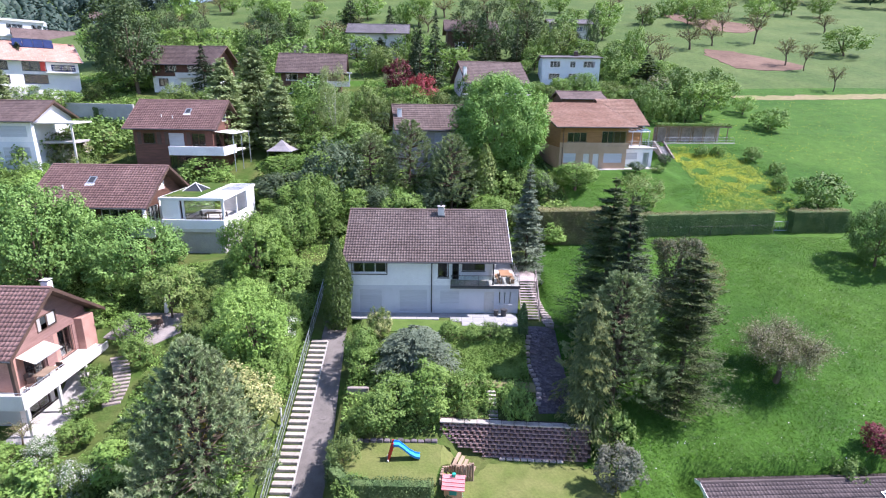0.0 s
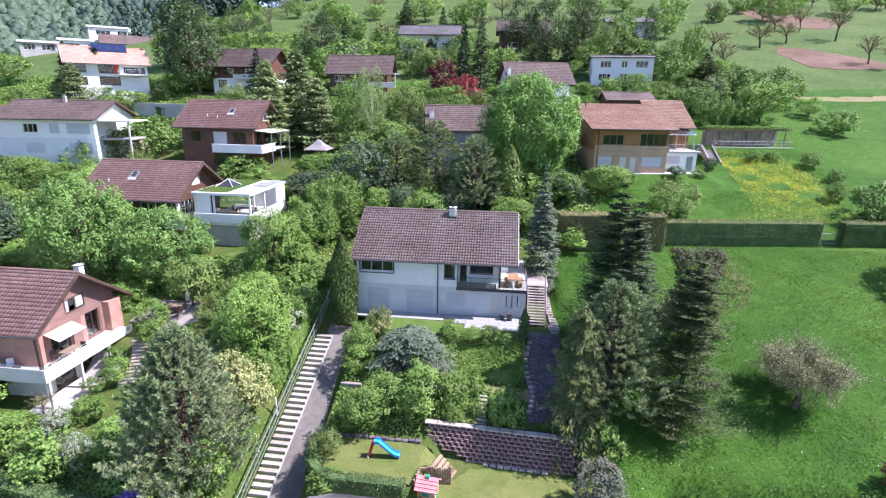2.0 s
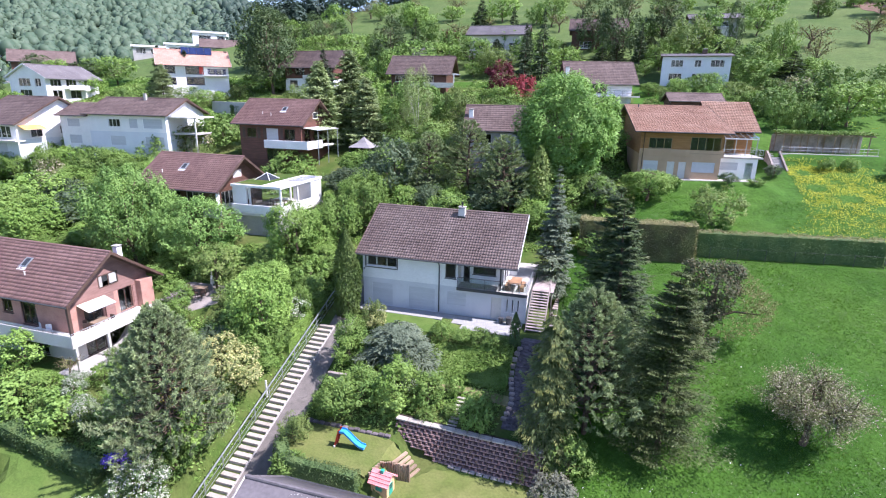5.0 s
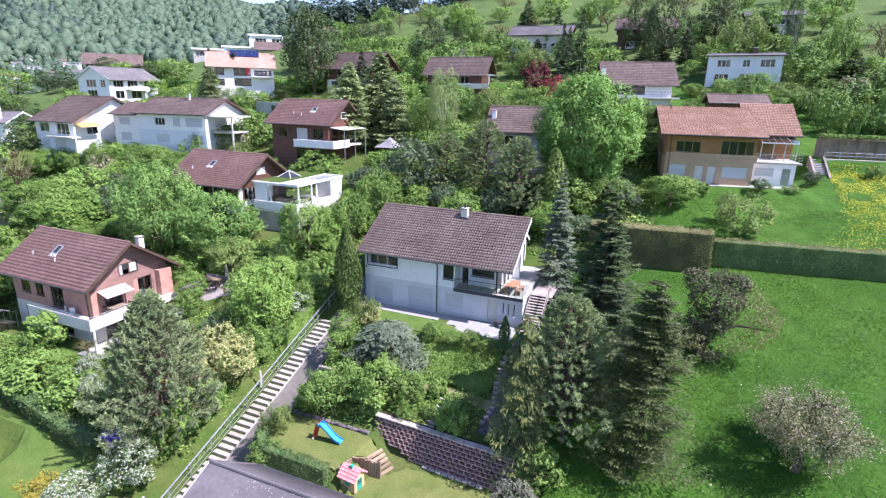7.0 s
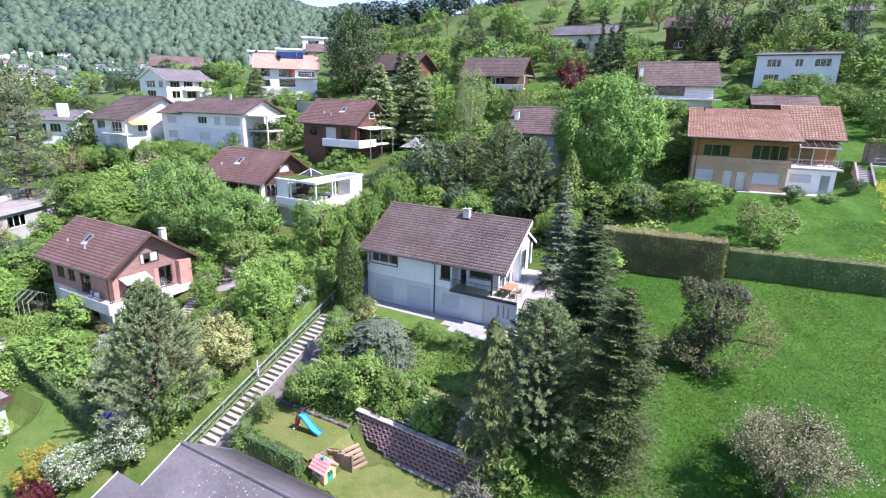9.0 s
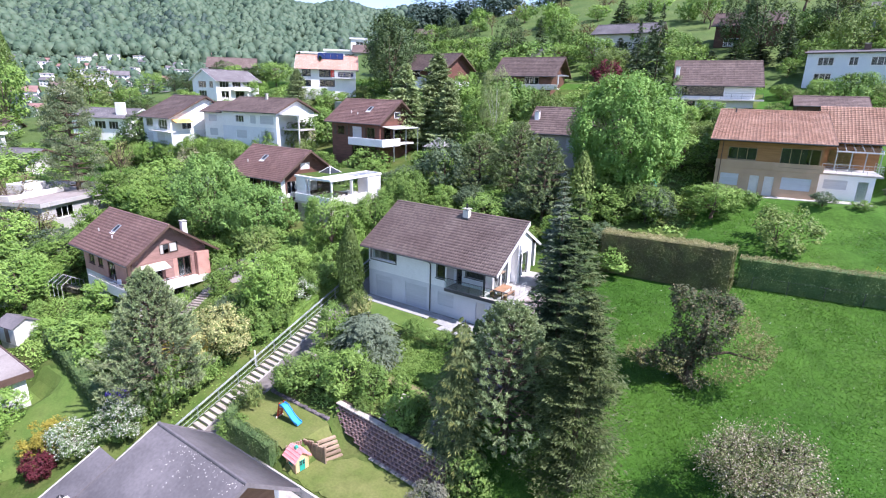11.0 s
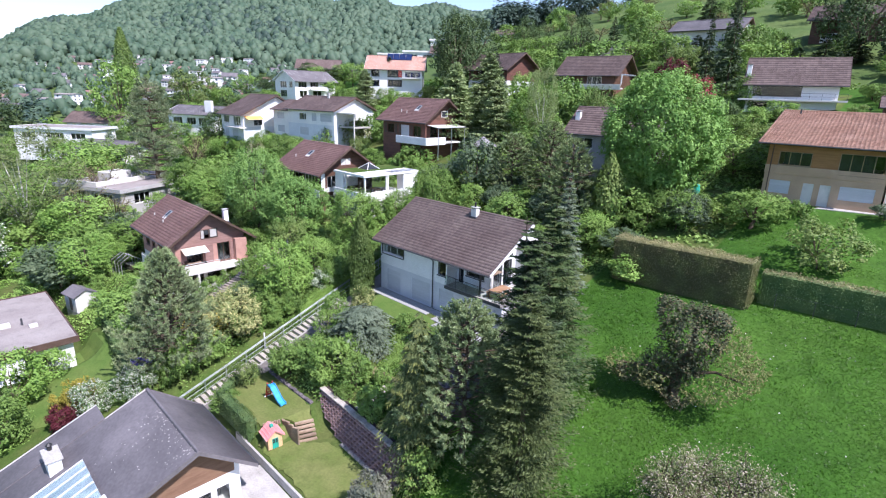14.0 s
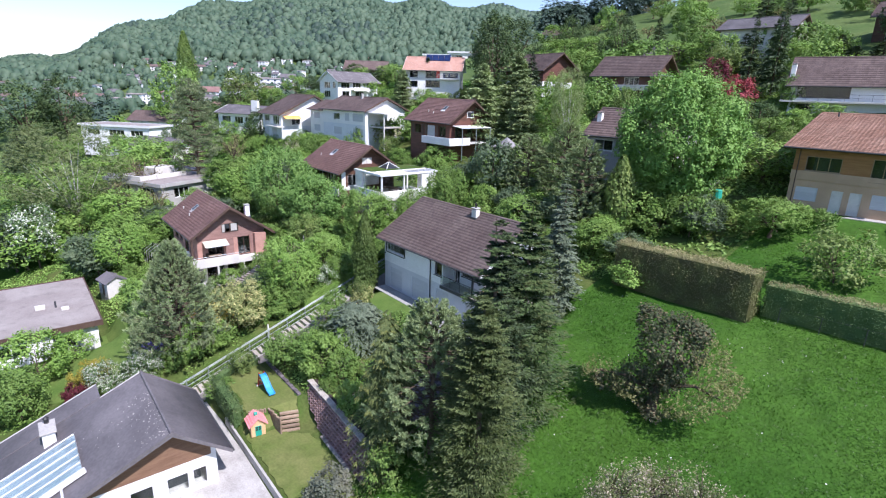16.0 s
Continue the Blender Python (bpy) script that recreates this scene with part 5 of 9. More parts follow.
    part("gable_pier", Shape().soft_box(3.42, 3.80, -0.70, -0.012, 0.08, 5.50, 0.02, m3), WHITE, root)
    part("gable_window", Shape().prism([m3 @ Vector(p) for p in ((0.5, -0.02, 2.8), (2.9, -0.02, 2.8), (2.9, -0.02, 4.75), (0.5, -0.02, 3.4))], (0.0, 0, 0.0001)).box(0.5, 2.9, -0.04, -0.012, 2.75, 2.8, m3), GLASS, root)
    part("upper_wall", wall_mesh(9.4, 2.72, T, [], pose(0, 9.97, 2.7, 0, 0, -90)), WHITE, root)
    part("gable", Shape().prism([pose(0, 9.97, 2.7, 0, 0, -90) @ Vector(p) for p in ((0, 0, 2.72), (9.97, 0, 2.72), (4.97, 0, 5.62))], (T, 0, 0)), WHITE, root)
    part("upper_wall", wall_mesh(13.0, 2.72, T, [], pose(13.0, 9.97, 2.7, 0, 0, 180)), WHITE, root)
    part("floor_slab", Shape().box(T, 12.7, T, 9.6, 2.45, 2.69), INSIDE, root)
    part("dark_room_fill", Shape().box(1.2, 8.4, 2.4, 9.4, 0.05, 5.3).box(8.401, 11.6, 4.0, 9.39, 0.051, 5.29), INSIDE, root)
    # terrace
    part("terrace_slab", Shape().soft_box(9.1, 15.35, -0.32, 1.26, 2.55, 2.78, 0.02).soft_box(13.02, 15.34, 1.26, 9.0, 2.56, 2.779, 0.02), CONCRETE, root)
    part("slab_edge", Shape().box(9.08, 15.37, -0.36, -0.322, 2.52, 2.80), DARKMETAL, root)
    railing(root, (9.15, -0.28), (15.3, -0.28), 2.78, 0.95, 1.25, DARKMETAL, 1, CLEAR)
    railing(root, (15.3, -0.28), (15.3, 3.2), 2.78, 0.95, 1.2, METAL, 3)
    # roof
    fe, ri, be = (-0.75, 5.13), (5.0, 8.55), (10.75, 5.13)
    roof_plane(root, -0.4, 14.45, fe, ri, TILE_BROWN, BROWNPAINT, 0.245, 0.33, 1)
    roof_plane(root, -0.4, 13.15, be, ri, TILE_BROWN, BROWNPAINT, 0.245, 0.33, 2)
    part("ridge_cap", Shape().tube([(-0.4, 5, 8.58), (14.45, 5, 8.58)], 0.11, 7), TILE_BROWN, root)
    for xx in (-0.45, 14.45):
        s = Shape()
        for ya, za, xe in ((*fe, xx), (*be, min(xx, 13.15))):
            s.prism([(xe, ya, za + 0.07), (xe, 5.0, 8.63), (xe, 5.0, 8.30), (xe, ya, za - 0.18)], (0.05, 0, 0))
        part("bargeboard", s, WHITEPAINT if xx > 0 else BROWNPAINT, root)
    part("soffit", Shape().box(9.1, 14.3, -0.7, 1.2, 5.0, 5.04), OLDWOOD, root)
    part("post", Shape().soft_box(12.86, 13.0, -0.1, 0.04, 2.78, 5.1, 0.01), DARKMETAL, root)
    part("downpipe", Shape().tube([(7.4, -0.62, 5.0), (7.4, -0.10, 4.6), (7.4, -0.10, 0.1)], 0.05, 8), DARKMETAL, root)
    c = chimney(root, 8.25, 4.45, 7.95, 8.9, 0.62, 0.5, OFFWHITE)
    part("flue", Shape().tube([(8.25, 4.45, 9.05), (8.25, 4.45, 9.5)], 0.09, 8), BLACKPLASTIC, c)
    part("wall_lamp", Shape().soft_box(0.08, 0.2, -0.12, 0.0, 3.45, 3.58, 0.01), DARKMETAL, root)
    return root


main_house()
garden_table(5.9, 46.2, 3.60, 91, 1.9, 0.95)
garden_bench(5.25, 46.2, 3.60, 91)
garden_bench(6.55, 46.2, 3.60, 91)


def awning(parent, m, wide, deep, drop, mat, name="awning"):
    """A sloping sheet of canvas with a front bar."""
    a = part(name, Shape().prism([m @ Vector(p) for p in ((0, 0, 0), (wide, 0, 0), (wide, -deep, -drop), (0, -deep, -drop))], (0, 0, 0.03)), mat, parent)
    part("front_bar", Shape().tube([m @ Vector((0, -deep, -drop)), m @ Vector((wide, -deep, -drop))], 0.04, 6), METAL, a)
    return a


def bin_pot(x, y, z, r, h, mat, name, label, category):
    o = thing(name, pose(x, y, z), label, category)
    part("body", Shape().tube([(0, 0, 0), (0, 0, h * 0.5), (0, 0, h)], [r * 0.8, r * 0.92, r], 12), mat, o)
    part("rim", Shape().tube([(0, 0, h - 0.03), (0, 0, h + 0.02)], r * 1.07, 12), mat, o)
    return o


bin_pot(5.75, 44.35, 0.90, 0.28, 0.62, DARKMETAL, "planter", "round dark planter beside the cellar door", "planter")
bin_pot(5.05, 44.4, 0.90, 0.22, 0.5, DARKMETAL, "planter", "small dark planter beside the cellar door", "planter")


# ---- chalet with the cream awning ----
def chalet_awning():
    f = (("window", 1.2, 2.6, 3.6, 4.9, 2), ("window", 5.6, 7.4, 2.8, 4.9, 2), ("window", 3.4, 4.6, 3.6, 4.9, 2), ("window", 1.2, 3.0, 0.6, 2.1, 2), ("window", 5.0, 8.0, 0.2, 2.2, 3))
    r = (("window", 0.9, 2.7, 2.8, 4.9, 2), ("window", 4.4, 5.9, 2.75, 4.95, 2), ("window", 0.6, 2.6, 0.1, 2.2, 2), ("window", 3.0, 5.0, 0.1, 2.2, 2), ("window", 5.3, 6.9, 0.1, 2.2, 2))
    h = gable_house("house", "chalet with red-brown tiles, brown boarded gable and white balcony", -40.5, 32.3, -2.75, 0, 11.3, 8.0, 6.1, 5.75, 3.75, 8.75, OFFWHITE, TILE_RED,
                    over=(1.0, 1.0, 0.9, 1.05), front=f, right=r, upper_wall=SALMON, split=2.65, gable_mat=ROSE, frame_mat=BROWNPAINT, slab=BROWNPAINT)
    fe, ri = (-1.0, 5.55), (3.75, 8.95)
    skylight(h, 4.6, fe, ri, 0.62)
    vent(h, 2.0, fe, ri, 0.45)
    vent(h, 5.6, fe, ri, 0.40)
    chimney(h, 9.8, 6.6, 6.6, 8.4, 0.55, 0.55, WHITE)
    # attic window in the gable, boards below it and folding shutters
    m = pose(11.3, 0, 0, 0, 0, 90)
    part("gable_cladding", Shape().box(0.0, 8.0, -0.03, -0.013, 5.0, 6.2, m), ROSE, h)
    for u in (3.2, 6.25):
        part("folding_shutter", Shape().soft_box(u, u + 1.0, -0.07, -0.005, 2.75, 4.95, 0.01, m), ROSE, h)
    a = part("attic_window", Shape().box(2.9, 4.9, -0.06, -0.013, 5.7, 5.78, m).box(2.9, 4.9, -0.06, -0.013, 6.75, 6.83, m).box(2.9, 2.98, -0.06, -0.013, 5.78, 6.75, m).box(4.82, 4.9, -0.06, -0.013, 5.78, 6.75, m).box(3.86, 3.94, -0.06, -0.013, 5.78, 6.75, m), BROWNPAINT, h)
    part("blind", Shape().box(2.98, 3.3, -0.04, -0.013, 5.78, 6.75, m).box(4.02, 4.74, -0.04, -0.013, 5.86, 6.75, m), GREYWALL, a)
    part("pane", Shape().box(3.3, 3.86, -0.03, -0.013, 5.78, 6.75, m).box(3.94, 4.82, -0.031, -0.013, 5.78, 6.75, m), PANE, a)
    deck_slab(h, 11.31, 13.1, -1.6, 7.6, 2.4, 2.62, OFFWHITE)
    deck_slab(h, 4.6, 11.3, -1.6, -0.01, 2.4, 2.62, OFFWHITE)
    parapet(h, (13.05, -1.6), (13.05, 4.2), 2.25, 3.35, 0.12, OFFWHITE)
    parapet(h, (13.05, 4.2), (13.05, 7.6), 2.25, 2.9, 0.12, OFFWHITE)
    parapet(h, (4.6, -1.55), (13.0, -1.55), 2.25, 3.35, 0.12, OFFWHITE)
    railing(h, (13.05, -1.5), (13.05, 4.2), 3.35, 0.18, 1.4, METAL, 1)
    railing(h, (4.7, -1.55), (13.0, -1.55), 3.35, 0.18, 1.4, METAL, 1)
    for yy in (-1.4, 1.6, 4.6):
        part("post", Shape().soft_box(12.9, 13.1, yy, yy + 0.2, -0.6, 2.25, 0.02), OFFWHITE, h)
    part("corner_post", Shape().soft_box(12.0, 12.25, -0.9, -0.65, 2.62, 5.6, 0.02), BROWNPAINT, h)
    part("brick_pier", Shape().soft_box(11.31, 12.0, 6.6, 8.0, -0.4, 5.3, 0.02), SALMON, h)
    awning(h, pose(11.35, 0.6, 4.95, 0, 0, 90), 2.7, 1.25, 0.45, CANVAS)
    return h


chalet_awning()
garden_table(-28.2, 34.0, -0.13, 90, 1.5, 0.8, OLDWOOD, "brown wooden table under the balcony awning")
garden_chair(-28.3, 32.6, -0.13, 20, BROWNPAINT, "dark wooden garden chair under the balcony awning")
garden_chair(-28.9, 33.4, -0.13, 100, BROWNPAINT, "dark wooden garden chair under the balcony awning")
garden_chair(-28.0, 35.3, -0.13, 190, BROWNPAINT, "dark wooden garden chair under the balcony awning")
garden_chair(-31.0, 31.5, -0.13, 30)
garden_chair(-32.2, 31.5, -0.13, -20)


# ---- chalet with the white pavilion ----
def chalet_pavilion():
    f = (("window", 1.0, 2.6, 3.6, 4.9, 2), ("window", 3.4, 5.2, 2.9, 4.9, 2), ("window", 6.0, 8.6, 2.9, 4.9, 3), ("window", 1.5, 3.5, 0.5, 2.2, 2))
    r = (("window", 0.7, 2.9, 3.3, 4.9, 3), ("window", 1.0, 2.6, 0.2, 2.2, 2))
    h = gable_house("house", "dark brown boarded chalet with red-brown tiled roof", -40.0, 51.8, 3.7, 0, 10.1, 8.6, 5.7, 5.6, 4.3, 8.5, BROWNWOOD, TILE_RED,
                    over=(1.0, 1.0, 1.0, 1.1), front=f, right=r, upper_wall=BROWNWOOD, split=2.75, gable_mat=BROWNWOOD, frame_mat=WHITEPAINT)
    fe, ri = (-1.0, 5.25), (4.3, 8.7)
    skylight(h, 4.2, fe, ri, 0.62)
    vent(h, 1.8, fe, ri, 0.42)
    part("white_corner", Shape().box(10.111, 10.16, 0.0, 3.9, 2.75, 3.25).box(10.112, 10.16, 0.0, 0.62, 3.25, 5.3).box(10.113, 10.16, 3.3, 6.0, 3.25, 5.3), WHITE, h)
    m = pose(10.1, 0, 0, 0, 0, 90)
    a = part("attic_window", Shape().box(3.2, 4.9, -0.07, -0.013, 6.2, 6.28, m).box(3.2, 4.9, -0.07, -0.013, 7.1, 7.18, m).box(3.2, 3.28, -0.07, -0.013, 6.28, 7.1, m).box(4.82, 4.9, -0.07, -0.013, 6.28, 7.1, m), ROSE, h)
    part("shutter", Shape().box(3.28, 4.0, -0.05, -0.013, 6.28, 7.1, m).box(4.05, 4.82, -0.05, -0.013, 6.28, 7.1, m), OFFWHITE, a)
    deck_slab(h, 2.6, 12.0, -1.5, -0.01, 2.5, 2.72, BROWNPAINT)
    part("balcony_boards", Shape().soft_box(2.6, 9.5, -1.52, -1.42, 2.45, 3.5, 0.02), BROWNWOOD, h)
    parapet(h, (9.5, -1.47), (12.0, -1.47), 2.4, 3.5, 0.12, WHITE)
    return h


chalet_pavilion()


def pavilion():
    """The white roofed terrace at the chalet's side."""
    p = thing("garden_pavilion", pose(-28.9, 54.2, 6.4), "white flat-roofed terrace pavilion with glass pyramid rooflight", "pavilion")
    part("floor_slab", Shape().soft_box(0, 6.6, -1.2, 8.4, -0.35, 0.0, 0.02), OFFWHITE, p)
    part("wall_foot", Shape().box(0.3, 6.3, -0.9, 8.2, -4.5, -0.36), GREYWALL, p)
    part("parapet", Shape().soft_box(0.2, 6.6, -1.2, -1.02, 0.0, 0.95, 0.02), WHITE, p)
    part("parapet", Shape().soft_box(6.42, 6.6, -1.0, 5.6, 0.0, 0.9, 0.02), WHITE, p)
    part("wall", Shape().soft_box(0.2, 2.0, -0.9, -0.6, 0.0, 2.9, 0.02), WHITE, p)
    part("wall", Shape().soft_box(2.6, 6.6, 7.9, 8.2, 0.0, 3.0, 0.02), WHITE, p)
    part("wall", Shape().soft_box(6.3, 6.6, 5.7, 7.9, 0.0, 3.0, 0.02), WHITE, p)
    for x, y in ((2.2, -0.7), (6.3, -0.7), (6.3, 2.8), (3.9, 5.0)):
        part("post", Shape().soft_box(x, x + 0.2, y, y + 0.2, 0.0, 2.9, 0.015), WHITEPAINT, p)
    part("roof_slab", Shape().soft_box(0.0, 4.2, -1.0, 8.3, 2.9, 3.2, 0.03), WHITEPAINT, p)
    part("roof_planting", Shape().soft_box(0.3, 3.9, -0.6, 8.0, 3.2, 3.26, 0.01), MOULD, p, "thin green planting on the flat roof")
    for y in (-1.0, 8.1):
        part("beam", Shape().soft_box(4.2, 6.7, y, y + 0.2, 2.92, 3.2, 0.015), WHITEPAINT, p)
    part("beam", Shape().soft_box(6.5, 6.7, -0.8, 8.1, 2.92, 3.2, 0.015), WHITEPAINT, p)
    for i in range(7):
        part("slat", Shape().soft_box(4.2, 6.5, 4.4 + i * 0.5, 4.5 + i * 0.5, 3.0, 3.16, 0.01), WHITEPAINT, p)
    part("awning_cloth", Shape().soft_box(4.21, 6.49, -0.79, 4.2, 3.05, 3.09, 0.01), CANVAS, p)
    a, b, c, d, t = (0.9, 2.3, 3.2), (3.1, 2.3, 3.2), (3.1, 4.5, 3.2), (0.9, 4.5, 3.2), (2.0, 3.4, 4.05)
    sk = part("rooflight_frame", Shape().tube([a, t], 0.05, 5).tube([b, t], 0.05, 5).tube([c, t], 0.05, 5).tube([d, t], 0.05, 5).tube([a, b], 0.06, 5).tube([b, c], 0.06, 5).tube([c, d], 0.06, 5).tube([d, a], 0.06, 5), WHITEPAINT, p)
    part("pane", Shape().add([a, b, c, d, t], ((0, 1, 4), (1, 2, 4), (2, 3, 4), (3, 0, 4))), PANE, sk)
    part("sliding_window", Shape().box(2.1, 2.18, -0.5, 7.8, 0.0, 2.88), GLASS, p)
    return p


pavilion()
garden_table(-25.2, 57.5, 6.4, 0, 1.8, 0.9, OLDWOOD, "dark garden table in the white pavilion")
garden_chair(-26.4, 57.6, 6.4, 90, BLACKPLASTIC, "dark garden chair in the white pavilion")
garden_chair(-24.0, 57.4, 6.4, -90, BLACKPLASTIC, "dark garden chair in the white pavilion")


# ---- chalet with the white balcony, further up ----
def chalet_upper():
    f = (("window", 1.2, 2.8, 3.6, 5.0, 2), ("shutter", 4.6, 6.6, 3.2, 5.0), ("window", 7.6, 9.4, 2.9, 5.0, 2), ("window", 4.4, 7.4, 0.3, 2.2, 3))
    r = (("window", 0.8, 2.4, 2.9, 5.0, 2), ("window", 3.4, 4.6, 2.9, 5.0, 1))
    h = gable_house("house", "red-brown boarded chalet with white balcony and brown tiles", -40.7, 71.2, 9.7, 0, 10.4, 8.4, 6.0, 6.0, 4.2, 8.9, REDWOOD, TILE_RED,
                    over=(0.9, 0.9, 0.9, 1.0), front=f, right=r, upper_wall=REDWOOD, split=2.75, gable_mat=BROWNWOOD, frame_mat=BROWNPAINT)
    fe, ri = (-0.9, 5.6), (4.2, 9.1)
    skylight(h, 6.6, fe, ri, 0.6)
    vent(h, 3.4, fe, ri, 0.4)
    vent(h, 5.0, fe, ri, 0.35)
    chimney(h, 8.9, 6.4, 7.4, 9.4, 0.7, 0.6, OFFWHITE)
    for u in (0.5, 3.1, 4.1, 7.0):
        part("folding_shutter", Shape().soft_box(u, u + 0.5, -0.06, -0.005, 3.5, 5.1, 0.01), BROWNPAINT, h)
    deck_slab(h, 5.2, 12.4, -1.6, -0.01, 2.45, 2.7, OFFWHITE)
    deck_slab(h, 10.41, 12.4, -0.009, 6.0, 2.45, 2.7, OFFWHITE)
    parapet(h, (5.2, -1.55), (12.35, -1.55), 2.3, 3.45, 0.14, WHITE)
    parapet(h, (12.35, -1.5), (12.35, 2.6), 2.3, 3.45, 0.14, WHITE)
    awning(h, pose(10.45, 0.4, 5.2, 0, 0, 90), 6.2, 2.6, 0.25, WHITEPAINT, "terrace_roof")
    for yy in (0.5, 3.4, 6.4):
        part("post", Shape().tube([(12.9, yy, 0.0), (12.9, yy, 5.0)], 0.06, 6), METAL, h)
    m = pose(10.4, 0, 0, 0, 0, 90)
    a = part("attic_window", Shape().box(3.5, 4.9, -0.06, -0.013, 6.4, 6.47, m).box(3.5, 4.9, -0.06, -0.013, 7.3, 7.37, m).box(3.5, 3.57, -0.06, -0.013, 6.47, 7.3, m).box(4.83, 4.9, -0.06, -0.013, 6.47, 7.3, m), WHITEPAINT, h)
    part("pane", Shape().box(3.57, 4.83, -0.03, -0.013, 6.47, 7.3, m), PANE, a)
    return h


chalet_upper()


# ---- ochre house beside the flower meadow ----
def ochre_house():
    f = (("window", 1.0, 3.8, 3.75, 5.1, 3), ("window", 6.0, 9.6, 3.3, 5.3, 4), ("shutter", 0.6, 2.4, 0.9, 2.2), ("door", 3.5, 4.4, 0.05, 2.15), ("door", 4.9, 5.8, 0.05, 2.15), ("shutter", 6.5, 9.2, 0.9, 2.2))
    h = gable_house("house", "ochre and tan house with a terracotta tiled roof", 16.5, 75.4, 10.15, 6, 9.8, 17.0, 5.9, 7.3, 12.5, 8.65, TAN, TILE_TERRA,
                    over=(0.9, 0.8, 0.9, 0.9), front=f, upper_wall=OCHRE, split=3.0, gable_mat=OCHRE, frame_mat=OLDWOOD, tw=0.34, tl=0.42)
    part("band", Shape().soft_box(-0.05, 10.05, -0.07, -0.013, 2.85, 3.7, 0.01), TAN, h)
    part("vent_pipe", Shape().tube([(0.9, 11.2, 8.2), (0.9, 11.2, 9.1)], 0.09, 8), DARKMETAL, h)
    part("downpipe", Shape().tube([(0.4, -0.06, 5.8), (0.4, -0.06, 0.0)], 0.05, 6), BROWNPAINT, h)
    # set-back annex with the covered terrace on it
    w = pose(10.02, 2.3, 0)
    part("annex_wall", wall_mesh(4.9, 2.6, 0.3, [(0.5, 2.6, 1.1, 2.1), (3.5, 4.4, 0.05, 2.1)], w), WHITE, h)
    fill_opening("shutter", h, w, 0.5, 2.6, 1.1, 2.1, WHITEPAINT)
    fill_opening("window", h, w, 3.5, 4.4, 0.05, 2.1, METAL, 1)
    part("annex_body", Shape().box(10.03, 14.9, 3.1, 9.0, -2.0, 2.59), WHITE, h)
    part("annex_upper", Shape().box(10.03, 15.7, 7.7, 18.6, 2.8, 5.95), OCHRE, h)
    part("terrace_door", Shape().soft_box(11.0, 13.4, 7.62, 7.69, 2.85, 4.9, 0.02), GLASS, h)
    part("terrace_slab", Shape().soft_box(10.02, 15.5, 2.2, 9.0, 2.601, 2.8, 0.02), CONCRETE, h)
    railing(h, (10.1, 2.3), (15.4, 2.3), 2.8, 0.95, 1.2, METAL, 3)
    railing(h, (15.4, 2.3), (15.4, 7.0), 2.8, 0.95, 1.2, METAL, 3)
    roof_plane(h, 9.9, 16.4, (7.0, 5.75), (13.8, 9.6), TILE_TERRA, BROWNPAINT, 0.34, 0.42, 5)
    roof_plane(h, 9.9, 16.4, (20.0, 6.3), (13.8, 9.6), TILE_TERRA, BROWNPAINT, 0.34, 0.42, 6)
    part("gable", Shape().prism([(15.7, 7.7, 5.94), (15.7, 18.6, 5.94), (15.7, 18.6, 6.8), (15.7, 13.8, 9.3), (15.7, 7.7, 6.1)], (-0.2, 0, 0)), OCHRE, h)
    for i in range(6):
        part("rafter", Shape().tube([(11.5 + i * 0.8, 5.0, 5.05), (11.5 + i * 0.8, 7.5, 5.55)], 0.06, 4), WHITEPAINT, h)
    part("glass_roof", Shape().prism([(11.4, 4.9, 5.10), (15.6, 4.9, 5.10), (15.6, 7.5, 5.62), (11.4, 7.5, 5.62)], (0, 0, 0.02)), CLEAR, h)
    part("front_beam", Shape().soft_box(11.4, 15.6, 4.9, 5.05, 4.86, 5.01, 0.02), WHITEPAINT, h)
    for x in (11.45, 12.8, 14.1, 15.4):
        part("post", Shape().soft_box(x, x + 0.1, 4.92, 5.02, 2.8, 4.86, 0.01), METAL, h)
    return h


ochre_house()


# ---- lesser houses ----
def chalet_roses():
    f = (("window", 1.0, 3.0, 0.9, 2.2, 2), ("window", 4.6, 6.6, 0.9, 2.2, 2), ("window", 0.9, 3.2, 3.4, 4.6, 2), ("window", 6.0, 9.0, 3.0, 4.7, 3))
    h = gable_house("house", "brown boarded house with red lower walls and brown roof", -32.0, 110.0, 19.0, 6, 11.6, 9.0, 5.3, 5.3, 4.5, 8.5, REDWOOD, TILE_DARK, over=(0.9, 0.9, 1.0, 1.2), front=f, upper_wall=BROWNWOOD, split=2.7, tw=0.4, tl=0.5)
    deck_slab(h, 3.6, 13.4, -1.4, -0.01, 2.4, 2.65, OFFWHITE)
    parapet(h, (3.6, -1.4), (13.4, -1.4), 2.3, 3.3, 0.14, OFFWHITE)
    for i in range(5):
        part("pergola_beam", Shape().soft_box(11.9, 13.6, 0.2 + i * 1.2, 0.35 + i * 1.2, 5.0 - 0.0, 5.2, 0.01), WHITEPAINT, h)
    part("corner_post", Shape().soft_box(13.3, 13.5, -1.3, -1.1, 3.3, 5.0, 0.01), WHITEPAINT, h)
    return h


chalet_roses()
h = gable_house("house", "red-brown boarded hillside house with brown roof", -57.8, 110.8, 20.2, -6, 12.6, 9.0, 5.4, 5.4, 4.5, 8.4, WHITE, TILE_DARK, over=(1.2, 0.9, 1.2, 1.2),
                front=(("window", 1.2, 3.2, 0.8, 2.2, 2), ("window", 2.6, 5.2, 3.3, 4.8, 3), ("window", 7.4, 10.6, 3.0, 4.8, 3)), upper_wall=REDWOOD, split=2.6, frame_mat=BROWNPAINT, tw=0.4, tl=0.5)
deck_slab(h, 5.6, 12.6, -1.3, -0.01, 2.35, 2.6, OFFWHITE)
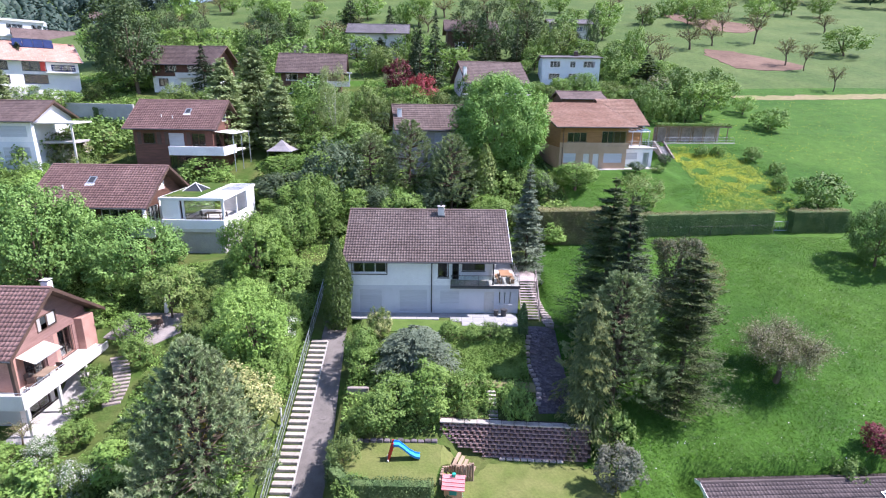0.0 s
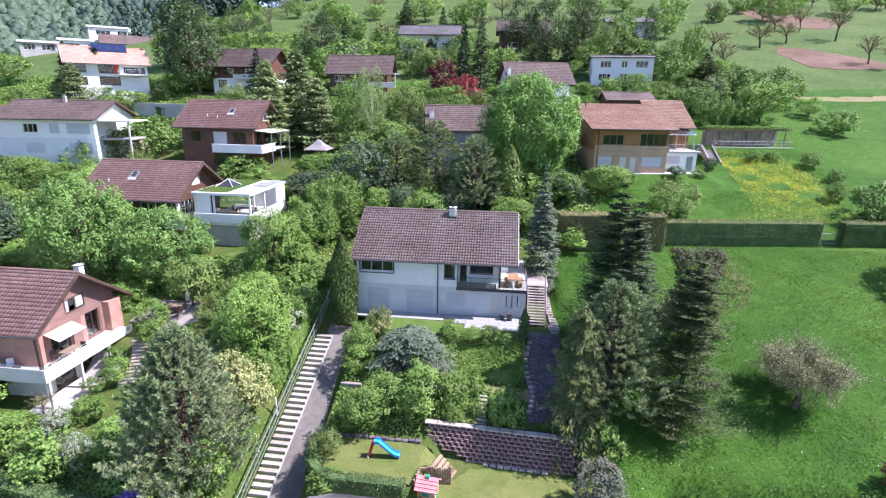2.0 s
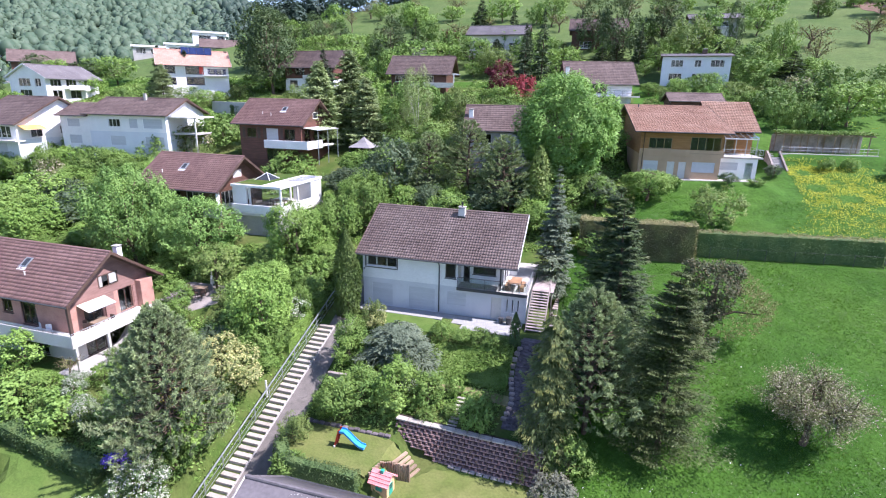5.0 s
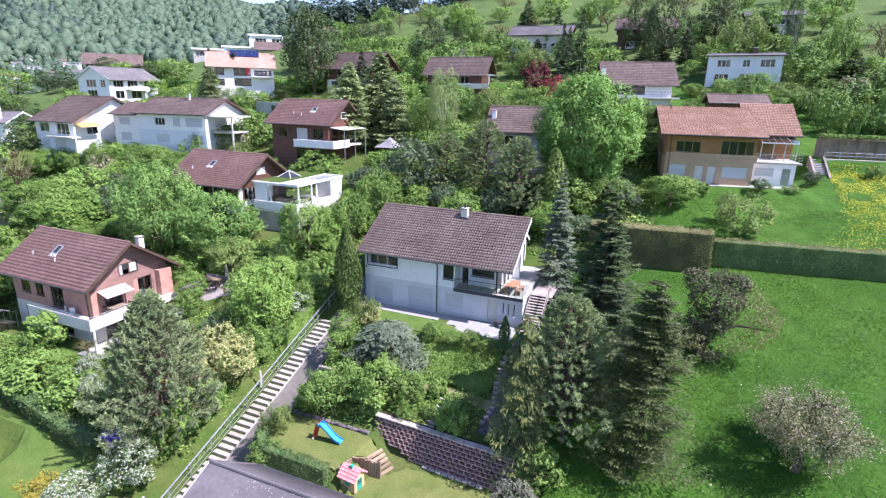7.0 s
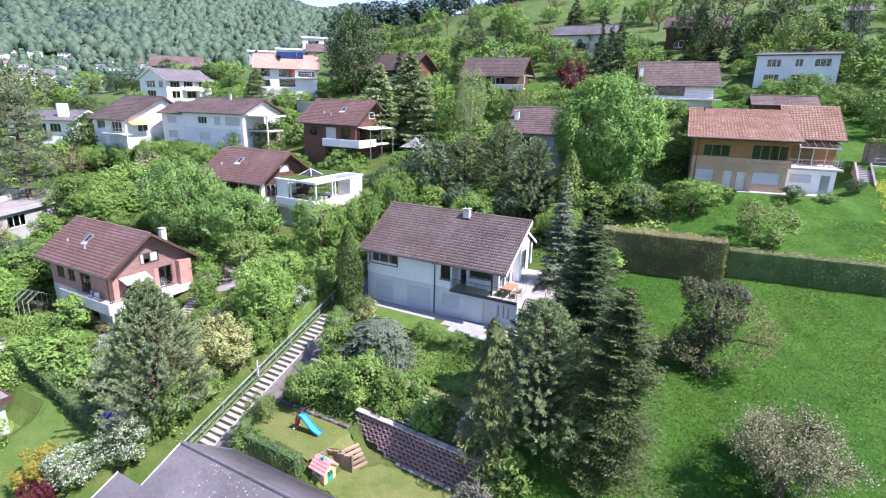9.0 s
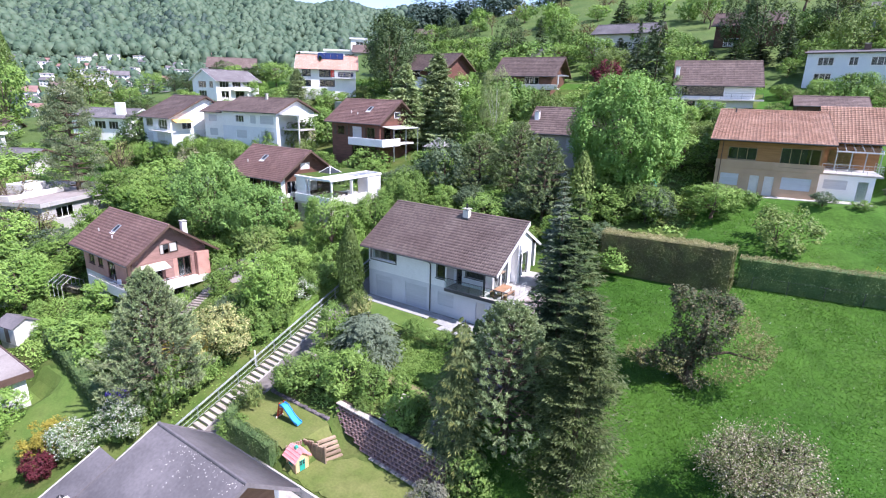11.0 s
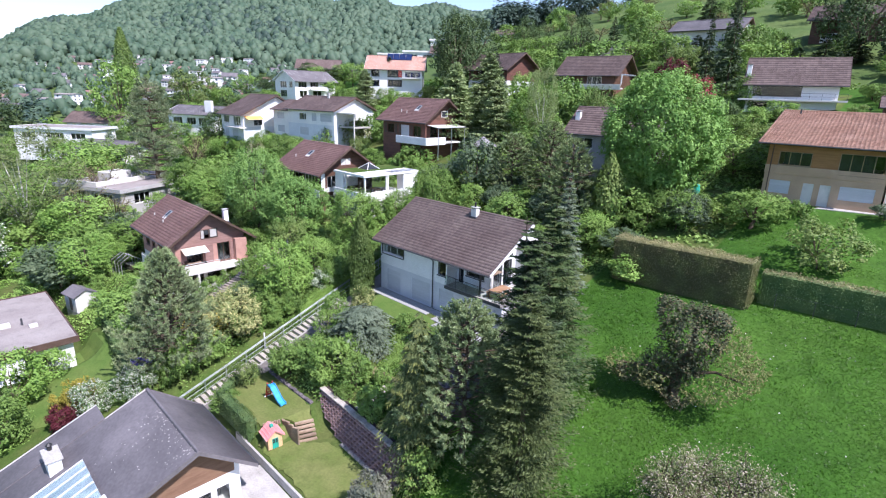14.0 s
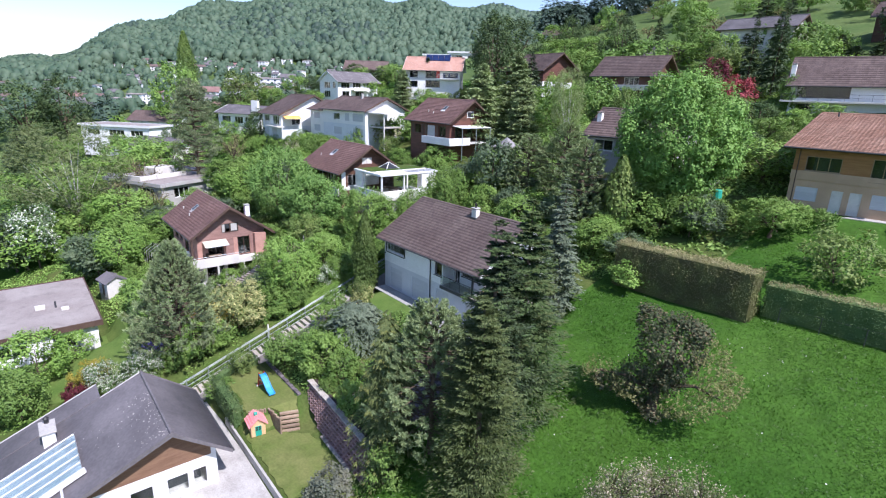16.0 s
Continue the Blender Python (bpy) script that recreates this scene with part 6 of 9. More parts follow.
parapet(h, (5.6, -1.25), (12.6, -1.25), 2.3, 3.3, 0.14, OFFWHITE)


def solar_house():
    f = (("window", 5.0, 8.6, 2.8, 4.5, 3), ("window", 9.8, 12.6, 2.9, 4.0, 3), ("window", 1.0, 3.0, 2.9, 4.4, 2), ("window", 1.0, 3.0, 0.6, 2.0, 2), ("window", 5.0, 8.6, 0.6, 2.2, 3))
    h = gable_house("house", "white house with orange tiles and blue solar panels", -79.4, 97.2, 20.4, 44, 13.6, 9.0, 4.9, 4.9, 4.6, 7.7, WHITE, TILE_ORANGE, over=(1.0, 0.8, 0.7, 0.7), front=f, split=2.7, frame_mat=SOLAR, tw=0.4, tl=0.5, slab=WHITEPAINT)
    for u in (9.35, 10.7, 12.6):
        part("shutter", Shape().soft_box(u, u + 0.5, -0.06, -0.005, 2.9, 4.0, 0.01), SOLAR, h)
    m = pose(0, 3.1, 7.15, 60)
    for i in range(4):
        part("solar_panel", Shape().soft_box(4.6 + i * 1.55, 6.1 + i * 1.55, -0.2, 1.5, 0.0, 0.12, 0.02, m), SOLAR, h)
    part("red_door", Shape().soft_box(7.7, 8.5, 0.01, 0.07, 2.85, 4.4, 0.01), REDPLASTIC, h)
    railing(h, (8.2, -1.4), (13.4, -1.4), 2.7, 0.9, 1.2, WHITEPAINT, 2)
    deck_slab(h, 8.2, 13.4, -1.45, -0.01, 2.5, 2.69, WHITE)
    return h


solar_house()
h = gable_house("house", "long white house with roller shutters and brown roof", -65.5, 67.3, 10.7, 8, 13.2, 10.0, 5.5, 5.5, 5.0, 7.6, PALEBLUE, TILE_DARK, over=(0.7, 0.7, 0.6, 0.7),
                front=(("window", 3.4, 5.4, 3.5, 4.7, 3), ("shutter", 7.0, 8.4, 3.4, 4.8), ("shutter", 9.4, 12.6, 3.4, 4.8), ("shutter", 9.4, 12.6, 0.7, 2.1), ("shutter", 3.4, 6.0, 0.7, 2.1)), upper_wall=WHITE, split=2.8, tw=0.4, tl=0.5)
chimney(h, 7.0, 4.4, 6.8, 8.4, 0.4, 0.4, GREYWALL)
wing = part("wing_wall", wall_mesh(5.2, 5.1, 0.3, [(1.2, 3.4, 3.3, 4.5), (1.2, 3.4, 0.7, 2.0)], pose(-5.9, 0.9, 0)), WHITE, h)
for v0, v1 in ((3.3, 4.5), (0.7, 2.0)):
    fill_opening("shutter", wing, pose(-5.9, 0.9, 0), 1.2, 3.4, v0, v1, WHITEPAINT)
part("wing_body", Shape().box(-5.88, -0.72, 1.25, 9.0, -2.5, 5.0).prism([(-5.88, 1.25, 5.0), (-5.88, 9.0, 5.0), (-5.88, 5.0, 6.6)], (5.0, 0, 0)), WHITE, h)
roof_plane(h, -6.4, -0.62, (0.3, 5.05), (5.0, 6.95), TILE_DARK, BROWNPAINT, 0.4, 0.5, 3)
roof_plane(h, -6.4, -0.62, (9.6, 5.05), (5.0, 6.95), TILE_DARK, BROWNPAINT, 0.4, 0.5, 4)
deck_slab(h, 13.62, 17.6, 1.0, 5.0, 2.5, 2.75, CONCRETE)
deck_slab(h, 13.3, 18.0, 0.6, 5.4, 5.0, 5.2, OFFWHITE, "terrace_roof")
part("post", Shape().soft_box(17.4, 17.6, 0.8, 1.0, -1.5, 5.0, 0.01), OFFWHITE, h)
h = gable_house("house", "white house with an orange awning over its balcony", -83.2, 61.6, 9.3, 2, 9.3, 12.4, 5.3, 6.2, 7.4, 8.9, PALEBLUE, TILE_DARK, over=(0.8, 0.7, 0.8, 0.8),
                front=(("window", 1.0, 3.4, 3.3, 4.8, 2), ("shutter", 1.2, 3.0, 0.5, 2.2), ("shutter", 4.4, 7.0, 0.5, 2.2), ("window", 5.2, 8.2, 3.0, 4.8, 3)), right=(("window", 7.0, 9.0, 3.3, 4.6, 2), ("window", 2.0, 4.0, 3.0, 4.8, 2)), upper_wall=WHITE, split=2.8, tw=0.4, tl=0.5)
deck_slab(h, 4.6, 10.9, -1.6, -0.01, 2.6, 2.8, OFFWHITE)
railing(h, (4.6, -1.55), (10.8, -1.55), 2.8, 0.95, 1.3, WHITEPAINT, 2)
awning(h, pose(9.32, 0.3, 4.9, 0, 0, 90), 3.6, 1.6, 0.6, ORANGECANVAS)
h = gable_house("house", "low white house with grey roof and a tall white chimney", -121.0, 63.5, 9.6, 25, 15.0, 9.0, 3.2, 3.2, 4.5, 4.9, WHITE, SLATE, front=(("window", 6.0, 9.0, 0.5, 2.3, 3), ("window", 9.8, 12.4, 0.5, 2.3, 3), ("window", 1.5, 4.5, 0.5, 2.3, 3)), split=2.5, tw=0.5, tl=0.6, slab=WHITEPAINT)
chimney(h, 12.6, 1.2, 1.0, 6.6, 2.2, 0.8, WHITE, False)
h = gable_house("house", "white house with balcony and long grey roof", -106.0, 92.4, 17.1, 95, 14.0, 9.5, 4.9, 4.9, 4.7, 7.4, WHITE, SLATE, over=(0.9, 0.7, 0.6, 0.6), front=(("window", 1.2, 4.0, 3.0, 4.5, 3), ("window", 5.2, 8.0, 3.0, 4.6, 3), ("window", 10.0, 13.0, 3.0, 4.5, 3), ("window", 1.5, 4.0, 0.4, 2.2, 2), ("window", 6.0, 9.0, 0.4, 2.2, 2)), left=(("window", 2.0, 5.2, 2.9, 4.6, 3), ("window", 6.4, 8.0, 2.9, 4.6, 2), ("window", 2.0, 5.2, 0.4, 2.2, 3)), split=2.6, tw=0.5, tl=0.6, slab=WHITEPAINT)
deck_slab(h, 4.4, 10.0, -1.5, -0.01, 2.4, 2.6, WHITE)
parapet(h, (4.4, -1.45), (10.0, -1.45), 2.3, 3.3, 0.14, WHITE)
h = gable_house("house", "dark brown chalet with a long red-brown roof", -164.0, 127.0, 22.0, 50, 16.0, 10.0, 5.6, 5.6, 5.0, 8.8, BROWNWOOD, TILE_DARK, front=(("window", 2.0, 6.0, 3.2, 4.6, 3), ("window", 8.0, 13.0, 3.2, 4.6, 4)), split=2.6, tw=0.5, tl=0.6)
h = gable_house("house", "pale blue two-storey house with a low grey roof", 21.2, 119.8, 22.7, -4, 12.1, 9.0, 5.2, 5.2, 4.5, 5.75, PALEBLUE, SLATE, over=(0.4, 0.4, 0.4, 0.4),
                front=(("window", 1.6, 3.8, 3.3, 4.6, 3), ("window", 5.8, 7.0, 3.3, 4.6, 2), ("window", 8.6, 11.0, 3.3, 4.6, 3), ("window", 1.4, 3.8, 0.8, 2.1, 3), ("window", 5.6, 7.2, 0.8, 2.1, 2)), upper_wall=PALEBLUE, split=2.7, tw=0.6, tl=0.7)
chimney(h, 7.6, 4.4, 5.2, 6.8, 0.9, 0.6, BROWNPAINT)
h = gable_house("house", "white house with wide dark windows and brown roof", 4.6, 105.6, 17.6, 14, 11.5, 9.6, 5.2, 5.2, 4.6, 8.6, WHITE, TILE_DARK, over=(0.9, 0.8, 0.7, 1.0),
                front=(("window", 0.8, 7.0, 3.2, 4.8, 5), ("window", 1.0, 3.0, 0.3, 2.3, 2), ("shutter", 4.0, 7.0, 0.3, 2.3)), upper_wall=WHITE, split=2.8, frame_mat=DARKMETAL, tw=0.45, tl=0.5)
deck_slab(h, -1.0, 12.6, -1.5, -0.01, 2.5, 2.75, OFFWHITE)
railing(h, (-0.9, -1.4), (12.5, -1.4), 2.75, 0.9, 1.5, DARKMETAL, 2)
chimney(h, -0.2, 1.2, 5.0, 7.6, 0.6, 0.8, WHITE)
h = gable_house("house", "grey rendered house with brown roof behind the pines", -6.0, 73.4, 11.0, 10, 10.4, 9.0, 4.6, 4.6, 4.5, 7.4, GREYWALL, TILE_DARK, over=(0.6, 0.6, 0.5, 0.6),
                front=(("window", 1.0, 3.4, 2.7, 4.0, 2), ("shutter", 5.0, 7.6, 2.7, 4.0)), right=(("window", 1.0, 3.0, 2.5, 4.2, 2), ("door", 4.0, 5.0, 0.05, 2.1)), upper_wall=GREYWALL, split=2.3, tw=0.4, tl=0.5)
chimney(h, 0.4, 2.2, 5.4, 7.0, 0.6, 0.6, WHITE)
deck_slab(h, 10.42, 15.0, -1.0, 4.0, -1.5, 0.2, CONCRETE, "terrace_wall")
h = gable_house("house", "pale house with grey roof high on the slope", -23.4, 141.0, 30.5, 2, 14.0, 9.0, 4.2, 4.2, 4.5, 6.4, OFFWHITE, SLATE, front=(("window", 1.5, 4.0, 0.7, 2.2, 2), ("window", 6.0, 9.0, 0.7, 2.2, 3), ("window", 10.0, 12.0, 0.7, 2.2, 2)), split=2.6, tw=0.5, tl=0.6)
h = gable_house("house", "dark timber house among tall pines", 1.0, 152.0, 31.5, 3, 13.0, 9.0, 5.2, 5.2, 4.5, 8.0, BROWNWOOD, TILE_DARK, front=(("window", 2.0, 5.0, 0.6, 2.3, 3), ("window", 7.0, 10.0, 0.6, 2.3, 3)), split=2.7, tw=0.5, tl=0.6)
h = gable_house("house", "pale grey house with dark upper storey on the slope", 30.0, 160.0, 34.5, 0, 11.0, 9.0, 5.2, 5.2, 4.5, 6.6, OFFWHITE, SLATE, front=(("window", 1.5, 3.2, 3.2, 4.5, 2), ("window", 6.0, 9.0, 3.2, 4.5, 3)), upper_wall=GREYWALL, split=2.7, tw=0.5, tl=0.6)
h = gable_house("house", "brown roofed house high on the slope", -115.0, 153.0, 29.0, 40, 13.0, 9.0, 4.4, 4.4, 4.5, 6.8, OFFWHITE, TILE_DARK, front=(("window", 2.0, 5.0, 0.8, 2.2, 3), ("window", 8.0, 11.0, 0.8, 2.2, 3)), split=2.6, tw=0.5, tl=0.6)
h = gable_house("house", "small white house on the orchard slope", -117.0, 191.0, 38.2, 30, 6.0, 6.0, 5.0, 5.0, 3.0, 6.8, WHITE, TILE_DARK, front=(("window", 1.0, 2.2, 3.0, 4.2, 2), ("window", 3.8, 5.0, 3.0, 4.2, 2)), split=2.6, tw=0.5, tl=0.6)
h = gable_house("house", "small brown roofed outbuilding above the ochre house", 22.0, 101.5, 17.4, 8, 8.0, 5.0, 2.3, 2.3, 2.5, 3.4, BROWNWOOD, TILE_DARK, split=2.0, tw=0.5, tl=0.5, over=(0.5, 0.5, 0.5, 0.5))
h = gable_house("house", "small grey roofed house among spruces", -36.0, 131.0, 26.3, 0, 5.4, 6.0, 2.8, 2.8, 3.0, 4.6, GREYWALL, SLATE, split=2.4, tw=0.5, tl=0.5)


def flat_house(name, label, x, y, z, rot, L, D, h, wall, roof, fascia, openings=(), side=()):
    b = thing(name, pose(x, y, z, 0, 0, rot), label, "house")
    m, mr = pose(0, 0, 0), pose(L, 0, 0, 0, 0, 90) @ pose(0.3, 0, 0)
    w = part("wall", wall_mesh(L, h, 0.3, [o[1:5] for o in openings], m), wall, b)
    for o in openings:
        fill_opening(o[0], w, m, *o[1:5], WHITEPAINT, o[5] if len(o) > 5 else 2)
    w = part("wall", wall_mesh(D - 0.6, h, 0.3, [o[1:5] for o in side], mr), wall, b)
    for o in side:
        fill_opening(o[0], w, mr, *o[1:5], WHITEPAINT, o[5] if len(o) > 5 else 2)
    part("wall", wall_mesh(L, h, 0.3, [], pose(L, D, 0, 0, 0, 180)), wall, b)
    part("wall", wall_mesh(D - 0.6, h, 0.3, [], pose(0, D - 0.3, 0, 0, 0, -90)), wall, b)
    part("wall_foot", Shape().box(0.02, L - 0.02, 0.02, D - 0.02, -2.5, -0.001), wall, b)
    part("dark_room_fill", Shape().box(2, L - 2, 2, D - 2, 0.02, h - 0.02), INSIDE, b)
    part("roof_deck", Shape().box(-0.4, L + 0.4, -0.4, D + 0.4, h, h + 0.25), roof, b)
    s = Shape()
    for a in ((-0.5, L + 0.5, -0.5, -0.38), (-0.5, L + 0.5, D + 0.38, D + 0.5), (-0.5, -0.38, -0.38, D + 0.38), (L + 0.38, L + 0.5, -0.38, D + 0.38)):
        s.box(*a, h - 0.25, h + 0.34)
    part("fascia", s, fascia, b)
    return b


b = flat_house("house", "white bungalow with flat gravel roof and brown fascia", -41.0, 11.0, -6.8, 0, 14.8, 10.2, 2.95, WHITE, GRAVEL, BROWNPAINT, (("window", 9, 12, 0.8, 2.2, 3),), (("window", 1.5, 4.0, 0.8, 2.2, 2), ("window", 6.0, 8.0, 0.8, 2.2, 2)))
part("roof_hatch", Shape().soft_box(8.0, 8.9, 5.4, 6.3, 3.2, 3.5, 0.03), OFFWHITE, b)
part("roof_hatch", Shape().soft_box(9.6, 10.3, 7.6, 8.3, 3.2, 3.45, 0.03), OFFWHITE, b)
part("roof_pipe", Shape().tube([(8.8, 7.2, 3.2), (8.8, 7.2, 3.9)], 0.09, 8), DARKMETAL, b)
b = flat_house("house", "grey flat-roofed house with pale roof terraces", -74.0, 29.6, -1.6, 25, 14.0, 17.0, 5.3, GREYWALL, GRAVEL, GREYWALL, (("window", 2, 6, 3.0, 4.6, 4), ("window", 8, 12, 3.0, 4.6, 4), ("window", 3, 6, 0.5, 2.2, 3)), (("window", 2, 5, 3.0, 4.6, 3),))
part("roof_parapet", Shape().soft_box(0.2, 9.0, 0.0, 0.3, 5.55, 6.3, 0.03).soft_box(8.7, 9.0, 0.31, 9.0, 5.55, 6.3, 0.03), OFFWHITE, b)
part("roof_box", Shape().soft_box(3.0, 6.0, 5.0, 9.0, 5.55, 7.0, 0.05).soft_box(8.0, 9.2, 3.0, 4.2, 5.55, 6.3, 0.05), OFFWHITE, b)
b = flat_house("house", "long white flat-roofed house by the valley", -150.0, 34.0, 2.0, 40, 22.0, 9.0, 6.0, WHITE, GRAVEL, WHITEPAINT, (("window", 2, 6, 3.4, 4.9, 3), ("window", 9, 14, 3.4, 4.9, 4), ("window", 16, 20, 3.4, 4.9, 3), ("window", 9, 14, 0.6, 2.3, 4)))
h = gable_house("house", "white house with dark tiled roof below the red tree", -172.0, 50.0, 2.0, 42, 16.0, 9.0, 6.0, 6.0, 4.5, 8.6, WHITE, TILE_DARK, front=(("window", 2, 5, 3.4, 4.8, 3), ("window", 8, 12, 3.4, 4.8, 3)), split=2.8, tw=0.5, tl=0.6)
h = gable_house("house", "low house with grey roof among the trees", -112.0, 40.0, 2.4, 30, 13.0, 9.0, 3.2, 3.2, 4.5, 4.7, OFFWHITE, SLATE, front=(("window", 2, 5, 0.6, 2.2, 3), ("window", 7, 11, 0.6, 2.2, 3)), split=2.5, tw=0.5, tl=0.6)
b = flat_house("house", "white flat-roofed modern house up the slope", -131.0, 167.5, 34.0, 42, 11.0, 9.0, 5.6, WHITE, GRAVEL, WHITEPAINT, (("window", 2, 6, 3.1, 4.6, 3), ("window", 8, 12, 3.1, 4.6, 3)))
b = flat_house("house", "grey modern house with wide windows up the slope", -133.0, 143.0, 27.5, 43, 9.0, 9.0, 5.4, GREYWALL, GRAVEL, WHITEPAINT, (("window", 0.8, 3.6, 3.1, 4.8, 3), ("window", 5, 8.2, 3.1, 4.8, 3)))
b = flat_house("house", "long white modern house with flat roof behind the solar panels", -126.2, 149.4, 28.4, 43, 13.5, 9.0, 5.6, WHITE, GRAVEL, WHITEPAINT, (("window", 1, 5, 3.1, 4.6, 3), ("window", 7, 12, 3.1, 4.6, 4)))


# ---- dark-roofed house below the path ----
def slate_house():
    r = (("window", 2.2, 3.3, 0.9, 2.25, 1), ("window", 3.6, 4.9, 0.9, 2.25, 1), ("window", 5.6, 6.9, 0.9, 2.25, 1), ("window", 7.1, 8.0, 0.9, 2.25, 1))
    h = gable_house("house", "white house with dark grey roof and brown boarded gable", -3.6, 15.3, -5.6, 0, 7.3, 8.9, 3.0, 3.75, 6.4, 5.7, WHITE, SLATE, over=(4.3, 0.8, 0.6, 0.9), right=r, upper_wall=WHITE, split=2.4, gable_mat=GABLEWOOD, frame_mat=WHITEPAINT, tw=100.0, tl=100.0, slab=SLATE)
    ft = 2.7 / 6.4
    z_at = lambda y: 3.2 + y * ft
    roof_plane(h, -2.7, -0.602, (-4.3, z_at(-4.3)), (3.8, z_at(3.8)), SLATE, SLATE, 100.0, 100.0, 4)
    part("wing_wall", Shape().prism([(-2.2, 3.4, -2.0), (-2.2, -3.0, -2.0), (-2.2, -3.0, z_at(-3.0) - 0.25), (-2.2, 3.4, z_at(3.4) - 0.25)], (1.9, 0, 0)), WHITE, h)
    part("verge_flashing", Shape().tube([(-0.62, 6.4, 5.95), (-0.62, 3.8, z_at(3.8) + 0.02)], 0.05, 6).tube([(-2.72, 3.8, z_at(3.8) + 0.03), (-2.72, -4.3, z_at(-4.3) + 0.03)], 0.05, 6), GREYWALL, h)
    part("ridge_flashing", Shape().tube([(-0.5, 6.4, 5.98), (8.1, 6.4, 5.98)], 0.05, 6), OFFWHITE, h)
    rng, spots = random.Random(12), Shape()
    for i in range(130):
        x, y = rng.uniform(2.0, 7.8) + rng.gauss(0, 0.3), 6.3 - abs(rng.gauss(0, 2.2)) * rng.random()
        a = rng.uniform(0.008, 0.028)
        spots.soft_box(x - a, x + a, y - a * rng.uniform(0.5, 2.0), y + a, z_at(y) + 0.0, z_at(y) + 0.03, 0.006)
    tagged(part("lichen", spots, CONCRETE, h, "pale lichen spots on the roof"), kind="stuff")
    c = chimney(h, 0.5, 0.7, 2.9, 4.3, 1.5, 0.7, WHITE, False)
    part("cap", Shape().soft_box(-0.35, 1.35, 0.25, 1.15, 4.3, 4.42, 0.03), CONCRETE, c)
    part("cowl", Shape().tube([(0.0, 0.7, 4.42), (0.0, 0.7, 4.75)], 0.13, 9).tube([(0.0, 0.7, 4.75), (0.0, 0.7, 4.9)], [0.2, 0.05], 9), BLACKPLASTIC, c)
    # glazed strip of roof with white bars
    m = pose(2.0, -2.8, z_at(-2.8) + 0.02, 22.9)
    g = part("glass_roof", Shape().box(0, 4.2, 0, 5.2, 0.10, 0.13, m), CLEAR, h)
    part("underlay", Shape().box(0, 4.2, 0, 5.2, 0.06, 0.08, m), PALEBLUE, g)
    for i in range(6):
        part("bar", Shape().soft_box(i * 0.82 - 0.04, i * 0.82 + 0.04, 0, 5.2, 0.13, 0.2, 0.01, m), WHITEPAINT, g)
    part("beam", Shape().soft_box(4.2, 4.55, -0.2, 5.4, 0.08, 0.3, 0.02, m), WHITEPAINT, g)
    for i in range(6):
        part("slat", Shape().soft_box(4.55, 5.7, i * 0.8, i * 0.8 + 0.10, 0.1, 0.22, 0.01, m), WHITEPAINT, g)
    for x in (0.0, 3.6, 7.0):
        part("post", Shape().soft_box(x, x + 0.16, -3.9, -3.74, -0.2, 1.35, 0.01), WHITEPAINT, h)
    return h


slate_house()
bin_pot(5.9, 20.6, -5.55, 0.30, 0.55, BLACKPLASTIC, "planter", "black plastic garden bin on the terrace", "planter")
bin_pot(6.3, 19.9, -5.55, 0.22, 0.5, BLACKPLASTIC, "planter", "small black pot on the terrace", "planter")

# neighbouring roof below the meadow
h = gable_house("house", "house below the meadow with dark tiled roof", 17.7, 21.6, -8.2, 3, 14.0, 7.1, 2.6, 4.25, 6.95, 4.3, OFFWHITE, TILE_BLACK, tw=0.24, tl=0.32, over=(0.6, 0.4, 0.5, 0.08), split=2.4, slab=WHITEPAINT)
skylight(h, 8.0, (-0.6, 2.6), (7.0, 4.5), 0.72)
skylight(h, 11.2, (-0.6, 2.6), (7.0, 4.5), 0.8)


# ---- trees and shrubs that stand out ----
plant("great", 7.6, 70.3, 14.2, 6.1)
plant("spruce_blue", 8.6, 51.2, 12.4, 2.3)
plant("spruce_great", 13.7, 41.4, 14.2, 4.0)
plant("spruce_dark", 14.3, 38.2, 14.4, 3.3)
plant("spruce_tip", 17.4, 34.2, 12.4, 2.95)
plant("pine_silver", 12.8, 34.6, 10.1, 3.8)
plant("shrub_fresh", 12.2, 31.8, 3.2, 1.6)
plant("spruce_weeping", 10.4, 33.0, 9.9, 2.4)
plant("pine_big", -13.9, 26.4, 11.0, 4.4)
plant("apple", 26.3, 37.0, 5.1, 4.2)
plant("cypress", -8.9, 42.9, 8.4, 1.15)
plant("cedar", -1.9, 37.9, 3.7, 3.6)
plant("small_cypress", 6.9, 40.6, 2.9, 0.42)
plant("round", -36.2, 45.8, 10.6, 4.8)
plant("poplar", -229.0, 84.0, 37.0, 4.4)
plant("dark_far", -60.3, 109.6, 19.0, 5.6)
plant("spruce_mid", -31.3, 78.8, 14.0, 4.2)
plant("spruce_mid", -28.6, 84.0, 14.6, 4.2)
plant("cream", -13.9, 31.7, 5.0, 2.9)
plant("cream", -16.2, 32.2, 3.8, 2.4)
for i, (y, h) in enumerate(((23.6, 1.5), (25.4, 1.9), (27.3, 1.6), (29.2, 2.0), (33.6, 1.8), (35.2, 1.5), (36.6, 1.9))):
    plant(("shrub_fresh", "low", "shrub")[i % 3], -12.7, y, h, 1.0 + 0.15 * (i % 2))
plant("yellowish", -17.6, 30.6, 2.6, 2.0)
plant("golden", -14.4, 29.8, 3.0, 1.6)
plant("cream", -5.0, 40.2, 2.4, 1.1, label="pale cream-leaved bush beside the lawn")
plant("violet", -16.9, 24.6, 1.3, 0.95)
plant("pale", -51.5, 73.4, 5.4, 3.2, label="large pale blossoming bush beside the white house")
plant("yellowish", -47.0, 71.0, 3.4, 2.2)
plant("light", -60.0, 65.6, 4.4, 2.4)
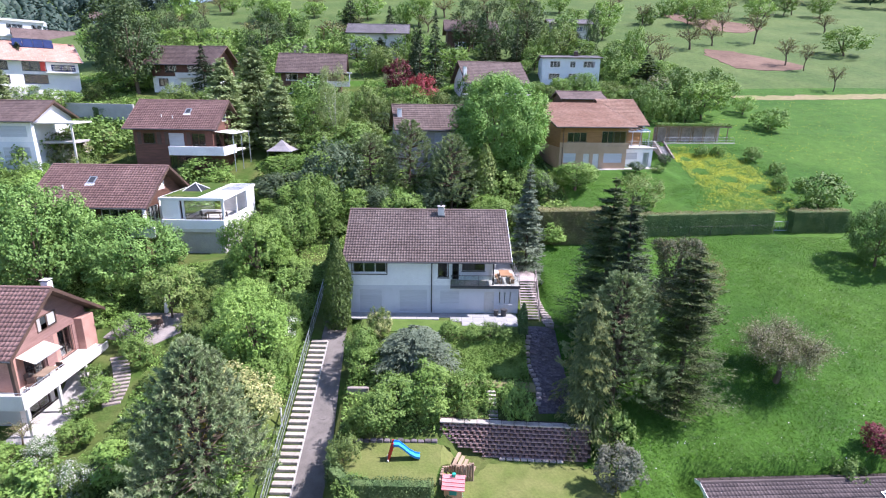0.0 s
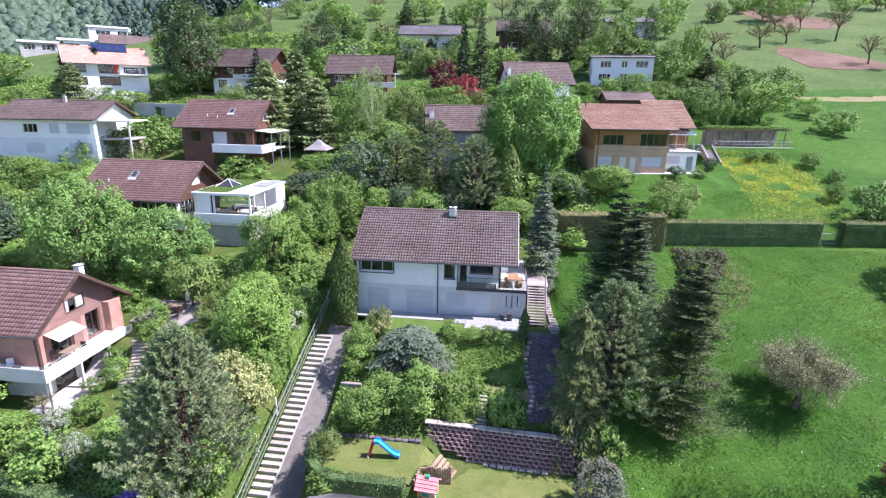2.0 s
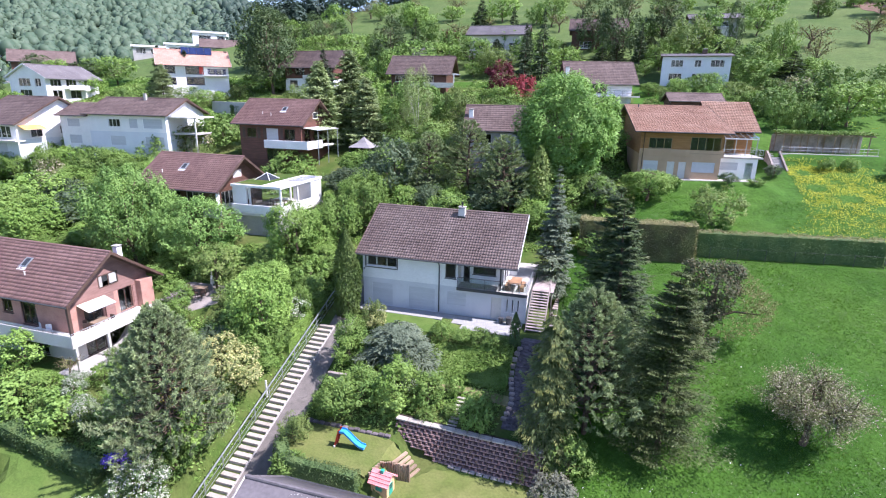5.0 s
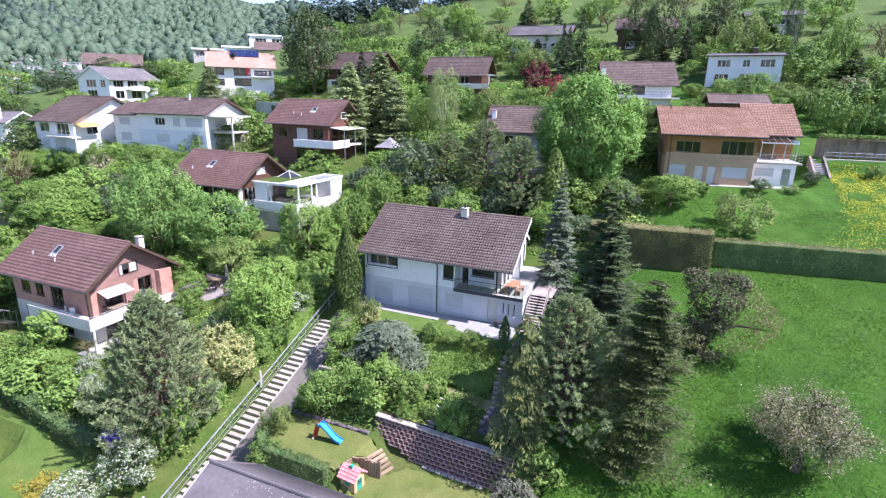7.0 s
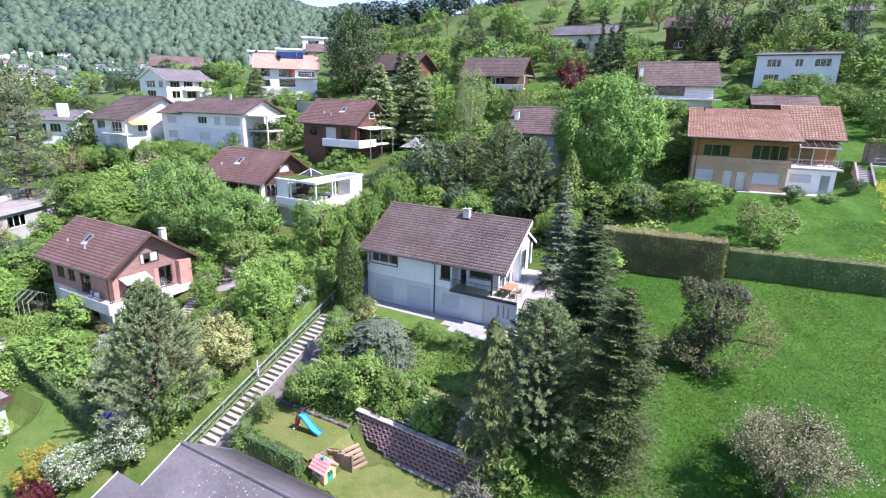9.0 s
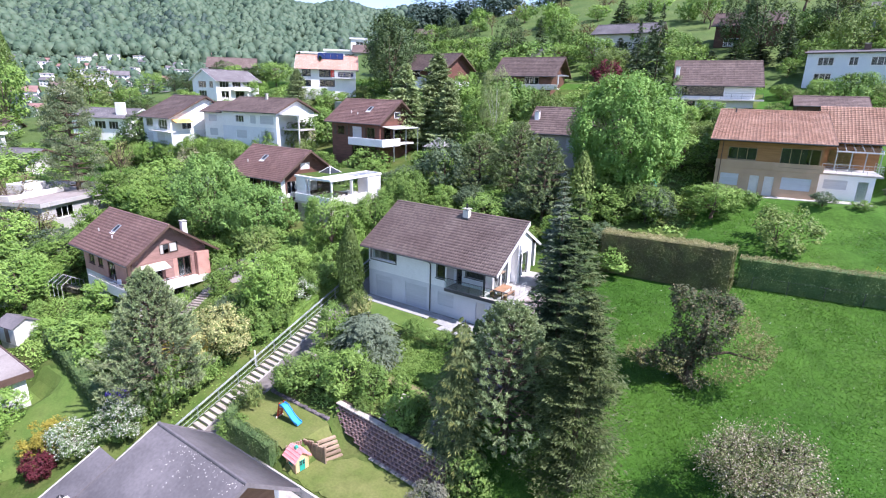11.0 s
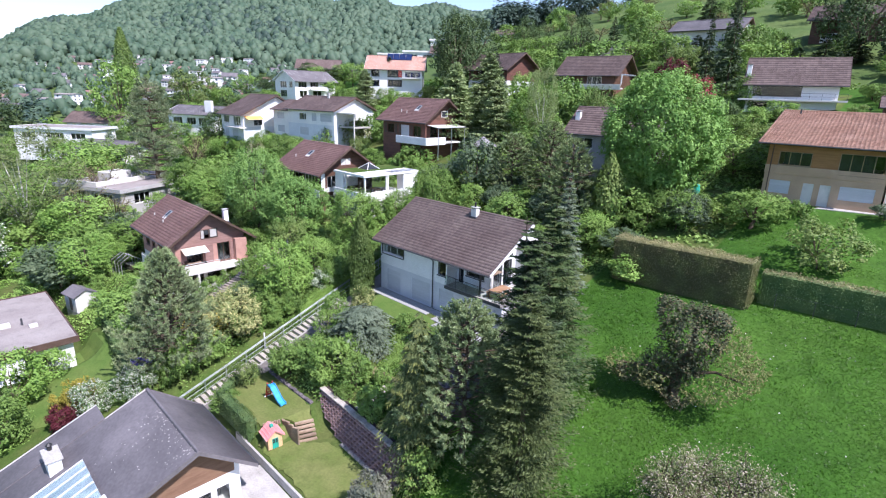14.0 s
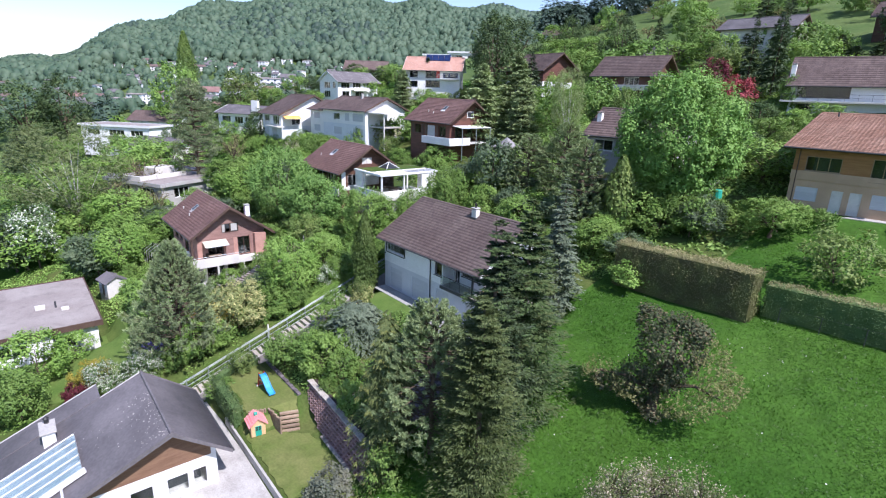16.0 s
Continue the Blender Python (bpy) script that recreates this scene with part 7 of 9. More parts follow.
plant("light", -55.5, 65.2, 3.8, 2.2)
plant("white_flower", -22.2, 27.2, 2.4, 1.5)
plant("white_flower", -25.6, 28.8, 1.9, 1.3)
plant("shrub_fresh", -27.4, 28.0, 1.8, 1.4)
plant("bare_tree", -27.6, 30.2, 2.4, 1.3, label="small bare-branched shrub below the chalet")
for x, y, h in ((-84.0, 60.6, 4.2), (-79.5, 60.0, 5.0), (-75.5, 61.5, 4.6), (-71.5, 63.5, 4.4), (-50.5, 66.0, 4.4), (-58.0, 64.6, 4.8)):
    plant("light", x, y, h, 2.3)
plant("round", -28.8, 47.4, 7.2, 4.7)
plant("small", -23.7, 43.4, 4.9, 2.9)
plant("light", -17.9, 48.7, 7.4, 3.1)
plant("light", -15.3, 54.0, 5.6, 2.7)
plant("light", -14.4, 37.4, 6.9, 2.8)
plant("light", -16.9, 42.3, 4.6, 2.4)
plant("light", -13.8, 57.4, 7.2, 2.7)
plant("shrub_fresh", -12.9, 41.4, 2.8, 1.3)
plant("shrub", -6.1, 38.2, 3.4, 1.5)
plant("yellowish", -5.0, 40.0, 2.9, 1.1)
plant("shrub_fresh", -5.9, 36.9, 2.5, 1.4)
plant("shrub", -4.4, 32.3, 3.0, 1.7)
plant("shrub", -3.1, 33.3, 3.0, 2.0)
plant("shrub_fresh", -5.6, 31.9, 2.2, 1.0)
plant("shrub_fresh", -0.5, 33.9, 3.4, 2.0)
plant("shrub", 1.8, 34.4, 2.6, 1.3)
plant("low", 5.6, 33.2, 2.5, 1.3)
plant("shrub_fresh", -1.4, 36.4, 2.3, 1.4)
for x, h in ((1.0, 1.5), (2.6, 1.2), (4.2, 1.3), (5.6, 1.1)):
    plant("shrub", x, 40.3, h, 1.0)
plant("yellowish", -6.0, 29.1, 2.3, 1.2)
plant("shrub", -5.3, 27.0, 1.5, 1.3)
plant("dark", -13.1, 63.9, 8.6, 3.7)
plant("pine", -8.9, 66.2, 8.2, 3.4)
plant("pine", -4.1, 67.1, 9.5, 3.8)
plant("pine", 1.2, 63.6, 9.1, 3.7)
plant("narrow", 5.2, 64.4, 7.9, 1.5)
plant("light", 8.9, 67.4, 4.5, 2.3)
plant("spruce_far", -45.6, 106.1, 10.2, 3.5)
plant("dark_far", -35.2, 79.5, 4.4, 2.7)
plant("light_far", -19.6, 84.4, 7.4, 4.3)
plant("birch", -16.4, 82.2, 13.3, 2.7)
plant("yellowish", -12.2, 92.2, 7.0, 3.1)
plant("shrub", -13.5, 79.2, 5.2, 4.0)
plant("far_shrub", -23.2, 99.1, 6.4, 3.8)
plant("red", -8.9, 109.9, 7.0, 2.7)
plant("redpink", -3.8, 108.5, 4.6, 3.6)
plant("spruce_far", -1.7, 115.5, 15.8, 2.8)
plant("spruce_far", -5.9, 124.5, 10.5, 2.4)
plant("spruce_far", -38.0, 141.3, 10.3, 3.0)
plant("dark_far", -40.7, 129.6, 13.6, 4.9)
plant("dark_far", -72.5, 130.2, 14.9, 6.3)
plant("dark_far", -64.5, 149.3, 9.3, 4.0)
plant("light_far", -79.0, 130.5, 8.2, 4.9)
plant("far_shrub", -62.6, 111.3, 4.7, 5.5)
plant("spruce_far", -77.6, 102.8, 10.9, 3.9)
plant("yellowish", -42.5, 76.2, 2.5, 3.0)
plant("far_shrub", -49.8, 78.9, 5.2, 4.5)
plant("far_shrub", -53.8, 74.8, 5.0, 4.3)
plant("far_shrub", -56.1, 70.3, 4.7, 3.6)
plant("light_far", -49.8, 61.4, 4.2, 3.6)
plant("shrub", -30.4, 41.6, 3.0, 2.1)
plant("shrub", -25.5, 40.0, 2.9, 1.5)
plant("low", -26.6, 36.6, 1.6, 1.1)
plant("shrub_fresh", -24.6, 34.3, 1.8, 1.2)
plant("shrub_fresh", -24.4, 30.5, 1.8, 1.4)
plant("shrub_fresh", -24.4, 26.6, 1.8, 1.8)
plant("shrub_fresh", -20.6, 28.2, 2.4, 1.8)
plant("shrub", -23.7, 38.1, 2.4, 1.5)
plant("shrub_fresh", -15.5, 35.5, 3.1, 1.4)
plant("low", -12.6, 28.1, 2.2, 1.1)
plant("low", -14.7, 27.1, 1.8, 1.7)
plant("shrub", -18.2, 39.2, 2.9, 1.5)
plant("shrub", -36.8, 49.0, 2.9, 2.7)
plant("shrub_fresh", -29.6, 44.9, 2.7, 2.2)
plant("shrub_fresh", -22.2, 71.3, 3.2, 2.5)
plant("shrub", -31.2, 71.1, 3.2, 3.7)
plant("shrub", -18.7, 80.1, 3.5, 3.2)
plant("light", 17.6, 69.7, 3.9, 3.2)
plant("yellowish", 24.3, 64.9, 4.4, 3.4)
plant("shrub", 11.7, 66.7, 3.8, 2.3)
plant("shrub", 18.1, 85.9, 3.8, 1.5)
plant("light_far", 45.1, 132.4, 9.7, 2.9)
plant("dark_far", 37.2, 142.7, 13.4, 2.1)
plant("old_fruit", 50.3, 130.2, 9.6, 3.5)
plant("light_far", 46.9, 99.0, 6.4, 4.9)
plant("far_shrub", 47.5, 110.9, 5.9, 4.9)
plant("far_shrub", 39.8, 95.9, 4.2, 1.6)
plant("far_shrub", 37.2, 97.2, 5.3, 2.2)
plant("pale", 41.8, 108.8, 4.7, 3.0)
plant("dark_far", 12.9, 138.0, 15.8, 5.2)
plant("dark_far", 6.6, 150.1, 14.0, 4.8)
plant("dark_far", 23.3, 158.3, 13.1, 5.1)
plant("yellowish", 27.3, 136.7, 10.0, 5.2)
plant("spruce_far", 17.3, 133.4, 9.8, 2.2)
plant("light_far", 27.5, 194.9, 10.0, 7.2)
plant("light_far", -26.2, 196.2, 8.1, 6.2)
plant("spruce_far", -28.6, 175.2, 10.9, 3.7)
plant("spruce_far", -14.4, 152.5, 11.1, 3.3)
plant("light_far", -8.4, 186.7, 9.6, 5.0)
plant("far_shrub", -12.2, 143.5, 6.0, 4.6)
plant("yellowish", -13.4, 127.0, 5.4, 4.8)
plant("pale", -11.2, 117.1, 3.1, 1.9)
plant("light_far", -51.6, 183.5, 7.6, 5.8)
plant("old_fruit", -75.8, 181.2, 9.3, 2.9)
plant("light_far", -75.2, 204.0, 6.3, 4.3)
plant("old_fruit", 87.8, 180.0, 9.3, 3.8)
plant("old_fruit", 84.1, 197.2, 9.2, 4.2)
plant("old_fruit", 91.5, 167.1, 12.1, 5.3)
plant("old_fruit", 85.6, 140.3, 8.8, 3.8)
plant("old_fruit", 87.0, 134.9, 8.5, 2.6)
plant("old_fruit", 82.8, 117.4, 6.9, 2.6)
plant("old_fruit", 68.1, 195.9, 9.1, 4.2)
plant("old_fruit", 61.1, 212.2, 8.7, 4.5)
plant("light_far", 142.2, 217.1, 8.9, 4.6)
plant("old_fruit", 134.9, 222.9, 9.2, 4.7)
plant("light_far", 99.0, 213.2, 8.8, 5.6)
plant("far_shrub", 47.0, 64.8, 4.4, 3.4)
plant("shrub", 44.9, 70.0, 2.4, 1.2)
plant("round", 45.5, 52.9, 6.7, 3.2)
plant("red", 29.6, 30.6, 2.2, 1.2)
plant("low", 27.3, 29.7, 2.3, 1.2)
plant("ivy_bush", 11.4, 28.2, 3.4, 1.6)
plant("light_far", -166.1, 63.5, 20.0, 7.7)
plant("yellowish", -147.7, 79.9, 13.7, 9.0)
plant("dark_far", -201.3, 34.9, 23.3, 9.2)
plant("dark_far", -206.3, 21.7, 22.9, 11.8)
plant("spruce_far", -150.5, 19.3, 14.5, 6.6)
plant("birch", -68.4, 23.5, 20.0, 9.3)
plant("white_tree", -58.5, 17.9, 10.2, 3.5)
plant("dark", -45.6, 23.7, 6.3, 3.8)
plant("light", -57.1, 29.2, 8.2, 5.2)
plant("pine_tall", -69.7, 43.7, 20.5, 4.4)
plant("bare_tree", -72.4, 35.6, 11.8, 4.9)
plant("bare_tree", -59.5, 30.5, 11.0, 4.4)
plant("bare_tree", -55.6, 33.0, 9.0, 3.6)
plant("light", -57.2, 45.7, 7.6, 4.2)
plant("light", -43.4, 26.8, 6.3, 4.0)
plant("dark", -61.6, 15.1, 9.5, 4.0)
plant("light_far", -99.1, 15.9, 9.4, 4.8)
plant("far_shrub", -87.1, 58.2, 5.3, 4.8)
plant("pale", -84.7, 70.7, 5.6, 5.0)
plant("far_shrub", -63.1, 74.7, 4.9, 5.7)
plant("light_far", -57.1, 51.6, 6.3, 4.3)
plant("shrub_fresh", -21.8, 15.6, 5.4, 3.1)
plant("shrub", -17.1, 14.2, 5.0, 2.5)
plant("white_flower", -13.2, 22.9, 3.0, 2.0)
plant("white_flower", -14.6, 20.3, 2.8, 1.9)
for i, (x, y, h, r) in enumerate(((-13.1, 22.6, 1.0, 0.9), (-14.2, 24.4, 1.4, 1.2), (-13.0, 26.3, 1.1, 0.9), (-14.4, 28.6, 1.6, 1.3), (-13.2, 30.6, 1.2, 0.9), (-14.2, 33.0, 1.5, 1.2), (-13.1, 35.4, 1.1, 0.9), (-13.9, 37.6, 1.5, 1.2))):
    plant("low" if i % 2 == 0 else "shrub_fresh", x, y, h, r)
plant("dark", 27.0, 74.0, 1.5, 1.2)
plant("low", 20.6, 73.0, 1.3, 1.5)
plant("low", 30.2, 74.6, 0.8, 1.2)
plant("ochre_dome", -17.1, 19.4, 2.3, 2.0)
plant("red_dome", -15.1, 18.1, 1.9, 1.4)
plant("shrub_fresh", -24.5, 19.0, 2.6, 2.0)
plant("golden", -15.2, 29.6, 3.4, 2.1)
plant("light", -37.8, 50.5, 5.3, 2.7)
plant("white_flower", -13.4, 41.1, 2.5, 1.8)
plant("shrub", -13.4, 35.4, 2.9, 1.8)
plant("low", -12.8, 37.3, 2.3, 1.2)
plant("low", -25.7, 33.1, 1.4, 1.1)
plant("dark", -17.4, 34.9, 3.1, 1.6)
plant("shrub_fresh", -13.2, 27.4, 3.3, 1.7)
plant("shrub_fresh", 6.3, 66.4, 4.6, 3.5)
plant("dark", 10.8, 69.0, 3.5, 2.7)
plant("dark", 0.9, 64.9, 8.3, 1.3)
plant("shrub", 6.3, 60.0, 3.4, 2.1)
plant("light", -17.2, 51.4, 4.3, 2.2)
plant("far_shrub", 4.6, 106.1, 5.1, 1.8)
plant("yellowish", -14.3, 124.6, 6.7, 3.5)
plant("red", -31.0, 150.4, 5.7, 2.2)
plant("spruce_far", -4.8, 113.4, 13.5, 2.5)
plant("spruce_far", -6.8, 130.4, 9.8, 2.2)
plant("dark_far", -65.5, 114.9, 19.1, 6.8)
plant("light_far", -120.5, 117.6, 5.8, 4.1)
plant("spruce_far", -82.9, 100.9, 12.3, 4.0)
plant("dark_far", -76.8, 157.0, 11.0, 3.8)
plant("light_far", -33.8, 101.4, 6.9, 3.5)
plant("far_shrub", -40.7, 85.8, 5.6, 3.4)
plant("low", -23.8, 26.4, 2.8, 2.2)
plant("low", -29.0, 26.6, 2.9, 2.8)
plant("shrub", -13.2, 36.6, 2.6, 1.6)
plant("shrub_fresh", -32.7, 30.4, 3.2, 2.2)
plant("light_far", -129.5, 114.5, 6.0, 3.5)
plant("bare_tree", -71.0, 50.9, 11.3, 3.6)
plant("light", -51.4, 45.7, 6.7, 4.2)
plant("dark_far", -86.5, 62.8, 9.4, 4.8)


# ---- where nothing grows ----
CLEAR_OF = [(-9.0, 9.6, 40.4, 56.0), (-11.4, -7.2, 20.0, 50.0), (-7.2, 12.5, 24.0, 31.9), (-16.0, 8.0, 8.0, 26.0), (-42.5, -26.5, 30.0, 42.0), (-42.5, -21.5, 50.0, 63.5), (-43.0, -26.0, 69.5, 81.5), (15.0, 35.0, 72.0, 88.0),
            (-34.0, -17.0, 107.0, 121.0), (-60.0, -43.0, 107.0, 121.0), (-64.0, -43.0, 65.0, 80.0), (-90.0, -74.0, 61.0, 79.0), (-43.0, -25.0, 10.0, 22.5), (-75.0, -56.0, 26.0, 44.0), (19.5, 36.0, 117.0, 130.0), (3.0, 18.0, 103.0, 119.0),
            (-9.0, 5.0, 71.0, 85.0), (-25.0, -8.0, 139.0, 152.0), (0.0, 15.0, 150.0, 163.0), (-27.5, -21.5, 39.5, 44.5), (7.0, 10.0, 32.0, 42.0), (-30.0, -14.5, 20.2, 25.2), (-26.0, -17.0, 15.0, 21.0), (-27.5, -22.8, 28.0, 40.0), (0.3, 7.4, 36.8, 40.6)]


def is_free(x, y, margin=0.0):
    return not any(a - margin < x < b + margin and c - margin < y < d + margin for a, b, c, d in CLEAR_OF)


def free_mask(x, y):
    ok = np.ones(len(x), bool)
    for a, b, c, d in CLEAR_OF:
        ok &= ~((a < x) & (x < b) & (c < y) & (y < d))
    return ok


# ---- smaller shrubs that fill the gardens ----
def fill_gardens(count, x0, x1, y0, y1, kinds, h0, h1, seed, gap):
    rng = random.Random(seed)
    done = []
    for _ in range(count * 6):
        if len(done) >= count:
            break
        x, y = rng.uniform(x0, x1), rng.uniform(y0, y1)
        if not is_free(x, y, 0.8) or any(math.hypot(x - a, y - b) < gap for a, b in done):
            continue
        done.append((x, y))
        h = rng.uniform(h0, h1)
        plant(rng.choice(kinds), x, y, h, h * rng.uniform(0.6, 0.95))


fill_gardens(56, -26, -12.7, 24, 52, ("shrub", "shrub_fresh", "low", "low", "yellowish", "shrub"), 0.9, 2.3, 5, 1.7)
fill_gardens(16, -5.4, 7, 32.6, 37, ("shrub", "shrub_fresh", "low", "low"), 0.8, 1.5, 6, 1.5)
fill_gardens(52, -60, -12, 42, 70, ("shrub", "shrub_fresh", "shrub", "yellowish", "low"), 1.4, 3.2, 7, 2.6)
fill_gardens(60, -62, -44, 20, 64, ("shrub", "light", "shrub_fresh", "dark", "light"), 2.5, 5.5, 8, 3.6)
fill_gardens(50, -50, 14, 82, 106, ("far_shrub", "light_far", "light_far", "yellowish", "dark_far"), 2.2, 5.0, 9, 4.0)
fill_gardens(34, -22, 14, 56, 72, ("shrub", "dark", "shrub_fresh", "light"), 2.0, 4.2, 10, 3.0)
fill_gardens(50, -75, 45, 120, 145, ("far_shrub", "light_far", "light_far", "light_far", "spruce_far"), 3.0, 7.0, 11, 5.5)
fill_gardens(44, -125, -62, 44, 112, ("far_shrub", "light_far", "light_far", "dark_far", "light_far"), 2.2, 4.6, 12, 5.5)
fill_gardens(50, -215, -110, 20, 120, ("light_far", "dark_far", "light_far", "light_far"), 3.5, 7.0, 13, 8.0)
fill_gardens(50, -110, -60, -5, 44, ("light_far", "dark_far", "light_far", "light"), 4.0, 9.0, 14, 6.0)
fill_gardens(26, -40, -14, 10, 27, ("shrub", "shrub_fresh", "low", "yellowish"), 1.2, 2.6, 15, 2.4)
fill_gardens(46, -95, 130, 150, 235, ("old_fruit", "light_far", "old_fruit", "far_shrub"), 5.0, 8.5, 16, 11.0)
CLEAR_OF.append((16.0, 36.0, 98.0, 101.0))
fill_gardens(30, 2, 44, 96, 119, ("far_shrub", "shrub", "light", "yellowish", "shrub_fresh"), 1.6, 3.6, 18, 3.0)
CLEAR_OF.pop()
for x, y, h, r, k in ((39.5, 81.8, 1.6, 1.2, "low"), (42.5, 82.2, 1.5, 1.2, "shrub"), (33.0, 79.0, 1.7, 1.1, "dark"), (46.5, 80.0, 2.2, 1.5, "shrub"), (47.6, 75.5, 1.6, 1.2, "low"), (48.4, 70.5, 1.5, 1.1, "shrub")):
    plant(k, x, y, h, r)
fill_gardens(16, 36, 58, 93, 128, ("far_shrub", "light_far", "far_shrub"), 2.5, 5.0, 17, 4.5)


for x, y, h in ((-60, 64.5, 3.4), (-56.5, 64.0, 4.2), (-53, 65.0, 3.2), (-49.5, 64.5, 3.8), (-46.5, 65.5, 3.4), (-63.5, 63, 4.0)):
    plant("shrub_fresh", x, y, h, 2.1)
for x, y, h in ((-79.5, 93.5, 2.6), (-76.5, 96.5, 2.4), (-73.0, 99.5, 2.6), (-69.5, 103.0, 2.3), (-66.5, 105.5, 2.8)):
    plant("yellowish", x, y, h, 2.2)
plant("spruce_mid", -76.0, 94.0, 10.0, 3.2)
plant("spruce_mid", -24.5, 81.5, 11.0, 3.4)
for x, y, h in ((-88, 59.5, 3.2), (-83.5, 59.0, 3.8), (-78.5, 60.5, 3.2), (-74.5, 62.5, 3.6)):
    plant("shrub", x, y, h, 2.2)
for x, y, h in ((-73.5, 66.0, 4.6), (-72.5, 70.0, 4.2), (-76.0, 64.5, 3.8), (-68.0, 65.5, 4.4), (-65.0, 69.0, 3.6)):
    plant("light", x, y, h, 2.3)
for x, y, h in ((-66.0, 27.0, 3.6), (-62.0, 27.5, 4.4), (-58.5, 30.5, 4.8), (-56.0, 34.5, 4.4), (-70.0, 26.0, 3.2), (-55.0, 39.0, 4.6)):
    plant("shrub_fresh", x, y, h, 2.4)
plant("pale", -66.5, 60.5, 4.2, 2.6)
plant("pale", -47.5, 58.0, 3.4, 2.2)


# ---- undergrowth, grass, flowers ----
def carpet(name, label, n, x0, x1, y0, y1, size, high, mat, seed, keep=None, slim=0.6, spread=0.6, upright=False, category="plants"):
    """Loose leaves or blades over a stretch of ground, in clumps."""
    rng = np.random.default_rng(seed)
    x, y = rng.uniform(x0, x1, n), rng.uniform(y0, y1, n)
    ok = free_mask(x, y)
    if keep is not None:
        ok &= keep(x, y)
    clump = 0.5 + 0.5 * np.sin(x * 1.1 + seed) * np.sin(y * 1.3 + 2 * seed) + 0.35 * np.sin(x * 0.37 + y * 0.29)
    if not upright and spread:
        ok &= clump > rng.uniform(-0.4, 0.75, n) * spread
    x, y, clump = x[ok], y[ok], clump[ok]
    z = ground_height(x, y)
    at = np.stack([x, y, z + np.clip(clump, 0.1, 1.2) * high * rng.uniform(0.1, 1, len(x))], -1)
    if upright:
        way = np.stack([rng.normal(size=len(x)), rng.normal(size=len(x)), 0.35 * rng.normal(size=len(x))], -1)
        way = unit(way)
        t = unit(np.array([0, 0, 1.0]) + 0.35 * rng.normal(size=(len(x), 3)))
        b = unit(np.cross(t, way))
        l2 = size * rng.uniform(0.6, 1.3, (len(x), 1)) / 2
        q = np.empty((len(x), 4, 3))
        q[:, 0], q[:, 2], q[:, 1], q[:, 3] = at - t * l2, at + t * l2, at + b * l2 * slim, at - b * l2 * slim
    else:
        q = leaf_quads(rng, at, 0.6 * rng.normal(size=(len(x), 3)) + np.array([0, 0, 1.0]), size, size * slim)
    return tagged(new(name, quads_mesh(name, q, mat)), label, category, kind="stuff")


carpet("undergrowth", "green undergrowth of herbs and perennials in the gardens", 60000, -46, 9.4, 24, 60, 0.24, 0.42, LEAF_MID, 21)
carpet("undergrowth", "fresh green undergrowth among the garden shrubs", 46000, -46, 9.4, 24, 60, 0.26, 0.36, LEAF_FRESH, 22)
carpet("undergrowth", "yellowish dry herbs among the garden shrubs", 12000, -46, 9.4, 24, 60, 0.2, 0.3, LEAF_YELLOW, 23)
carpet("undergrowth", "low green plants between the houses up the slope", 46000, -110, 16, 58, 122, 0.5, 0.5, LEAF_MID, 24)
carpet("undergrowth", "fresh green plants between the houses up the slope", 36000, -110, 16, 58, 122, 0.5, 0.45, LEAF_FRESH, 25)
carpet("undergrowth", "green garden plants below the path", 26000, -60, -12, 8, 26, 0.3, 0.3, LEAF_FRESH, 26)
carpet("meadow_blades", "long fresh grass of the meadow", 190000, 9.6, 50, 25, 58.6, 0.15, 0.04, BLADES, 31, None, 0.30, 0.0, False, "grass")
carpet("grass_tufts", "taller tufts of grass standing in the meadow", 22000, 9.8, 50, 25, 58, 0.24, 0.07, BLADES, 37, lambda x, y: np.sin(0.8 * x + 0.3 * y) * np.sin(0.7 * y - 0.25 * x + 1) + 0.4 * np.sin(2.1 * x + 1.7 * y) > np.abs(np.sin(x * 71.3 + y * 43.1)) - 0.45, 0.3, 0.2, True, "grass")
carpet("meadow_blades", "long uneven grass below the ochre house", 34000, 14.0, 48.0, 60.2, 80.0, 0.20, 0.06, BLADES, 38, None, 0.30, 0.7, False, "grass")


def flower_share(x, y):
    """How thick the dandelions stand: thickest by the steps and in a broad band, thin on the green strip below the house."""
    thick = 0.16 + 0.62 * np.exp(-((x - 36.5) / 3.4) ** 2 - ((y - 81.5) / 3.6) ** 2) + 0.42 * np.exp(-((x - 40.5) / 4.8) ** 2 - ((y - 74.0) / 4.6) ** 2)
    thick -= 0.5 * np.exp(-((x - 32.0) / 2.4) ** 2 - ((y - 71.5) / 4.5) ** 2) + 0.5 * np.clip((x - 44.5) / 4, 0, 1)
    thick *= 0.85 + 0.35 * np.sin(0.9 * x + 1.3 * y) * np.sin(1.4 * x - 0.8 * y + 1)
    return thick > np.modf(np.abs(np.sin(x * 91.7 + y * 57.3)) * 43758.5)[0]


carpet("dandelions", "yellow dandelion heads thick in the meadow", 62000, 31.5, 48.5, 64.0, 83.8, 0.11, 0.25, DANDELION, 33, flower_share, 0.9, 0.3, False, "flowers")
carpet("dandelions", "scattered dandelions on the upper meadow", 1500, 46, 84, 76, 110, 0.13, 0.12, DANDELION, 34, None, 0.9, 1.3, False, "flowers")
carpet("daisies", "sparse pale daisies in the meadow grass", 350, 12, 46, 27, 56, 0.09, 0.16, WHITEPAINT, 35, None, 0.9, 0.5, False, "flowers")

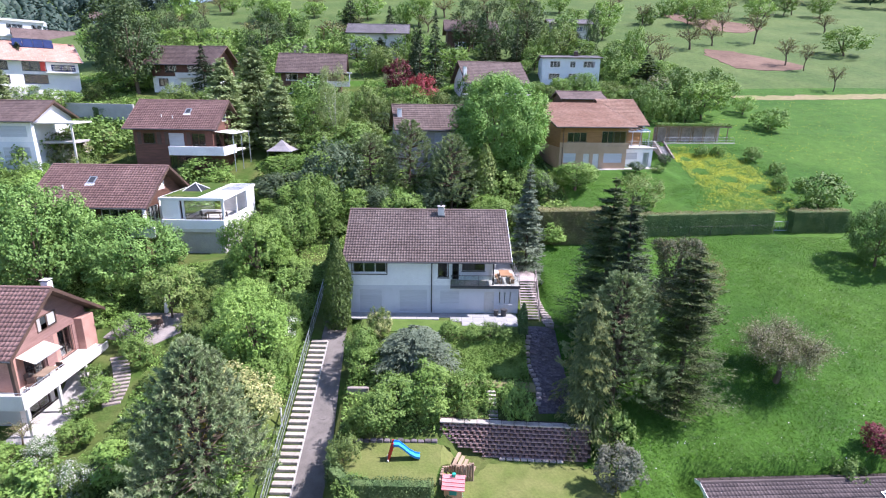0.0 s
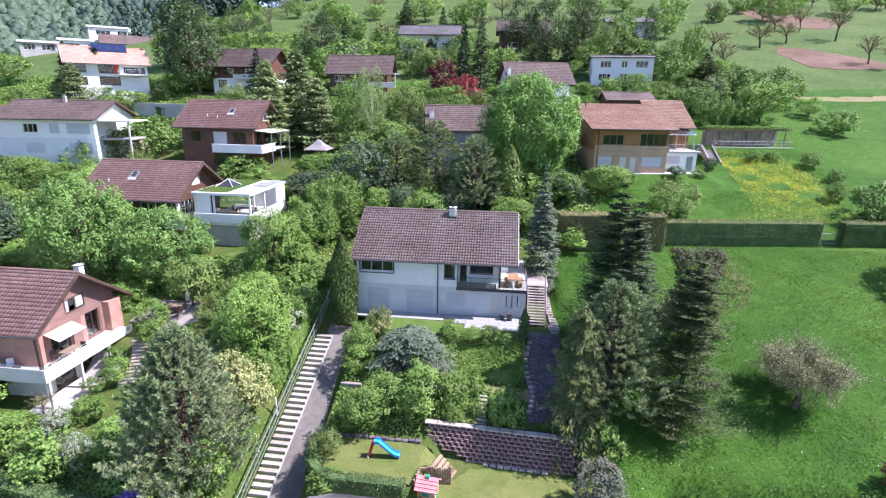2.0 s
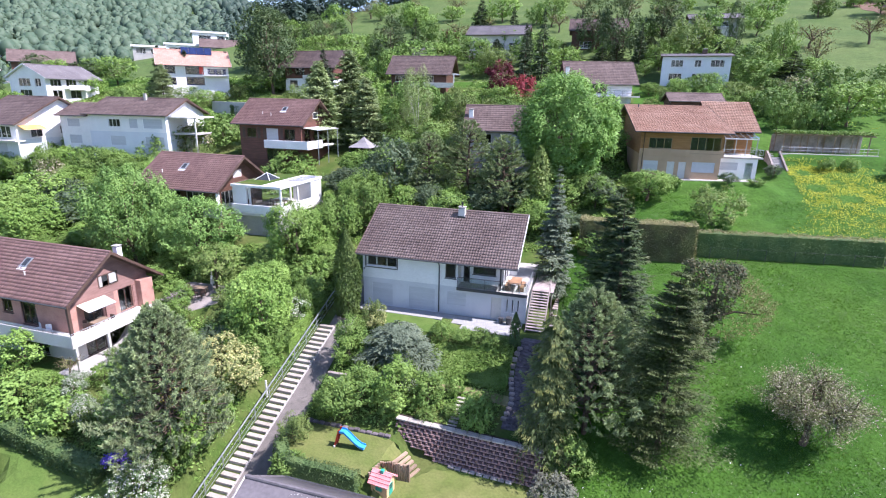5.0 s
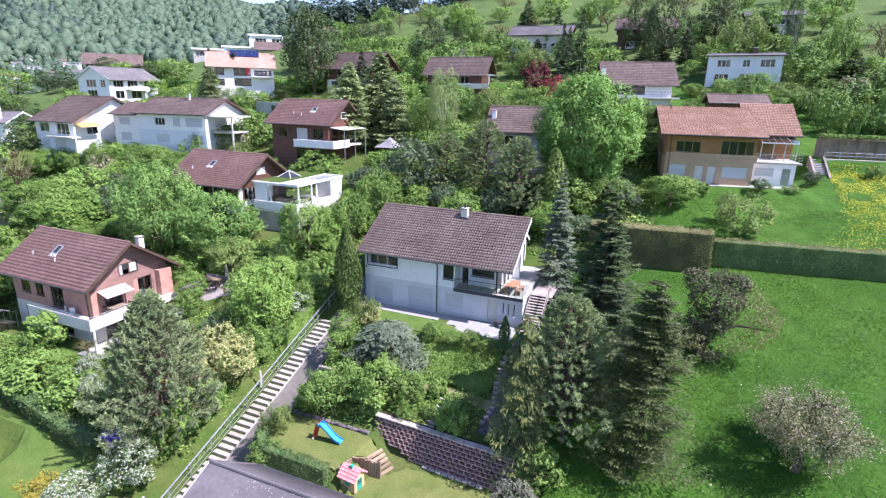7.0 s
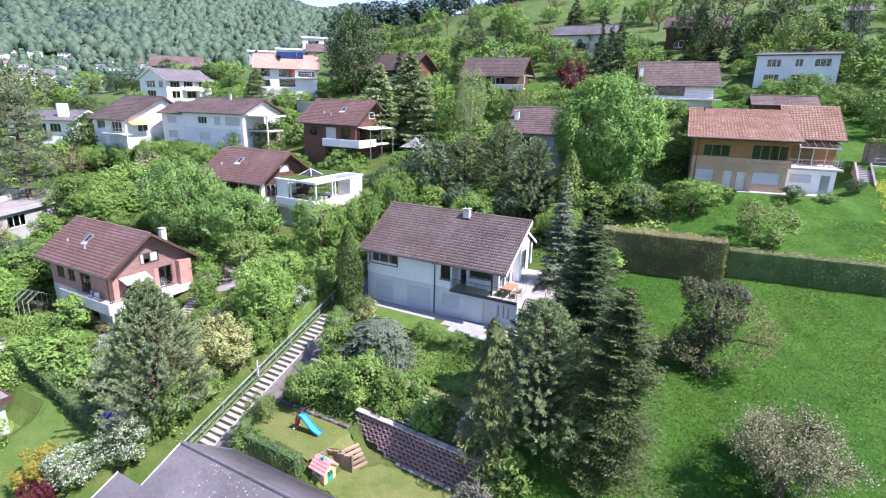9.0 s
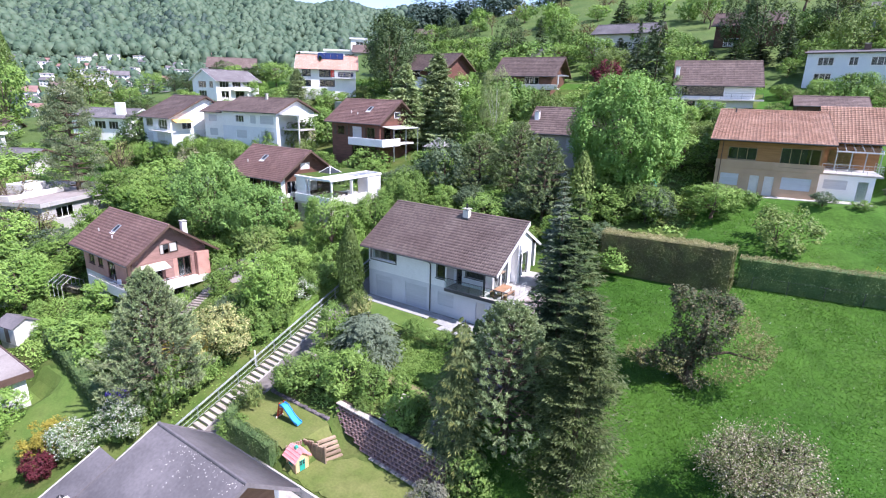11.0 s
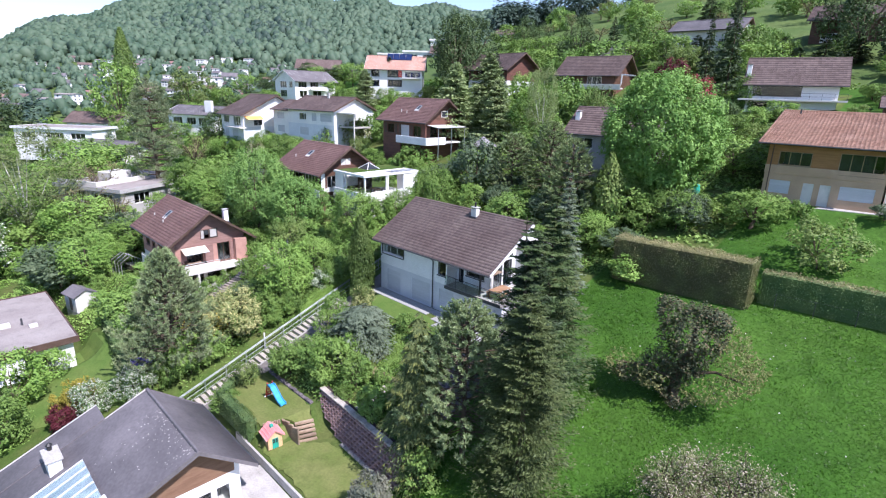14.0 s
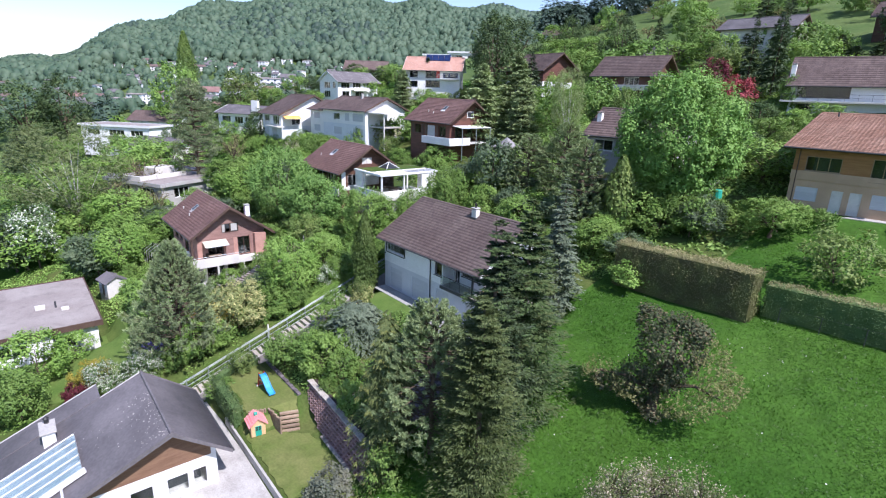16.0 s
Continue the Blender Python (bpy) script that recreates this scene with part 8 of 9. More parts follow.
CLEAR_OF.pop()
carpet("ground_cover", "dense bright green ground cover on the bank below the lawn", 26000, 0.2, 7.3, 36.9, 39.9, 0.15, 0.75, LEAF_FRESH, 36, None, 0.6, 0.05)

# ---- fields on the slope ----
draped("soil_patch", [(72, 137), (78, 134.5), (87, 136), (90.5, 140), (88, 147), (80, 156), (73, 158), (70, 150)], EARTH, "bare brown soil patch on the upper meadow", "soil", 0.06, 3.0, 0.5)
draped("soil_patch", [(86, 186), (96, 182), (106, 190), (108, 200), (98, 206), (88, 226), (82, 222), (84, 200)], EARTH, "bare brown soil patch high on the slope", "soil", 0.08, 4.0, 0.8)
draped("track", [(56, 112.4), (70, 111.6), (92, 112.6), (130, 114), (130, 117), (92, 115.8), (70, 114.6), (58, 114.4)], TRACK, "worn grass track across the meadow", "track", 0.05, 3.0, 0.4)
draped("lawn", [(-6.4, 41.5), (-4, 40.9), (2, 40.6), (6.6, 40.8), (7.0, 42.0), (2.2, 42.2), (1.2, 43.2), (-2, 43.5), (-7.6, 43.4)], LAWN, "mown green lawn below the terrace", "lawn", 0.05, 0.7, 0.12)
draped("lawn", [(-6.6, 30.9), (-6.8, 29.0), (-5.6, 27.5), (-3, 27.2), (-0.2, 27.6), (0.1, 29.0), (1.6, 30.6), (0.0, 31.4), (-3, 31.4)], DRY_LAWN, "dry yellowish play lawn with a slide", "lawn", 0.05, 0.7, 0.12)
draped("lawn", [(0.6, 26.9), (11.6, 26.9), (11.8, 30.2), (6, 30.9), (3.4, 30.7), (2.6, 29.6), (0.6, 29.2)], DRY_LAWN, "mown lower lawn below the block wall", "lawn", 0.05, 0.7, 0.12)
draped("lawn", [(-27, 14), (-17.5, 16), (-13.4, 22), (-14.2, 24.8), (-19, 24.9), (-29.5, 23.6), (-29, 21)], LAWN, "bright garden lawn beside the bungalow", "lawn", 0.06, 0.8, 0.12)
draped("lawn", [(-21, 44), (-17.5, 44.5), (-16.5, 50), (-20.5, 52.5), (-24, 50)], LAWN, "sloping lawn between the chalets", "lawn", 0.08, 0.8, 0.12)
draped("lawn", [(-126, 58), (-100, 52), (-92, 60), (-104, 68), (-122, 66)], LAWN, "bright lawn before the low white house", "lawn", 0.1, 3.0)
draped("terrace_paving", [(-28.4, 40.8), (-24.0, 40.0), (-22.2, 41.6), (-23.0, 44.0), (-27.6, 44.0)], GRAVEL, "grey gravel seating place beside the chalet", "paving", 0.06, 0.8)
draped("path", [(-9.55, 20.5), (-7.3, 20.5), (-7.25, 28.0), (-7.4, 31.0), (-7.8, 36.0), (-8.1, 41.0), (-8.6, 50.0), (-10.3, 50.0), (-10.2, 41.4), (-9.5, 41.3)], ASPHALT, "old grey asphalt path beside the steps", "path", 0.05, 0.7)
draped("paving", [(-29.1, 30.2), (-26.4, 30.2), (-26.2, 37.4), (-29.1, 37.4)], CONCRETE, "pale concrete strip under the chalet balcony", "paving", 0.05, 0.8)
draped("paving", [(-7.2, 24.4), (12.5, 17.0), (13, 25.9), (7.4, 26.4), (-2.5, 26.5), (-7.1, 26.2)], CONCRETE, "pale concrete yard round the dark-roofed house", "paving", 0.05, 0.9)
draped("paving", [(21.5, 74.4), (31.2, 77.0), (30.9, 78.6), (22.2, 76.0)], CONCRETE, "pale concrete strip before the ochre house", "paving", 0.06, 0.9)


draped("paving", [(1.5, 68.6), (5.0, 68.2), (12.5, 69.0), (12.0, 72.2), (6.0, 72.0), (1.5, 72.6)], ASPHALT, "dark asphalt yard beside the grey house", "paving", 0.06, 0.9)


# ---- the stairway and its rail ----
def stairway():
    st = thing("stairway", pose(0, 0, 0), "long outdoor stairway with pale treads and dark strips between", "stairs")
    tread = Shape().soft_box(-0.68, 0.68, -0.19, 0.19, -0.16, 0.06, 0.012).mesh("tread", STEP)
    # dark strips between the pale treads, standing for the riser lines
    infill = Shape().box(-0.66, 0.66, 0.191, 0.31, -0.2, 0.0).mesh("infill", RISER)
    n = 41
    for i in range(n):
        y = 21.4 + i * 0.50
        z = gz(-10.3, y) + 0.09
        for name, me in (("tread", tread), ("infill", infill)):
            ob = part(name, me, None, st)
            ob.matrix_basis = pose(-10.3, y, z, 0, 0, random.uniform(-0.6, 0.6))
    for i in range(25):
        y = 21.2 + i * 0.81
        a, b = gz(-9.58, y), gz(-9.58, y + 0.8)
        part("kerb", Shape().add([(-9.62, y, a - 0.1), (-9.52, y, a - 0.1), (-9.52, y + 0.79, b - 0.1), (-9.62, y + 0.79, b - 0.1), (-9.62, y, a + 0.13), (-9.52, y, a + 0.13), (-9.52, y + 0.79, b + 0.13), (-9.62, y + 0.79, b + 0.13)],
             ((3, 2, 1, 0), (4, 5, 6, 7), (0, 1, 5, 4), (1, 2, 6, 5), (2, 3, 7, 6), (3, 0, 4, 7))), CONCRETE, st)
    fe = thing("fence", pose(0, 0, 0), "galvanised tube handrail with wire mesh beside the steps", "fence")
    pts = [(-11.15, y, gz(-11.15, y)) for y in (20.0, 25.0, 30.0, 35.0, 40.0, 45.0, 49.0)]
    for k, h in ((0, 1.15), (1, 1.0), (2, 0.55), (3, 0.12)):
        part("rail", Shape().tube([(x - 0.05 * (k == 1), y, z + h) for x, y, z in pts], 0.034 if k < 2 else 0.022, 6), METAL, fe)
    for i in range(16):
        y = 20.2 + i * 1.9
        z = gz(-11.15, y)
        part("post", Shape().tube([(-11.15, y, z - 0.1), (-11.15, y, z + 1.15)], 0.035, 6), METAL, fe)
    mesh = Shape()
    for i in range(150):
        y = 20.1 + i * 0.19
        z = gz(-11.15, y)
        mesh.tube([(-11.15, y, z + 0.1), (-11.15, y, z + 1.0)], 0.006, 3)
    tagged(part("wire_mesh", mesh, METAL, fe), kind="stuff")
    part("bollard", Shape().tube([(-11.45, 33.6, gz(-11.4, 33.6)), (-11.45, 33.6, gz(-11.4, 33.6) + 1.5)], 0.07, 8), WHITEPAINT, fe)
    return st


stairway()
o = thing("manhole_cover", pose(-8.6, 34.4, gz(-8.6, 34.4) + 0.055, 20.4), "round worn manhole cover in the asphalt path", "manhole")
part("cover", Shape().tube([(0, 0, 0), (0, 0, 0.02)], 0.36, 20), ASPHALT, o)


# ---- terrace, steps and yard of the white house ----
def terrace():
    t = tagged(new("terrace_paving"), "pale concrete slab terrace along the white house", "paving", kind="structure")
    slab = Shape().soft_box(0.005, 0.995, 0.005, 0.895, -0.12, 0.0, 0.008).mesh("slab", SLABS)
    narrow = Shape().soft_box(0.005, 0.995, 0.005, 0.50, -0.12, 0.0, 0.008).mesh("slab", SLABS)
    for i in range(15):
        for j in range(4):
            x, y = -8.1 + i, 43.93 - j * 0.9
            if (j >= 1 and x < -0.5 + 0.9 * j) or (j == 3):
                continue
            ob = part("slab", slab, None, t)
            ob.matrix_basis = pose(x, y, 0.885 + random.uniform(-0.003, 0.003))
    for i in range(8):
        ob = part("slab", narrow, None, t)
        ob.matrix_basis = pose(-8.1 + i, 43.42, 0.884)


terrace()


def garden_steps():
    w = thing("concrete_steps", pose(33.7, 81.0, 10.95, 0, 0, 4), "pale concrete garden steps between low walls beside the flower meadow", "stairs")
    tread = Shape().soft_box(0, 1.25, -0.02, 0.34, -0.9, 0.0, 0.012).mesh("tread", CONCRETE)
    for i in range(12):
        ob = new("tread", tread)
        ob.parent = w
        ob.matrix_basis = pose(0, 0.31 * i, 0.18 * (i + 1))
    for x in (-0.24, 1.27):
        part("side_wall", Shape().prism([(x, -0.3, -1.2), (x, 4.0, -1.2), (x, 4.0, 2.55), (x, 3.6, 2.55), (x, -0.3, 0.40)], (0.22, 0, 0)), STONE, w)


garden_steps()


def wooden_steps():
    w = thing("wooden_steps", pose(7.35, 43.5, 0.86), "weathered grey wooden steps up to the terrace", "stairs")
    tread = Shape().soft_box(0, 1.45, -0.13, 0.13, -0.04, 0.0, 0.008).mesh("tread", DECK)
    n = 15
    for i in range(n):
        ob = part("tread", tread, None, w)
        ob.matrix_basis = pose(0, 0.1 + i * 0.235, 0.17 * (i + 1))
    for x in (-0.06, 1.46):
        part("stringer", Shape().prism([(x, -0.1, 0), (x, 0.15, 0), (x, 3.5, 2.35), (x, 3.5, 2.65)], (0.05, 0, 0)), DECK, w)
    for i in range(5):
        y = 0.1 + i * 0.85
        part("post", Shape().soft_box(1.48, 1.55, y, y + 0.07, 0.72 * y, 0.72 * y + 1.05, 0.01), DECK, w)
    part("handrail", Shape().tube([(1.52, 0.1, 1.1), (1.52, 3.5, 3.55)], 0.045, 6), DECK, w)
    d = thing("side_deck", pose(7.25, 46.95, 3.30), "grey wooden walkway deck beside the house", "deck")
    for i in range(24):
        part("board", Shape().soft_box(0, 1.9, i * 0.2, i * 0.2 + 0.19, 0.0, 0.035, 0.005), DECK, d)
    for x in (0.1, 1.7):
        for y in (0.1, 4.4):
            part("post", Shape().soft_box(x, x + 0.1, y, y + 0.1, -2.5, 0.0, 0.01), DECK, d)
    # stone steps along the meadow side
    s = thing("stone_steps", pose(0, 0, 0), "rough stone steps beside the wooden stair", "stairs")
    for i in range(18):
        y = 42.4 + i * 0.5
        z = gz(9.5, y)
        part("stone", Shape().soft_box(9.15 + random.uniform(-0.1, 0.1), 10.0 + random.uniform(-0.1, 0.1), y, y + 0.42, z - 0.2, z + 0.14, 0.03), STONE, s)


wooden_steps()


def stone_path():
    p = tagged(new("yard_path"), "uneven path of flat stones in the shade of the spruces", "path", kind="structure")
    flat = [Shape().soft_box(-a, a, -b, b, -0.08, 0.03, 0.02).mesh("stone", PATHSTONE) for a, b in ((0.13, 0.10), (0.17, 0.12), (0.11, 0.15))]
    rng = random.Random(4)
    for i in range(27):
        for j in range(8):
            x, y = 7.5 + j * 0.29 + rng.uniform(-0.05, 0.05) + 0.10 * math.sin(i * 0.4), 34.0 + i * 0.30 + rng.uniform(-0.05, 0.05)
            ob = part("stone", flat[rng.randrange(3)], None, p)
            ob.matrix_basis = pose(x, y, gz(x, y) + 0.05, 15 * (y < 40.5), 0, rng.uniform(0, 180))
    # dark sheet under the stones, with the trees' shade in its colour
    draped("paving", [(7.3, 33.7), (9.9, 33.7), (10.0, 42.3), (7.4, 42.3)], PATHSTONE, "ground between the path stones, darkened for the spruce shade", "paving", 0.04, 0.6)
    e = thing("stone_edging", pose(0, 0, 0), "row of pale stones edging the garden beds", "stones")
    for i in range(14):
        x, y = 7.35 + 0.25 * math.sin(i * 0.5), 34.5 + i * 0.45
        part("stone", Shape().soft_box(-0.2, 0.2, -0.15, 0.15, -0.15, 0.2, 0.04, pose(x, y, gz(x, y), 0, 0, rng.uniform(-30, 30))), STONE, e)
    g = thing("garden_steps", pose(0, 0, 0), "narrow flight of pale stone garden steps", "stairs")
    for i in range(9):
        y = 32.6 + i * 0.36
        z = gz(3.95, y)
        part("tread", Shape().soft_box(3.62, 4.28, y, y + 0.24, z - 0.15, z + 0.10, 0.015), STEP, g)
    draped("garden_path", [(0.6, 36.0), (4.4, 36.0), (7.4, 35.6), (7.4, 36.5), (4.4, 36.7), (0.6, 36.6)], TRACK, "pale trodden garden path above the beds", "path", 0.05, 0.6)


stone_path()


# ---- retaining walls ----
def block_wall():
    w = tagged(new("retaining_wall"), "retaining wall of red-brown concrete blocks with pale coping", "wall", kind="structure")
    ax, ay, bx, by = 0.05, 31.75, 10.6, 31.15
    ln, ang = math.hypot(bx - ax, by - ay), math.degrees(math.atan2(by - ay, bx - ax))
    m = pose(ax, ay, -4.25, 0, 0, ang)
    w.matrix_basis = m
    lip = Shape().soft_box(0.0, 0.41, -0.10, 0.22, 0.0, 0.10, 0.02).mesh("block", BLOCKLIP)
    rib = Shape().soft_box(0.02, 0.17, -0.075, 0.24, 0.10, 0.272, 0.015).mesh("rib", BLOCKRED)
    courses = 8
    for j in range(courses):
        for i in range(int(ln / 0.43)):
            x = i * 0.43 + (0.215 if j % 2 else 0.0)
            if x < 2.6 and j < 3 - x:
                continue
            ob = part("block", lip, None, w)
            ob.matrix_basis = pose(x, 0.085 * j + random.uniform(-0.012, 0.012), j * 0.275, 0, 0, random.uniform(-1.5, 1.5))
            part("rib", rib, None, ob)
    # near-black backing makes the gaps between ledges and ribs dark
    part("backing", Shape().add([(0, 0.14, -0.6), (ln, 0.14, -0.6), (ln, 1.2, -0.6), (0, 1.2, -0.6), (0, 0.80, 2.19), (ln, 0.80, 2.19), (ln, 1.25, 2.19), (0, 1.25, 2.19)], ((3, 2, 1, 0), (4, 5, 6, 7), (0, 1, 5, 4), (1, 2, 6, 5), (2, 3, 7, 6), (3, 0, 4, 7))), DARKBACKING, w)
    cap = Shape().soft_box(0.0, 0.84, 0.5, 0.95, 2.2, 2.32, 0.02).mesh("coping", STEP)
    for i in range(12):
        ob = part("coping", cap, None, w)
        ob.matrix_basis = pose(i * 0.87, random.uniform(-0.02, 0.02), random.uniform(-0.01, 0.01))
    for i in range(9):
        part("foot_stone", Shape().soft_box(4.2 + i * 0.5, 4.62 + i * 0.5, -0.35, -0.1, -0.1, 0.10, 0.03), STEP, w)


block_wall()
s = thing("stone_edging", pose(0, 0, 0), "low stone edge behind the play lawn", "stones")
for i in range(14):
    part("stone", Shape().soft_box(-6.6 + i * 0.47, -6.18 + i * 0.47, 31.45, 31.75, -3.3, -3.0 + random.uniform(-0.05, 0.05), 0.04), PATHSTONE, s)
s = thing("concrete_wall", pose(0, 0, 0), "short grey stone wall end by the asphalt path", "wall")
part("wall_body", Shape().soft_box(-6.9, -5.3, 35.2, 35.5, gz(-6, 35.2) - 0.9, gz(-6, 35.2) + 0.5, 0.03), STONE, s)
for i, (x0, y0, x1, y1) in enumerate(((-66, 96, -52, 92), (-52, 90, -38, 90))):
    s = thing("garden_wall", pose(x0, y0, gz(x0, y0), 0, 0, math.degrees(math.atan2(y1 - y0, x1 - x0))), "grey concrete garden retaining wall on the slope", "wall")
    part("wall_body", Shape().soft_box(0, math.hypot(x1 - x0, y1 - y0), 0, 0.3, -1.5, 2.2, 0.03), GREYWALL, s)


s = thing("kerb_wall", pose(0, 0, 0), "low concrete kerb between the yard and the lawn", "wall")
for i in range(14):
    part("kerb_stone", Shape().soft_box(-2.0 + i, -1.01 + i, 26.42, 26.58, -5.3, -4.1, 0.015), CONCRETE, s)


# ---- play lawn ----
def play_slide():
    s = thing("play_slide", pose(-2.95, 29.75, -3.15, 0, 0, 4), "blue plastic children's slide with red ladder", "slide")
    prof = ((0.0, 1.18), (0.35, 1.15), (0.7, 0.85), (1.1, 0.45), (1.45, 0.22), (1.75, 0.16))
    b = Shape()
    for (x0, z0), (x1, z1) in zip(prof, prof[1:]):
        b.add([(x0, -0.22, z0), (x1, -0.22, z1), (x1, 0.22, z1), (x0, 0.22, z0), (x0, -0.22, z0 - 0.05), (x1, -0.22, z1 - 0.05), (x1, 0.22, z1 - 0.05), (x0, 0.22, z0 - 0.05)], ((0, 1, 2, 3), (7, 6, 5, 4), (0, 4, 5, 1), (2, 6, 7, 3)))
    part("chute", b, BLUEPLASTIC, s)
    for y in (-0.25, 0.22):
        r = Shape()
        for (x0, z0), (x1, z1) in zip(prof, prof[1:]):
            r.add([(x0, y, z0 - 0.05), (x1, y, z1 - 0.05), (x1, y, z1 + 0.12), (x0, y, z0 + 0.12), (x0, y + 0.03, z0 - 0.05), (x1, y + 0.03, z1 - 0.05), (x1, y + 0.03, z1 + 0.12), (x0, y + 0.03, z0 + 0.12)], ((0, 1, 2, 3), (7, 6, 5, 4), (0, 4, 5, 1), (1, 5, 6, 2), (2, 6, 7, 3), (3, 7, 4, 0)))
        part("chute_side", r, BLUEPLASTIC, s)
    for y in (-0.24, 0.18):
        part("ladder_side", Shape().prism([(-0.42, y, 0), (-0.30, y, 0), (0.06, y, 1.35), (-0.06, y, 1.35)], (0, 0.06, 0)), REDPLASTIC, s)
    for i in range(4):
        part("rung", Shape().soft_box(-0.36 + i * 0.085, -0.18 + i * 0.085, -0.18, 0.18, 0.2 + i * 0.27, 0.24 + i * 0.27, 0.01), REDPLASTIC, s)
    part("foot", Shape().tube([(-0.36, -0.32, 0.06), (-0.36, 0.32, 0.06)], 0.07, 8), OFFWHITE, s)
    return s


play_slide()


def playhouse():
    h = thing("playhouse", pose(1.0, 27.75, -4.2, 0, 0, -6) @ Matrix.Diagonal((0.92, 0.92, 0.84, 1)), "beige plastic playhouse with faded pink roof", "playhouse")
    w, d, z = 0.62, 0.55, 1.1
    part("wall", Shape().soft_box(-w, w, -d, -d + 0.06, 0, z, 0.015), TANPLASTIC, h)
    part("wall", Shape().soft_box(-w, w, d - 0.06, d, 0, z, 0.015), TANPLASTIC, h)
    part("wall", Shape().soft_box(-w, -w + 0.06, -d + 0.06, d - 0.06, 0, z, 0.015).prism([(-w, -d, z), (-w, d, z), (-w, 0, z + 0.52)], (0.06, 0, 0)), TANPLASTIC, h)
    part("wall", Shape().soft_box(w - 0.06, w, -d + 0.06, d - 0.06, 0, z, 0.015).prism([(w - 0.06, -d, z), (w - 0.06, d, z), (w - 0.06, 0, z + 0.52)], (0.06, 0, 0)), TANPLASTIC, h)
    dr = part("door", Shape().soft_box(w, w + 0.03, -0.24, 0.24, 0.04, 1.0, 0.01), GREENPLASTIC, h)
    for yy in (-0.2, 0.02):
        for zz in (0.58, 0.78):
            part("pane", Shape().box(w + 0.031, w + 0.036, yy, yy + 0.17, zz, zz + 0.16), BLACKPLASTIC, dr)
    part("window", Shape().soft_box(-0.25, 0.25, -d - 0.03, -d, 0.5, 0.92, 0.01), GREENPLASTIC, h)
    for sy in (-1, 1):
        part("roof", Shape().prism([(-w - 0.15, sy * (d + 0.16), z - 0.10), (-w - 0.15, 0, z + 0.60), (-w - 0.15, 0, z + 0.67), (-w - 0.15, sy * (d + 0.18), z - 0.02)], (2 * w + 0.3, 0, 0)), PINKPLASTIC, h)
        for i in range(4):
            part("roof_rib", Shape().prism([(-w - 0.16, sy * (d + 0.16) * (1 - i / 4), z + 0.0 + 0.175 * i - 0.02), (-w - 0.16, sy * (d + 0.16) * (1 - i / 4) - sy * 0.03, z + 0.175 * i + 0.03), (-w - 0.16, sy * (d + 0.2) * (1 - i / 4), z + 0.175 * i + 0.03)], (2 * w + 0.32, 0, 0)), PINKPLASTIC, h)
    part("chimney", Shape().soft_box(-0.12, 0.12, -0.12, 0.12, z + 0.5, z + 0.82, 0.02), GREENPLASTIC, h)
    return h


playhouse()
f = thing("palisade", pose(0, 0, 0), "rough wooden palisade round the playhouse corner", "fence")
pal = [(0.15 + 0.02 * i, 27.6 + i * 0.16) for i in range(8)] + [(0.35 + i * 0.16, 28.95 + 0.01 * i) for i in range(13)]
for x, y in pal:
    part("paling", Shape().tube([(x, y, -4.5), (x, y, -2.95 + random.uniform(-0.1, 0.1))], 0.075, 7), OLDWOOD, f)
f = thing("log_steps", pose(2.35, 29.75, -4.25, 0, 0, 70), "short flight of wooden sleeper steps", "stairs")
for i in range(5):
    part("tread", Shape().soft_box(-0.68, 0.68, i * 0.27, i * 0.27 + 0.22, i * 0.2 - 0.05, i * 0.2 + 0.12, 0.015), OLDWOOD, f)


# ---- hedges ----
clipped("hedge", "tall clipped hedge with flat top above the meadow", (10.6, 57.0), (21.6, 57.6), 1.9, 3.6, HEDGE_BROWN, HEDGE_SUNLIT_TOP, 61, 190, 0.11)
clipped("hedge", "long clipped dark green hedge along the meadow", (21.9, 58.7), (38.3, 59.9), 1.3, 2.4, HEDGE_DARK, HEDGE_SUNLIT_TOP, 62, 180, 0.11)
clipped("hedge", "short clipped dark hedge beyond the garden gate", (40.4, 60.0), (47.2, 60.4), 1.4, 2.4, HEDGE_DARK, HEDGE_SUNLIT_TOP, 63, 180, 0.11)
for a, b, s in (((-7.0, 30.9), (-6.8, 28.4), 64), ((-6.8, 28.4), (-5.4, 26.95), 65), ((-5.4, 26.95), (-0.3, 26.9), 66)):
    clipped("hedge", "low clipped hedge curving round the play lawn", a, b, 0.8, 1.4, HEDGE_DARK, HEDGE_DARK, s, 190, 0.11, base=(-3.95, -3.95))
clipped("hedge", "clipped hedge along the steps", (-12.2, 37.5), (-12.2, 44.0), 0.9, 1.2, LEAF_FRESH, LEAF_FRESH, 68, 150, 0.13)
clipped("hedge", "garden hedge with soft top below the chalet", (-33.0, 25.6), (-17.4, 23.6), 1.2, 1.2, HEDGE_DARK, HEDGE_DARK, 69, 120, 0.15)
clipped("hedge", "dark clipped hedge above the garden wall", (-60.0, 94.8), (-46.0, 92.8), 1.5, 1.8, HEDGE_DARK, HEDGE_DARK, 70, 50, 0.25)

fe = thing("fence", pose(0, 0, 0), "thin dark posts with a wire before the clipped hedge", "fence")
for i in range(7):
    x, y = 23.2 + i * 2.5, 57.93 + i * 0.183
    part("post", Shape().tube([(x, y, gz(x, y) - 0.2), (x, y, gz(x, y) + 1.2)], 0.022, 6), DARKMETAL, fe)
part("wire", Shape().tube([(23.2, 57.93, gz(23.2, 57.93) + 1.2), (30.0, 58.43, gz(30.0, 58.43) + 1.2), (38.2, 59.03, gz(38.2, 59.03) + 1.2)], 0.006, 4), DARKMETAL, fe)
